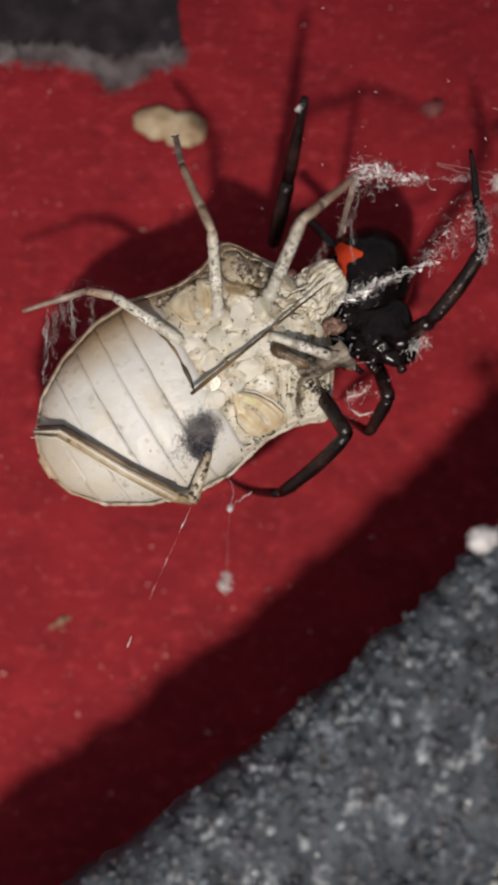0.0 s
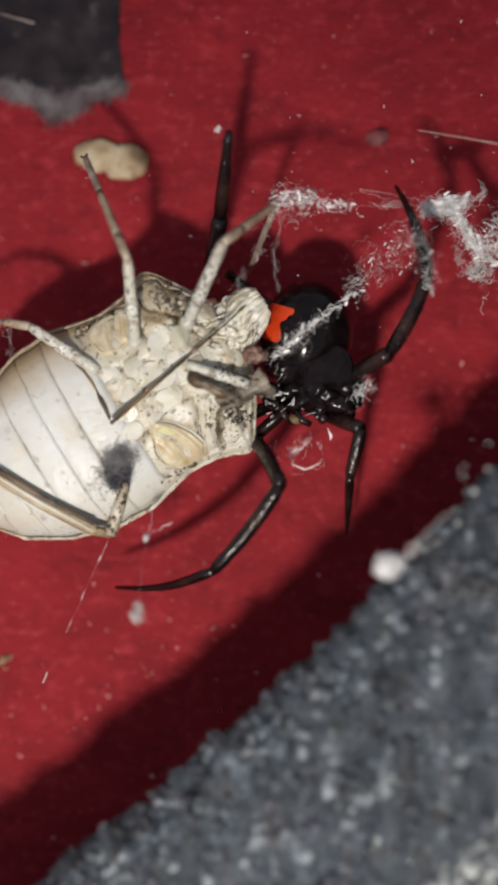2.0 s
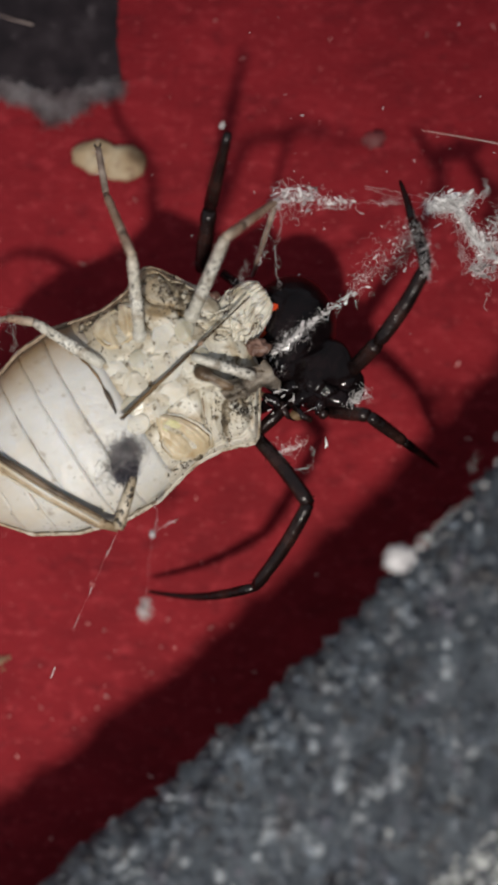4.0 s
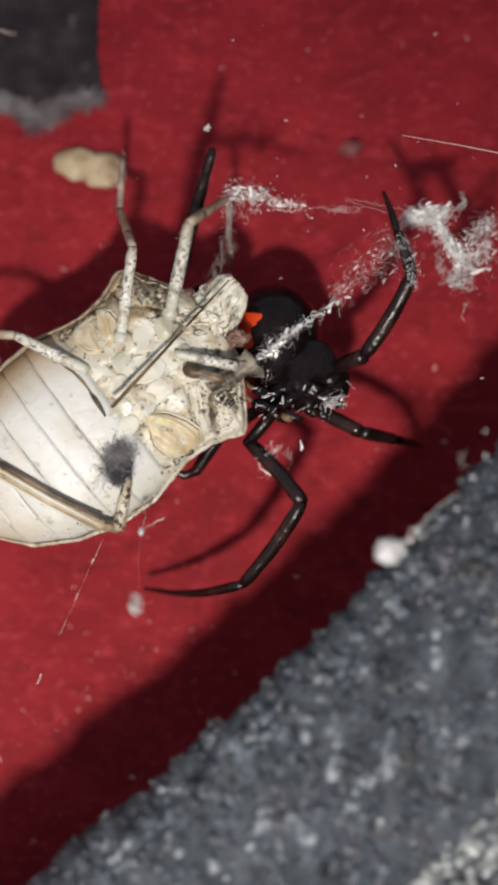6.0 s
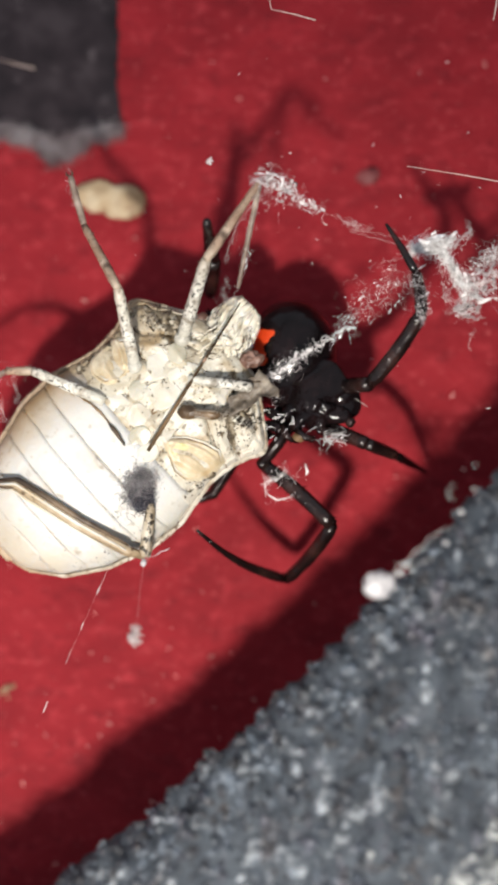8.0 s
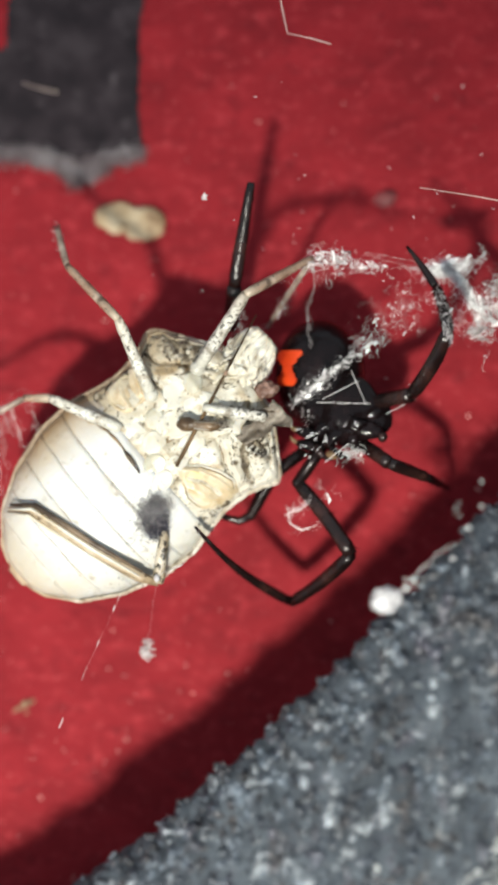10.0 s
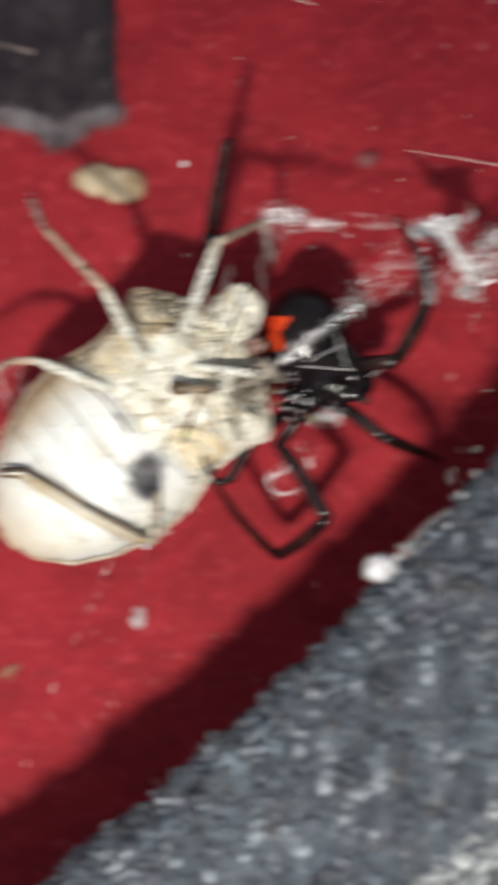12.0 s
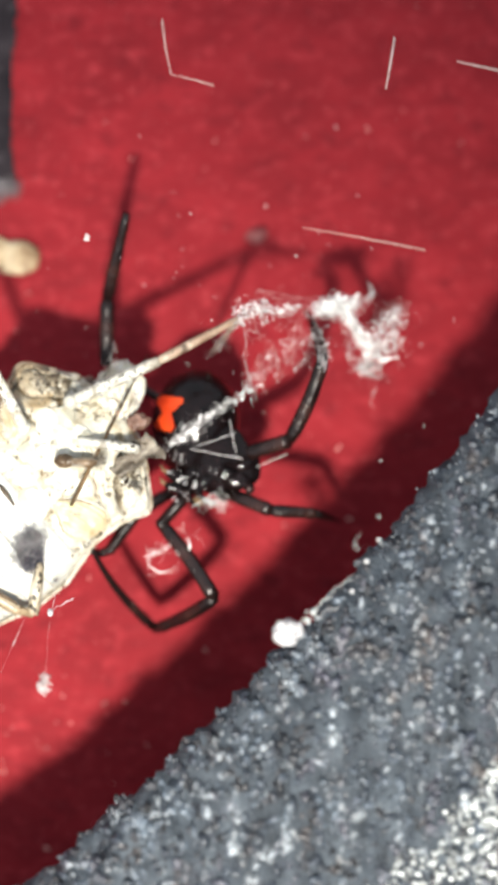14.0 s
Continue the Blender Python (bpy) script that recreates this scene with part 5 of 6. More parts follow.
BEAK_KEYS = [
    (0, 2.89, 0.66, 1.50, -6, -172), (0.5, 2.89, 0.66, 1.50, -6, -172), (1, 2.85, 0.94, 1.50, -6, -170),
    (1.5, 2.97, 0.75, 1.50, -6, -171), (2, 3.05, 0.83, 1.50, -6, -170), (4.5, 3.08, 0.90, 1.50, -6, -168),
    (5, 2.95, 0.89, 1.50, -9, -168), (5.5, 3.05, 0.88, 1.50, -10, -169), (6, 3.45, 1.08, 1.50, -11, -170),
    (6.5, 3.61, 0.70, 1.50, -6, -170), (7, 3.69, 0.57, 1.50, -6, -171), (7.5, 3.42, 0.83, 1.50, -6, -167),
    (8, 3.47, 1.01, 1.50, -6, -163), (10.5, 4.12, 1.71, 1.25, -6, -157), (11, 3.86, 1.20, 1.25, -6, -155),
    (11.5, 3.66, 1.05, 1.25, -6, -155), (12, 3.82, 1.04, 1.25, -6, -155), (12.5, 3.98, 0.99, 1.25, -6, -156),
    (13, 4.15, 0.94, 1.25, -6, -157), (13.5, 4.31, 0.90, 1.25, -6, -157), (14, 4.47, 0.85, 1.25, -6, -158),
]
WEB_ROWS = [
    (0, 0.13, 0.20, 0.00, 0, 0, 0.0), (0.5, 0.13, 0.20, 0.00, 0, 0, 0.0), (1, 0.05, 0.11, 0.00, 0, 0, 0.0),
    (1.5, 0.04, 0.14, 0.00, 0, 0, 0.0), (2, -0.08, 0.14, 0.00, 0, 0, 0.0), (4.5, 0.11, 0.29, 0.00, 0, 0, 0.0),
    (5, 0.16, 0.33, 0.00, 0, 0, 0.0), (5.5, 0.20, 0.15, 0.00, 0, 0, 0.0), (6, -0.01, -0.10, 0.00, 0, 0, 0.0),
    (6.5, -0.11, -0.02, 0.00, 0, 0, 0.0), (7, -0.09, -0.06, 0.00, 0, 0, 0.0), (7.5, -0.06, 0.00, 0.00, 0, 0, 0.0),
    (8, -0.11, -0.10, 0.00, 0, 0, 0.0), (10.5, -0.07, -0.25, 0.00, 0, 0, 0.0), (11, -0.13, -0.30, 0.00, 0, 0, 0.0),
    (11.5, -0.16, -0.24, 0.00, 0, 0, 0.0), (12, 0.04, -0.07, 0.00, 0, 0, 0.0), (12.5, 0.36, -0.22, 0.00, 0, 0, 0.0),
    (13, 0.14, -0.10, 0.00, 0, 0, 0.0), (13.5, 0.27, -0.16, 0.00, 0, 0, 0.0), (14, 0.40, -0.22, 0.00, 0, 0, 0.0),
]
LEG_SILK_ROWS = [
    (0, 1.01, 9.56, 8.16, 0, 19, 0.9), (0.5, 0.87, 9.52, 8.16, 0, 18, 1.3), (1, 0.68, 9.24, 7.52, 0, 12, 3.0),
    (1.5, 0.65, 9.27, 8.17, 0, 18, 3.1), (2, 0.89, 9.53, 7.43, 0, 12, 0.6), (4.5, 0.74, 9.59, 7.73, 0, 14, 1.5),
    (5, 0.64, 9.52, 7.96, 0, 16, 2.5), (5.5, 0.78, 9.79, 8.01, 0, 17, -1.8), (6, -0.61, 9.97, 6.82, 0, 5, -5.0),
    (6.5, -1.01, 12.11, 6.10, 0, -1, -19.7), (7, -0.92, 11.55, 7.40, 0, 9, -16.2), (7.5, 0.04, 11.82, 9.26, 0, 24, -20.0),
    (8, 0.60, 11.65, 9.99, 0, 31, -21.3), (10.5, 2.22, 9.11, 7.18, 0, 13, 1.3), (11, 2.13, 9.15, 7.16, 0, 12, -0.1),
    (11.5, 1.54, 9.35, 7.52, 0, 15, -1.6), (12, 0.67, 9.71, 6.70, 0, 5, -3.1), (12.5, 2.98, 9.18, 10.74, 0, 49, 0.7),
    (13, 2.15, 8.21, 7.36, 0, 14, 14.0), (13.5, 3.76, 8.56, 6.51, 0, 6, 13.1), (14, 3.99, 8.49, 8.02, 0, 30, 13.9),
]
ABDOMEN_ROWS = [
    (0, -0.11, 0.19, 0.00, 0, 0, 0.0), (0.5, -0.11, 0.19, 0.00, 0, 0, 0.0), (1, -0.02, -0.09, 0.00, 0, 0, 0.0),
    (1.5, 0.09, -0.07, 0.00, 0, 0, 0.0), (2, 0.04, -0.02, 0.00, 0, 0, 0.0), (4.5, -0.59, -0.04, 0.00, 0, 0, 0.0),
    (5, -0.40, -0.35, 0.00, 0, 0, 0.0), (5.5, -0.45, -0.13, 0.00, 0, 0, 0.0), (6, -0.25, -0.14, 0.00, 0, 0, 0.0),
    (6.5, -0.19, -0.06, 0.00, 0, 0, 0.0), (7, -0.04, -0.01, 0.00, 0, 0, 0.0), (7.5, 0.04, 0.02, 0.00, 0, 0, 0.0),
    (8, -0.07, 0.10, 0.00, 0, 0, 0.0), (10.5, -0.13, 0.10, 0.00, 0, 0, 0.0), (11, -0.20, 0.02, 0.00, 0, 0, 0.0),
    (11.5, -0.21, 0.00, 0.00, 0, 0, 0.0), (12, 0.10, -0.10, 0.00, 0, 0, 0.0), (14, 0.00, -0.05, 0.00, 0, 0, 0.0),
]
BAND_ROWS = [
    (0, -1.75, 1.20, 1.25, 0, 4, 41.8), (0.5, -1.75, 1.20, 1.25, 0, 4, 44.2), (1, -1.75, 1.20, 1.25, 0, 4, 48.9),
    (1.5, -1.75, 1.20, 1.25, 0, 4, 49.0), (2, -1.75, 1.20, 1.25, 0, 4, 48.0), (4.5, -1.75, 1.20, 1.25, 0, 4, 42.4),
    (5, -1.75, 1.20, 1.25, 0, 4, 37.6), (5.5, -1.75, 1.20, 1.25, 0, 4, 41.1), (6, -1.75, 1.20, 1.25, 0, 4, 36.5),
    (6.5, -1.75, 1.20, 1.25, 0, 4, 38.0), (7, -1.75, 1.20, 1.25, 0, 4, 35.7), (7.5, -1.75, 1.20, 1.25, 0, 4, 34.0),
    (8, -1.75, 1.20, 1.25, 0, 4, 31.4), (10.5, -1.75, 1.20, 1.25, 0, 4, 32.5), (11, -1.75, 1.20, 1.25, 0, 4, 32.9),
    (11.5, -1.75, 1.20, 1.25, 0, 4, 34.1), (12, -1.75, 1.20, 1.25, 0, 4, 31.8), (12.5, -1.75, 1.20, 1.25, 0, 4, 28.0),
    (13, -1.75, 1.20, 1.25, 0, 4, 30.7), (13.5, -1.75, 1.20, 1.25, 0, 4, 29.8), (14, -1.75, 1.20, 1.25, 0, 4, 36.9),
]


bug_middle = swinging_leg(BUG_MIDDLE_LENGTHS, [0.25, 0.2, 0.15, 0.12], [BUG_LEG, TAN_LEG, FOOT], bug, ["thigh", "shin", "foot"], BUG_MIDDLE_KEYS[0][1:4])
bug_front = swinging_leg(BUG_FRONT_LENGTHS, [0.27, 0.22, 0.13, 0.07], [GREY_LEG, TAN_LEG, FOOT], bug, ["thigh", "shin", "foot"], BUG_FRONT_KEYS[0][1:4])
for way in (1, -1):
    tube("claw", [(BUG_MIDDLE_LENGTHS[2] - 0.05, 0, 0), (BUG_MIDDLE_LENGTHS[2] + 0.12, way * 0.13, 0.02), (BUG_MIDDLE_LENGTHS[2] + 0.3, way * 0.1, -0.08)], [0.06, 0.05, 0.015], PIT, bug_middle[2], 6, "small dark claw")
reach = BUG_FRONT_LENGTHS[2]
skein("foot_silk", [(0.0, 0, 0.08), (reach * 0.5, 0.04, 0.12), (reach, 0, 0.1)], [0.1, 0.12, 0.07], 60, 0.006, VEIL, bug_front[2], "", 65, 0.5)
shreds("foot_shred", [(0.0, 0, 0.1), (reach * 0.5, 0, 0.12), (reach, 0, 0.1)], [0.12, 0.14, 0.08], 50, 0.028, SILK, bug_front[2], 66)
skein("foot_silk", [(1.2, 0, 0.05), (1.8, 0.05, 0.1), (2.4, 0, 0.05)], [0.1, 0.14, 0.12], 26, 0.008, VEIL, bug_middle[2], "", 64, 0.5)
BEAK_KNUCKLE = 2.9
beak = [limb("beak", BEAK_LENGTHS[0], 0.03, 0.085, BEAK_HORN, bug, "long thin dark beak folded over the chest")]
part("knuckle", blob((BEAK_KNUCKLE, 0, 0), (0.16, 0.085, 0.085), 0.1, 2, 12, 8), TAN_LEG, beak[0], "pale tan beak joint")


# ---- the spider, hanging belly up ----
spider = thing("widow_spider", "glossy black spider with an orange-red hourglass mark, biting the bug", "spider")
BELLY_AT, BELLY_R = Vector((-0.69, 2.2, -1.4)), Vector((2.05, 2.5, 1.85))


spider_abdomen, spider_band, spider_tuft, spider_trail = [], [], [], []
# the tuft slips from the upper leg to the lower side of the body
TUFT_ROWS = [(0.0, 2.1, 0.5, 0.7, 0, 0, 0), (2.0, 2.15, 0.4, 0.7, 0, 0, 0), (5.5, 1.75, -0.6, 0.75, 0, 0, -20), (7.5, 1.1, -1.0, 0.8, 0, 0, -40), (8.0, 1.1, -1.4, 0.8, 0, 0, -40), (10.5, 0.4, -1.35, 0.8, 0, 0, -60), (14.0, 0.3, -1.4, 0.8, 0, 0, -60)]

TRAIL_ROWS = [(0.0, 0.8, -2.5, 0.75, 0, 0, 20), (2.0, 0.4, -2.65, 0.75, 0, 0, 20), (4.5, -0.1, -3.05, 0.75, 0, 0, 0), (5.5, -0.5, -3.15, 0.75, 0, 0, 0), (6.5, -1.0, -3.25, 0.75, 0, 0, 0), (8.0, -1.1, -3.4, 0.6, 0, 0, 0), (10.5, -1.75, -3.95, 0.6, 0, 0, 0), (14.0, -1.75, -4.0, 0.6, 0, 0, 0)]


def build_spider_body():
    abdomen = part("abdomen", blob(BELLY_AT, BELLY_R, 0.03, 1.5, 40, 26), SPIDER, spider, "round glossy black abdomen")
    # the mark lies on the skin of the abdomen
    bm = bmesh.new()
    spin = Matrix.Rotation(radians(-6), 3, "Z")
    rows = []
    for j in range(23):
        v = -0.78 + 1.56 * j / 22
        half = float(np.interp(v, [-0.85, -0.7, -0.5, -0.1, 0.08, 0.45, 0.62, 0.78, 0.85], [0.18, 0.38, 0.46, 0.22, 0.22, 0.52, 0.66, 0.54, 0.26]))
        row = []
        for i in range(11):
            across = (i / 5 - 1) * (half + 0.12 * noise.noise(Vector((v * 6, 2 if i > 5 else 9, 0))))
            flat = spin @ Vector((across, v, 0)) + Vector((-1.36, 0.32, 0))
            x, y = flat.x / BELLY_R.x, flat.y / BELLY_R.y
            near = min(1.0, 0.95 / max(0.01, math.hypot(x, y)))
            x, y = x * near, y * near
            z = math.sqrt(1 - x * x - y * y)
            row.append(bm.verts.new(BELLY_AT + Vector((x * BELLY_R.x, y * BELLY_R.y, z * BELLY_R.z)) * 1.02))
        rows.append(row)
    for j in range(22):
        for i in range(10):
            bm.faces.new((rows[j][i], rows[j][i + 1], rows[j + 1][i + 1], rows[j + 1][i]))
    part("hourglass_mark", bm, HOURGLASS, abdomen, "orange-red hourglass mark")
    spider_abdomen.append(abdomen)
    # low front body with a breast plate and the leg bases round it
    head = part("cephalothorax", blob((0.3, 0.45, -0.3), (1.85, 1.55, 0.85), 0.34, 1.3, 60, 40), SPIDER, spider, "shiny black front body")
    part("breast_plate", blob((0.3, 0.1, 0.45), (0.8, 0.5, 0.3), 0.5, 2.2, 30, 20, -25), SPIDER, head)
    rnd = random.Random(22)
    for a, far, long, wide, low in ((-155, 1.2, 0.5, 0.3, 0.2), (-118, 0.85, 0.62, 0.36, 0.24), (-72, 1.0, 0.6, 0.3, 0.1), (-33, 1.15, 0.75, 0.4, 0.18), (14, 1.25, 0.6, 0.42, 0.0), (58, 1.1, 0.8, 0.36, 0.08), (128, 1.3, 0.6, 0.45, -0.1)):
        c, w = math.cos(radians(a)), math.sin(radians(a))
        base = part("coxa", blob((0.25 + c * far, 0.2 + w * far * 0.85, low), (long, wide, 0.3), 0.12, 1.7, 16, 12, a + rnd.uniform(-22, 22)), SPIDER, head)
        if -130 < a < 0:
            part("trochanter", blob((0.25 + c * (far + long * 1.05), 0.2 + w * (far + long * 1.05) * 0.85, 0.25), (0.22, 0.24, 0.22), 0.25, 2, 12, 8, a), SPIDER_LEG, base)
    for y in (-0.2, -0.75):
        fang = part("fang_base", blob((-1.4, y - 0.15, 0.2), (0.62, 0.27, 0.32), 0.12, 2, 18, 12, -20), SPIDER, head)
        tube("fang", [(-1.85, y, 0.2), (-2.1, y + 0.15, 0.3), (-2.2, y + 0.35, 0.25)], [0.12, 0.08, 0.02], BROWN, fang, 8)
    for path in ([(-1.1, -0.8, 0.4), (-0.95, -1.2, 0.6), (-0.7, -1.45, 0.5), (-0.4, -1.55, 0.35)], [(-0.5, -1.0, 0.5), (-0.1, -1.35, 0.6), (0.3, -1.45, 0.5)]):
        tube("palp", path, [0.15, 0.16, 0.14, 0.07][:len(path)], SPIDER_LEG, head)
    part("brown_spot", blob((-0.35, -1.35, 0.5), (0.32, 0.2, 0.2), 0.2, 2, 14, 10), BROWN, head, "amber-brown soft skin")
    # short white strands: silk stuck to the front body, and its highlights drawn as threads
    verts, faces = [], []
    for _ in range(16):
        x, y = rnd.gauss(-1.1, 0.5), rnd.gauss(-0.75, 0.35)
        a = math.atan2(y - 0.2, x - 0.3) + rnd.gauss(0, 0.5)
        p = Vector((x, y, 0.72 + rnd.uniform(0, 0.25)))
        strand(verts, faces, p, p + Vector((math.cos(a), math.sin(a), rnd.gauss(0, 0.15))) * rnd.uniform(0.05, 0.32), rnd.uniform(0.008, 0.022), 0, 0.02, 4, rnd)
    raw_part("silk_and_glints", verts, faces, SILK, head, "short white strands on the body, stuck silk and painted glints")
    beads("silk_bead", [(-1.6, 0.9, 1.1), (-1.0, -0.6, 0.95), (0.6, -1.0, 0.85)], 0.3, 11, 0.034, SILK, head, 14)
    band_path = [(0.0, -0.1, 0.0), (0.5, -0.05, 0.15), (1.2, -0.1, 0.15), (2.2, 0.1, 0.0), (3.3, 0.0, -0.2), (4.5, 0.0, -0.3)]
    band = skein("silk_band", band_path, [0.1, 0.15, 0.12, 0.1, 0.06, 0.09], 90, 0.0064, SILK, spider, "matted silk band", 8, 0.4)
    shreds("silk_shred", band_path, [0.14, 0.2, 0.16, 0.14, 0.1, 0.14], 110, 0.024, SILK, band, 82)
    skein("silk_sheet", [(0.1, -0.05, 0.05), (1.0, -0.05, 0.15), (2.2, 0.1, 0.0)], [0.14, 0.22, 0.16], 160, 0.0041, VEIL, band, "", 81, 0.5)
    curds("silk_curd", band_path, [0.1, 0.13, 0.12, 0.1, 0.06, 0.1], 60, 0.085, SILK, band, 83)
    beads("silk_bead", [(0.2, 0.0, 0.1), (1.6, 0.0, 0.2), (4.3, 0.0, -0.1)], 0.15, 40, 0.03, SILK, band, 15)
    spider_band.append(band)
    shreds("palp_silk", [(-1.3, -2.6, 0.4), (-0.6, -2.9, 0.4), (-0.2, -3.3, 0.4)], [0.25, 0.2, 0.2], 22, 0.03, SILK, head, 10)
    loop = [(0.2, 0.6, 0.1), (-0.1, 0.25, 0.05), (-0.75, 0.1, 0), (-0.7, -0.4, 0), (-0.2, -0.7, 0), (0.5, -0.5, 0), (0.6, 0.1, 0)]
    trail = skein("trailing_silk", loop, [0.05, 0.05, 0.06, 0.05, 0.06, 0.05, 0.03], 46, 0.007, SILK, spider, "loop of trailing silk at a leg", 13, 0.5)
    shreds("silk_shred", loop, [0.05, 0.06, 0.08, 0.07, 0.08, 0.07, 0.05], 46, 0.03, SILK, trail, 24)
    tube("silk_hook", loop[1:6], [0.01, 0.03, 0.016, 0.034, 0.01], SILK, trail, 7)
    tube("silk_hook", [(1.0, 0.9, 0.1), (1.1, 0.55, 0.1), (1.05, 0.4, 0.05)], [0.015, 0.07, 0.03], SILK, trail, 7)
    spider_trail.append(trail)
    shreds("fang_silk", [(-2.0, 0.75, 1.0), (-1.5, 0.4, 1.1), (-1.1, 0.2, 1.0)], [0.16, 0.2, 0.14], 34, 0.022, VEIL, head, 19)
    tuft = skein("silk_tuft", [(-0.2, -0.2, 0), (0.0, 0.1, 0.1), (0.25, 0.3, 0.0)], [0.16, 0.2, 0.12], 60, 0.009, SILK, spider, "white tuft of silk at a leg base", 20, 0.6)
    shreds("silk_shred", [(-0.3, -0.2, 0), (0.0, 0.1, 0.1), (0.3, 0.3, 0.0)], [0.2, 0.22, 0.18], 30, 0.03, SILK, tuft, 25)
    curds("silk_curd", [(-0.3, -0.2, 0), (0.0, 0.1, 0.1), (0.3, 0.3, 0.0)], [0.12, 0.15, 0.12], 5, 0.08, SILK, tuft, 84)
    spider_tuft.append(tuft)


build_spider_body()
tube("leg", [(-0.6, -0.6, -0.1), (-1.3, -1.6, 0.0), (-2.0, -2.5, 0.0)], [0.3, 0.28, 0.26], SPIDER_LEG, spider)
# threads that cling to the silk at first and spring away from it later on: pivot, length, angles before and after
LOOSE = [((-0.6, 1.05, 1.25), 1.8, (4, 34), (-2, 23)), ((-0.9, 0.9, 1.2), 2.35, (4, 33), (0, -7)), ((0.75, 2.3, 1.1), 1.65, (4, 33), (5, -76)), ((2.1, 0.3, 0.9), 1.5, (66, -30), (-3, 27)), ((0.4, -0.9, 0.9), 1.4, (50, 210), (5, 215))]
loose_threads = []
for _, length, _, _ in LOOSE:
    verts, faces = [], []
    strand(verts, faces, (0, 0, 0), (length, 0, 0), 0.012, 0.02, 0.012, 12, random.Random(int(length * 100)))
    loose_threads.append(raw_part("loose_thread", verts, faces, SILK, spider, "straight white silk thread"))
LEG_NAMES = ["femur", "tibia", "metatarsus", "tarsus"]
DARK4 = [SPIDER_LEG] * 4
leg_upper_right = swinging_leg(UPPER_RIGHT_LENGTHS, [0.31, 0.31, 0.28, 0.2, 0.07], DARK4, spider, LEG_NAMES, UPPER_RIGHT_KEYS[0][1:4], 16, (0, -0.12, -0.08, -0.03))
coat = [(-0.7, 0.0, 0.2), (0.3, 0.0, 0.28), (1.2, 0.0, 0.26), (2.2, 0.0, 0.2)]
skein("leg_silk", coat, [0.1, 0.2, 0.24, 0.12], 90, 0.0055, VEIL, leg_upper_right[2], "grey silk wrapped round the leg", 101, 0.6)
shreds("leg_shred", coat, [0.12, 0.2, 0.26, 0.16], 130, 0.03, SILK, leg_upper_right[2], 102)
curds("leg_curd", coat[:3], [0.1, 0.15, 0.2], 26, 0.07, VEIL, leg_upper_right[2], 103)
leg_right = swinging_leg(RIGHT_LENGTHS, [0.3, 0.28, 0.22, 0.06], DARK4, spider, LEG_NAMES, RIGHT_KEYS[0][1:4], 16)
leg_lower = swinging_leg(LOWER_LENGTHS, [0.3, 0.3, 0.24, 0.07], DARK4, spider, LEG_NAMES, LOWER_KEYS[0][1:4], 18, (0.1, 0.12, 0.32))
leg_upper_left = swinging_leg(UPPER_LEFT_LENGTHS, [0.32, 0.32, 0.17], DARK4, spider, ["tibia", "metatarsus"], UPPER_LEFT_KEYS[0][1:4], 16)
tube("leg", [(-0.9, -0.6, -0.8), (-3.1, -2.0, -1.0), (-3.75, -3.0, -1.1), (-4.25, -3.85, -1.0), (-4.75, -4.05, -0.9), (-5.9, -3.7, -0.8)], [0.26, 0.32, 0.3, 0.25, 0.2, 0.1], SPIDER_LEG, spider)
tube("leg", [(-0.8, 1.0, -0.8), (-2.4, 3.2, -1.6), (-4.6, 4.3, -2.0)], [0.24, 0.24, 0.22], SPIDER_LEG, spider)


# ---- silk, fibres and dust ----
web = thing("silk_web", "white matted wad and mesh of spider silk over the red board", "spider silk")
leg_silk = thing("foot_silk", "grey-white silk wisps round the bug's front foot", "spider silk")

fleck = thing("silk_tuft", "bright white tuft of silk in the web", "spider silk")
FLECK_ROWS = [(0.0, -1.5, 12.3, 9.0, 0, 0, 0), (8.0, -1.58, 12.65, 9.0, 0, 0, 0), (10.5, -2.6, 11.95, 9.0, 0, 0, 20), (14.0, -2.72, 11.9, 9.0, 0, 0, 20)]


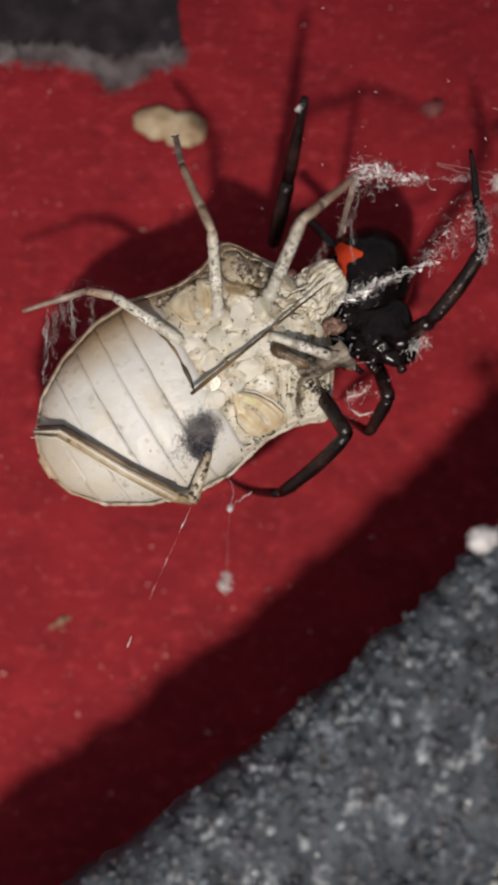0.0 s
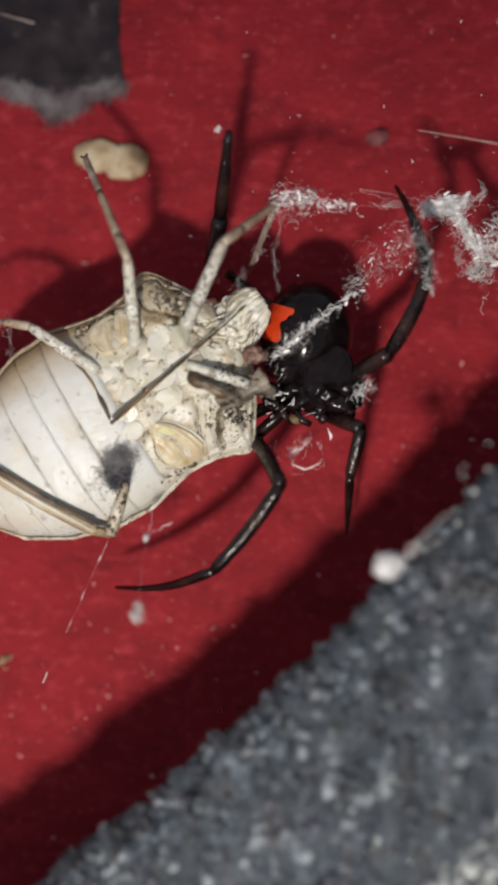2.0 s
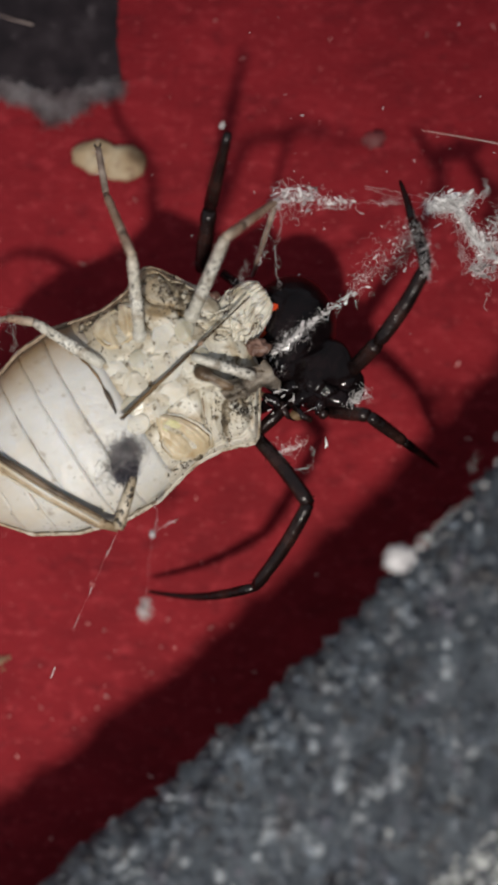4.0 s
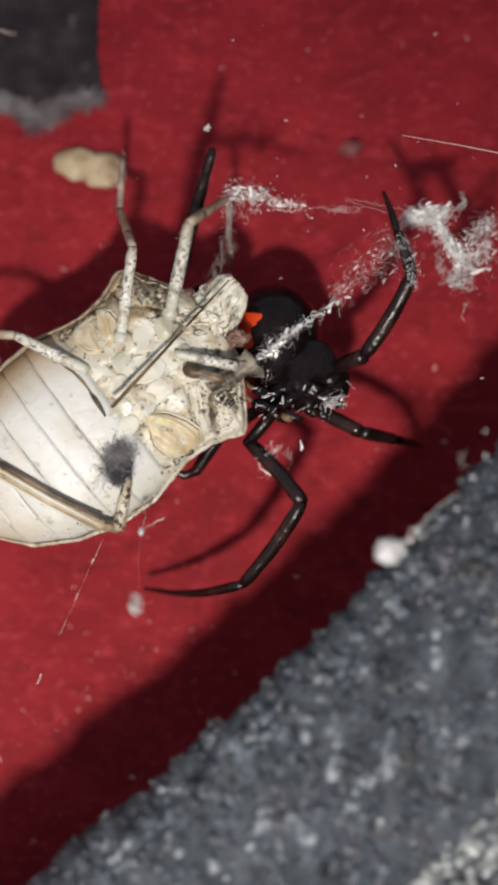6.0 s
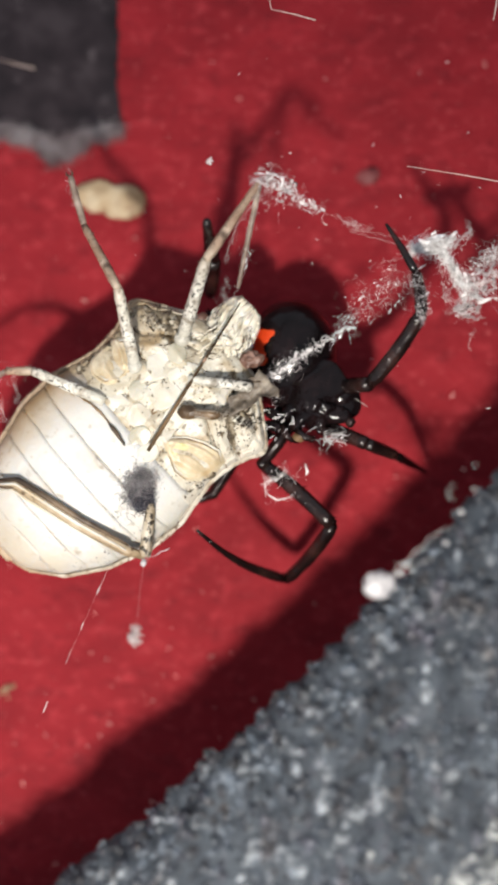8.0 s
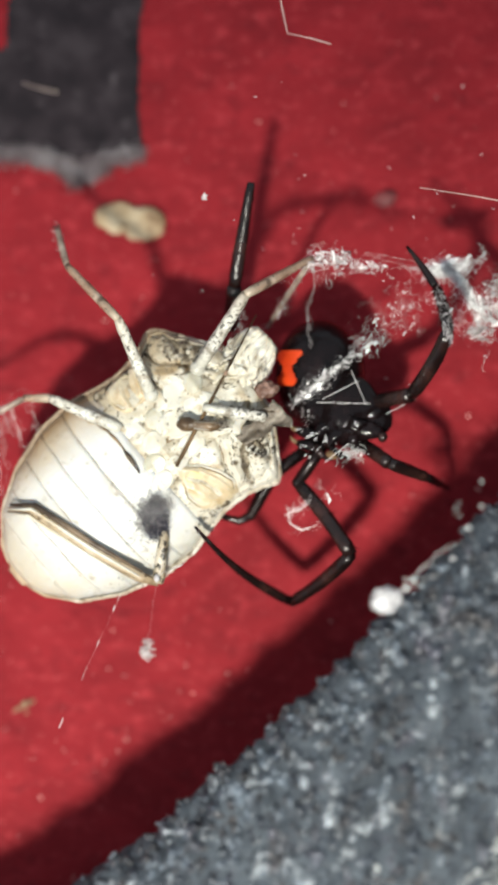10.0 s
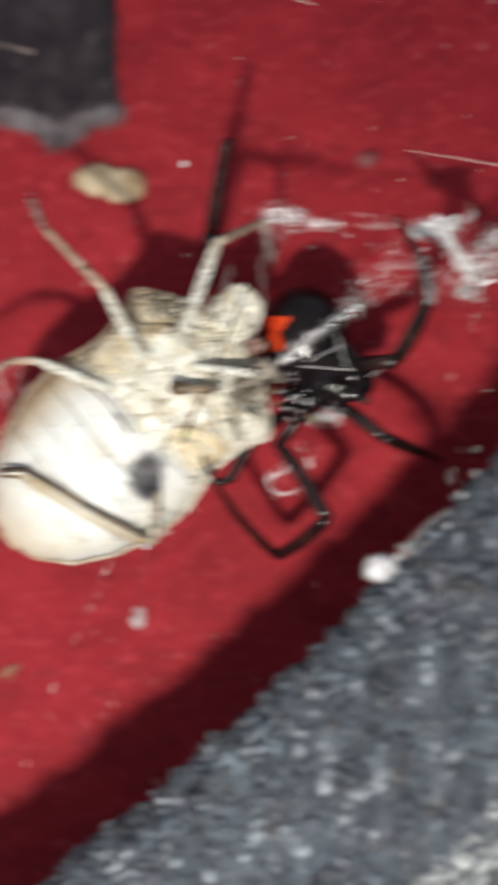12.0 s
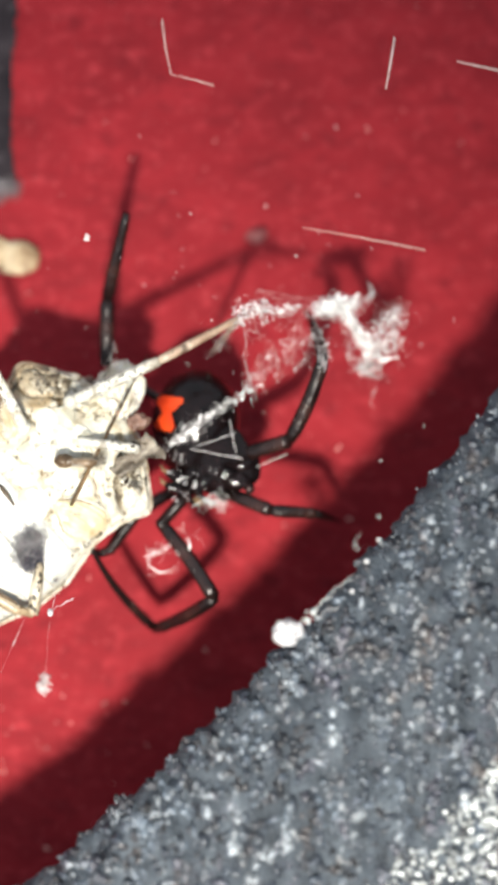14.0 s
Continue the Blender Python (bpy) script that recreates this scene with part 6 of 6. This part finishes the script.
def build_silk():
    knot = [(7.2, 9.2, 6.1), (7.7, 9.3, 6.1), (8.3, 9.4, 6.1), (9.0, 9.6, 6.1)]
    skein("silk_knot", knot, [0.07, 0.2, 0.24, 0.1], 500, 0.0090, SILK, web, "dense white knot of silk", 31, 0.5)
    shreds("knot_shred", knot, [0.1, 0.2, 0.22, 0.12], 330, 0.034, SILK, web, 46)
    thick = [(8.5, 9.2, 6.1), (8.75, 8.75, 6.1), (9.0, 8.3, 6.0), (9.25, 7.85, 6.0), (9.6, 7.4, 6.0)]
    skein("thick_silk", thick, [0.12, 0.12, 0.08, 0.11, 0.12], 380, 0.0090, SILK, web, "", 32, 0.35)
    curds("knot_curd", knot, [0.08, 0.16, 0.2, 0.1], 110, 0.12, SILK, web, 52)
    shreds("thick_shred", thick, [0.1, 0.13, 0.12, 0.14, 0.2], 300, 0.036, SILK, web, 47)
    curds("thick_curd", thick, [0.08, 0.1, 0.1, 0.12, 0.2], 90, 0.12, SILK, web, 53)
    fan = [(9.2, 6.5, 5.8), (9.7, 7.0, 5.9), (10.2, 7.6, 5.9), (10.5, 8.4, 5.9), (10.8, 9.3, 5.9)]
    skein("fanned_silk", fan, [0.16, 0.4, 0.44, 0.34, 0.26], 420, 0.0059, VEIL, web, "", 33, 0.7)
    shreds("fan_shred", fan, [0.25, 0.4, 0.45, 0.4, 0.3], 420, 0.03, SILK, web, 48)
    shreds("fan_flake", fan, [0.2, 0.35, 0.4, 0.35, 0.3], 160, 0.055, VEIL, web, 49)
    curds("fan_curd", fan, [0.2, 0.34, 0.4, 0.34, 0.26], 110, 0.12, VEIL, web, 54)
    curds("fan_curd", fan, [0.2, 0.3, 0.35, 0.34, 0.26], 45, 0.09, SILK, web, 57)
    skein("loose_silk", [(8.9, 9.6, 6.1), (9.5, 9.75, 6.2), (9.75, 10.0, 6.2), (9.4, 10.6, 6.2)], [0.06, 0.04, 0.04, 0.05], 40, 0.007, SILK, web, "", 34, 0.4)
    skein("loose_silk", [(8.4, 8.9, 6.0), (8.5, 8.2, 6.0), (8.65, 7.1, 5.9), (9.3, 6.6, 5.8)], [0.05, 0.08, 0.12, 0.14], 60, 0.0055, SILK, web, "", 29, 0.55)
    net = [(4.0, 6.0, 6.5), (4.7, 6.4, 6.5), (5.5, 7.1, 6.4), (6.3, 7.7, 6.3), (6.9, 8.3, 6.2)]
    skein("crinkled_silk", net, [0.08, 0.25, 0.5, 0.55, 0.3], 90, 0.005, VEIL, web, "", 36, 0.75)
    shreds("curled_silk", net, [0.12, 0.25, 0.5, 0.55, 0.35], 260, 0.026, VEIL, web, 28)
    shreds("curled_silk", net, [0.1, 0.2, 0.45, 0.5, 0.3], 110, 0.03, SILK, web, 26)
    curds("net_curd", net, [0.1, 0.2, 0.45, 0.5, 0.3], 26, 0.055, SILK, web, 55)
    # silk that clings to the bug's front foot
    cling = [(-0.1, 0.0, 0), (0.5, 0.2, 0.1), (1.2, 0.25, 0.05), (1.7, 0.02, 0.0), (2.4, -0.06, 0.0), (3.3, 0.0, 0.0), (4.2, -0.05, 0.0), (5.6, 0.0, 0.0)]
    skein("clinging_silk", cling[:3], [0.1, 0.26, 0.22], 80, 0.005, VEIL, leg_silk, "", 37, 0.65)
    skein("clinging_silk", cling, [0.12, 0.18, 0.16, 0.12, 0.1, 0.07, 0.04, 0.02], 110, 0.0064, SILK, leg_silk, "", 39, 0.5)
    curds("cling_curd", cling[:6], [0.14, 0.22, 0.2, 0.14, 0.1, 0.06], 90, 0.075, SILK, leg_silk, 56)
    curds("cling_curd", cling[:4], [0.14, 0.26, 0.24, 0.14], 60, 0.12, VEIL, leg_silk, 58)
    shreds("cling_shred", cling[:6], [0.16, 0.26, 0.24, 0.18, 0.14, 0.08], 260, 0.028, SILK, leg_silk, 44)
    shreds("cling_shred", cling[:3], [0.2, 0.36, 0.3], 120, 0.036, VEIL, leg_silk, 43)
    skein("clinging_silk", [(0.0, 0, 0), (0.2, -0.9, -0.2), (-0.1, -2.0, -0.3), (0.1, -3.4, -0.6)], [0.06, 0.16, 0.1, 0.06], 50, 0.0055, VEIL, leg_silk, "", 38, 0.14)
    for n, (x, long) in enumerate(((0.15, 0.9), (0.5, 0.7), (0.8, 0.9), (1.15, 0.6), (1.6, 0.5))):
        shreds("drooping_silk", [(x, 0.15, 0), (x + 0.1, 0.15 - long * 0.5, -0.1), (x + 0.05, 0.15 - long, -0.2)], [0.08, 0.08, 0.06], 16, 0.026, SILK if n % 2 else VEIL, leg_silk, 90 + n)
    beads("silk_bead", [(0.3, 0, 0.1), (1.4, 0.1, 0.1), (3.6, -0.2, 0.0)], 0.22, 40, 0.028, SILK, leg_silk, 16)
    beads("silk_bead", [(4.2, 6.3, 6.7), (5.2, 7.3, 6.6), (6.6, 8.2, 6.4)], 0.45, 16, 0.028, SILK, web, 17)
    beads("silk_bead", [(7.4, 9.3, 6.2), (8.7, 9.2, 6.2), (9.6, 7.6, 6.0), (11, 8.8, 6.0)], 0.4, 50, 0.03, SILK, web, 18)
    rnd = random.Random(41)
    verts, faces = [], []
    for n in range(2):
        strand(verts, faces, (4.6 + rnd.gauss(0, 0.3), 10.0 + rnd.gauss(0, 0.1), 7.0), (6.9 + rnd.gauss(0, 0.2), 9.4 + rnd.gauss(0, 0.15), 5.9), 0.006, 0.1, 0.03, 16, rnd)
    # a taut thread from the bug's knee, with thicker bits that catch the light
    for a, b, r in (((-5.75, -4.2, 8.0), (-7.75, -8.7, 8.3), 0.0018), ((-6.02, -4.8, 8.0), (-6.35, -5.6, 8.05), 0.006), ((-6.33, -5.45, 8.05), (-6.42, -5.7, 8.05), 0.02),
                    ((-7.0, -6.95, 8.2), (-7.1, -7.25, 8.2), 0.014), ((-7.5, -8.1, 8.3), (-7.75, -8.7, 8.3), 0.007), ((-8.5, -10.3, 8.45), (-8.68, -10.75, 8.5), 0.018)):
        strand(verts, faces, a, b, r, 0, 0.008, 8, rnd)
    raw_part("thread", verts, faces, SILK, web)
    ball = thing("silk_ball", "small white woolly silk ball on the concrete edge", "silk ball")
    part("wool", blob((5.53, -4.95, 16.1), (0.6, 0.5, 0.46), 0.3, 1.8, 26, 18, 10), EGG, ball)
    tangle("wisp", (5.53, -4.95, 16.1), (0.55, 0.5, 0.45), 80, 0.3, 0.016, SILK, ball, "", 51)
    verts, faces = [], []
    for a, b in (((6.0, -4.6, 16.2), (7.0, -3.6, 16.4)), ((7.0, -3.6, 16.4), (8.1, -2.7, 16.3)), ((6.2, -4.4, 16.3), (7.6, -3.9, 16.3))):
        strand(verts, faces, a, b, 0.016, 0.05, 0.08, 8, rnd)
    raw_part("anchor_thread", verts, faces, SILK, ball)
    for n, (x, y, r) in enumerate(((8.7, -2.1, 0.19), (9.2, -1.25, 0.16), (8.1, -3.3, 0.17), (6.55, -4.15, 0.22), (6.3, -4.5, 0.2), (9.2, -0.3, 0.1))):
        bead = thing("silk_bead", "tiny white silk bead on the concrete edge", "silk bead", "silk beads")
        part("drop", blob((x, y, 16.2), (r * 0.5, r * 0.38, r * 0.38), 0.3, 3, 12, 8), SILK, bead)
    arch = thing("silk_thread", "arched white silk thread clinging to the concrete edge", "silk thread")
    skein("strands", [(8.05, -3.3, 16.2), (8.66, -2.2, 16.3), (8.25, -1.45, 16.4), (8.35, -0.95, 16.4), (8.75, -0.75, 16.4), (9.15, -0.95, 16.3), (9.45, -1.5, 16.2)], [0.02, 0.015, 0.03, 0.02, 0.015, 0.03, 0.02], 9, 0.008, SILK, arch, "", 91, 0.3)


def build_fibres():
    for path, r in (([(1.0, 19.4, 7.6), (0.75, 20.6, 7.7), (0.6, 21.8, 7.9)], 0.035), ([(1.0, 19.4, 7.6), (2.0, 19.2, 7.5), (2.9, 18.95, 7.4)], 0.028),
                    ([(6.8, 12.5, 8.0), (9.2, 12.1, 8.0), (12.3, 11.5, 8.0)], 0.024), ([(10.45, 18.5, 9), (10.65, 19.6, 9), (10.85, 20.8, 9)], 0.05),
                    ([(13.6, 19.75, 9), (15.5, 19.35, 9)], 0.05), ([(-12.2, 18.88, 0.4), (-11.3, 18.6, 0.45), (-10.46, 18.39, 0.4)], 0.024)):
        f = thing("fibre", "thin pale straw-like fibre", "fibre", "loose fibres")
        tube("strand", path, [r * (0.45 + 0.75 * (n / (len(path) - 1))) for n in range(len(path))], STRAW, f, 6)
    lint = thing("lint_speck", "white speck of lint hanging below the bug", "lint")
    tangle("fluff", (-4.45, -7.25, 12.0), (0.18, 0.4, 0.22), 90, 0.45, 0.012, VEIL, lint, "", 61)
    drop = thing("silk_speck", "white silk speck at the bug's foot", "lint")
    part("drop", blob((-4.25, -4.35, 10.5), (0.13, 0.17, 0.14), 0.2, 3, 12, 8), EGG, drop)
    verts, faces = [], []
    for a, b, r in (((-4.25, -4.3, 10.5), (-4.1, -3.7, 9.6), 0.012), ((-4.1, -3.7, 9.6), (-4.3, -3.2, 8.6), 0.008), ((-4.2, -4.3, 10.5), (-3.7, -4.0, 9.8), 0.012), ((-3.75, -4.05, 9.8), (-3.3, -3.8, 9.1), 0.022), ((-4.25, -4.4, 10.5), (-4.4, -6.9, 12.0), 0.002)):
        strand(verts, faces, a, b, r, 0.02, 0.03, 6, random.Random(int(b[0] * 100)))
    raw_part("wisp", verts, faces, SILK, drop)
    tangle("tuft", (0, 0, 0), (0.1, 0.09, 0.06), 26, 0.2, 0.014, SILK, fleck, "", 62, straight=0.8)
    crumb = thing("crumb", "pale crumb on the red board", "crumb")
    for x, y, r in ((-11.9, -10.8, 0.2), (-12.3, -11.05, 0.13), (-11.55, -10.65, 0.11), (-11.8, -11.2, 0.07)):
        part("chip", blob((x, y, 0.06), (r * 1.3, r * 0.7, r * 0.5), 0.8, 3.5, 16, 10, 25 + 90 * r), SEED, crumb)
    smudge = thing("dust_flake", "grey flake of dust on the red board", "dust flake")
    part("flake", blob((5.15, 13.2, 0.05), (0.55, 0.36, 0.035), 0.7, 2.4, 26, 12, 20), RED_DUST, smudge)


def build_dust():
    """Specks of dust over the board and short hairs in the web."""
    rnd = random.Random(77)
    shape, tris = [(1, 0, 0), (-1, 0, 0), (0, 1, 0), (0, -1, 0), (0, 0, 1), (0, 0, -1)], [(0, 2, 4), (2, 1, 4), (1, 3, 4), (3, 0, 4), (2, 0, 5), (1, 2, 5), (3, 1, 5), (0, 3, 5)]
    verts, faces = [], []
    for _ in range(80):
        x, y = rnd.uniform(-22, 24), rnd.uniform(-28, 28)
        r = 0.012 + 0.06 * rnd.random() ** 4
        base, a, k = len(verts), rnd.uniform(0, 6.3), rnd.uniform(1, 2.2)
        for p in shape:
            verts.append((x + r * (p[0] * k * math.cos(a) - p[1] * math.sin(a)), y + r * (p[0] * k * math.sin(a) + p[1] * math.cos(a)), 0.05 + r * p[2] * 0.6))
        faces += [(a1 + base, b1 + base, c1 + base) for a1, b1, c1 in tris]
    for _ in range(45):
        x, y, r = rnd.uniform(-15, 1), rnd.uniform(-20, -3), rnd.uniform(0.015, 0.05)
        base = len(verts)
        verts += [(x + r * p[0] * 1.4, y + r * p[1], 0.06 + r * p[2]) for p in shape]
        faces += [(a1 + base, b1 + base, c1 + base) for a1, b1, c1 in tris]
    for _ in range(90):
        x, y, r, a = rnd.uniform(-15, 12), rnd.uniform(-18, 20), rnd.uniform(0.02, 0.055), rnd.uniform(0, 3.2)
        k = rnd.choice((1.0, 1.5, 3.0))
        add_tube(verts, faces, [(x - r * k * math.cos(a), y - r * k * math.sin(a), 0.08), (x, y, 0.1), (x + r * k * math.cos(a), y + r * k * math.sin(a), 0.08)], [r * 0.3, r, r * 0.4], 5)
    for x, y, r in ((-4.95, -11.3, 0.075), (-7.0, -12.4, 0.1), (-4.5, -10.1, 0.055), (-3.85, -10.15, 0.055), (-7.13, -9.37, 0.075), (-7.87, -9.05, 0.065), (-6.86, -10.63, 0.05), (-6.6, -10.3, 0.055), (-4.2, -8.85, 0.065)):
        fleck_base, a = len(verts), rnd.uniform(0, 6.3)
        verts += [(x + r * (1.3 * p[0] * math.cos(a) - p[1] * math.sin(a)), y + r * (1.3 * p[0] * math.sin(a) + p[1] * math.cos(a)), 0.07 + r * p[2] * 0.6) for p in shape]
        faces += [(a1 + fleck_base, b1 + fleck_base, c1 + fleck_base) for a1, b1, c1 in tris]
    tagged(raw_part("dust", verts, faces, DUST), "pale specks of dust scattered on the red board", "dust", kind="stuff")
    verts, faces = [], []
    for _ in range(44):
        p = Vector((rnd.gauss(5, 4.5), rnd.gauss(9, 3.5), rnd.uniform(3.5, 8.5)))
        a = rnd.uniform(0, 6.3)
        add_tube(verts, faces, [p, p + Vector((math.cos(a), math.sin(a), 0)) * rnd.uniform(0.03, 0.16)], rnd.uniform(0.006, 0.022), 4)
    tagged(raw_part("web_debris", verts, faces, SILK), "bright specks caught in the web threads", "web debris", kind="stuff")


build_silk()
build_fibres()
build_dust()


def build_edge_grains():
    """The largest loose grains along the crumbling edge, one by one."""
    rnd = random.Random(88)
    meshes = []
    for k in range(5):
        bm = blob((0, 0, 0), (1, 1, 1), 0.7, 1.4, 8, 6)
        piece = part("stone_grain", bm, EDGE_GRAIN, ledge)
        meshes.append(piece.data)
        grains.append(piece)
    for k in range(280):
        grains.append(new("stone_grain", meshes[k % 5]))
        grains[-1].parent = ledge
    for ob in grains:
        s, d, r = rnd.uniform(-19, 12), abs(rnd.gauss(0.2, 1.6)), rnd.uniform(0.08, 0.2)
        at = ledge_point(s, d) + Vector((0, 0, -0.45 * r))
        size = Vector((rnd.uniform(0.7, 1.4), rnd.uniform(0.7, 1.3), rnd.uniform(0.5, 0.8))) * r
        ob.matrix_basis = Matrix.LocRotScale(at * MM, Euler((rnd.uniform(-0.4, 0.4), rnd.uniform(-0.4, 0.4), rnd.uniform(0, 6.3))), size)


grains = []
build_edge_grains()


# ---- what moves ----
def mm_rows(rows):
    return [(t, pose(x * MM, y * MM, z * MM, rx, ry, rz)) for t, x, y, z, rx, ry, rz in rows]


def jointed(lengths, keys):
    """Rows for the pieces of a limb that stay joined: hip and angles glide between the keys, and each piece starts where the one before ends."""
    times = [k[0] for k in keys]
    tracks = [[k[n] for k in keys] for n in range(1, len(keys[0]))]

    def glide(track, t):
        n = min(max(0, sum(1 for s in times if s <= t) - 1), len(times) - 2)
        span = times[n + 1] - times[n]
        f = (t - times[n]) / span
        slope = lambda i: 0.0 if i in (0, len(times) - 1) else 0.5 * (track[i + 1] - track[i - 1]) / (times[i + 1] - times[i - 1]) * 1.2
        return ((1 + 2 * f) * (1 - f) ** 2 * track[n] + f * (1 - f) ** 2 * span * slope(n) + f * f * (3 - 2 * f) * track[n + 1] + f * f * (f - 1) * span * slope(n + 1))

    rows = [[] for _ in lengths]
    for step in range(int(times[-1] * 8) + 1):
        t = step / 8
        now = [glide(track, t) for track in tracks]
        at = Vector(now[:3])
        for n, length in enumerate(lengths):
            ry, rz = radians(now[3 + 2 * n]), radians(now[4 + 2 * n])
            rows[n].append((t, at.x, at.y, at.z, 0, math.degrees(ry), math.degrees(rz)))
            at = at + Vector((math.cos(ry) * math.cos(rz), math.cos(ry) * math.sin(rz), -math.sin(ry))) * length
    return rows


def motions():
    walk(bug, mm_rows(BUG_ROWS))
    walk(spider, mm_rows(SPIDER_ROWS))
    walk(spider_abdomen[0], mm_rows(ABDOMEN_ROWS))
    walk(spider_band[0], mm_rows(BAND_ROWS))
    walk(spider_tuft[0], mm_rows(TUFT_ROWS))
    walk(spider_trail[0], mm_rows(TRAIL_ROWS))
    walk(hind_shin, mm_rows([(t, *KNEE, 0, 0, a) for t, a in HIND_SWING]))
    walk(web, mm_rows(WEB_ROWS))
    walk(bug_stump[0], mm_rows(STUMP_ROWS))
    for n, (thread, (pivot, _, before, after)) in enumerate(zip(loose_threads, LOOSE)):
        rows = [(0.0, *pivot, 0, *before), (8.0, *pivot, 0, *before)]
        if n < 3:
            # these lie in the silk band
            rows = [(t, x + (0.5 + 0.5 * n) * math.cos(radians(rz)), y + (0.5 + 0.5 * n) * math.sin(radians(rz)), z - 0.1, 0, ry, rz) for t, x, y, z, _, ry, rz in BAND_ROWS if t < 8.3]
        walk(thread, mm_rows(rows + [(10.4, *pivot, 0, *after), (14.0, *pivot, 0, *after)]))
    walk(fleck, mm_rows(FLECK_ROWS))
    walk(leg_silk, mm_rows(LEG_SILK_ROWS))
    for pieces, lengths, keys in ((bug_middle, BUG_MIDDLE_LENGTHS, BUG_MIDDLE_KEYS), (bug_front, BUG_FRONT_LENGTHS, BUG_FRONT_KEYS), (beak, BEAK_LENGTHS, BEAK_KEYS),
                                  (leg_upper_right, UPPER_RIGHT_LENGTHS, UPPER_RIGHT_KEYS), (leg_right, RIGHT_LENGTHS, RIGHT_KEYS), (leg_lower, LOWER_LENGTHS, LOWER_KEYS),
                                  (leg_upper_left, UPPER_LEFT_LENGTHS, UPPER_LEFT_KEYS)):
        for piece, rows in zip(pieces, jointed(lengths, keys)):
            walk(piece, mm_rows(rows))


motions()
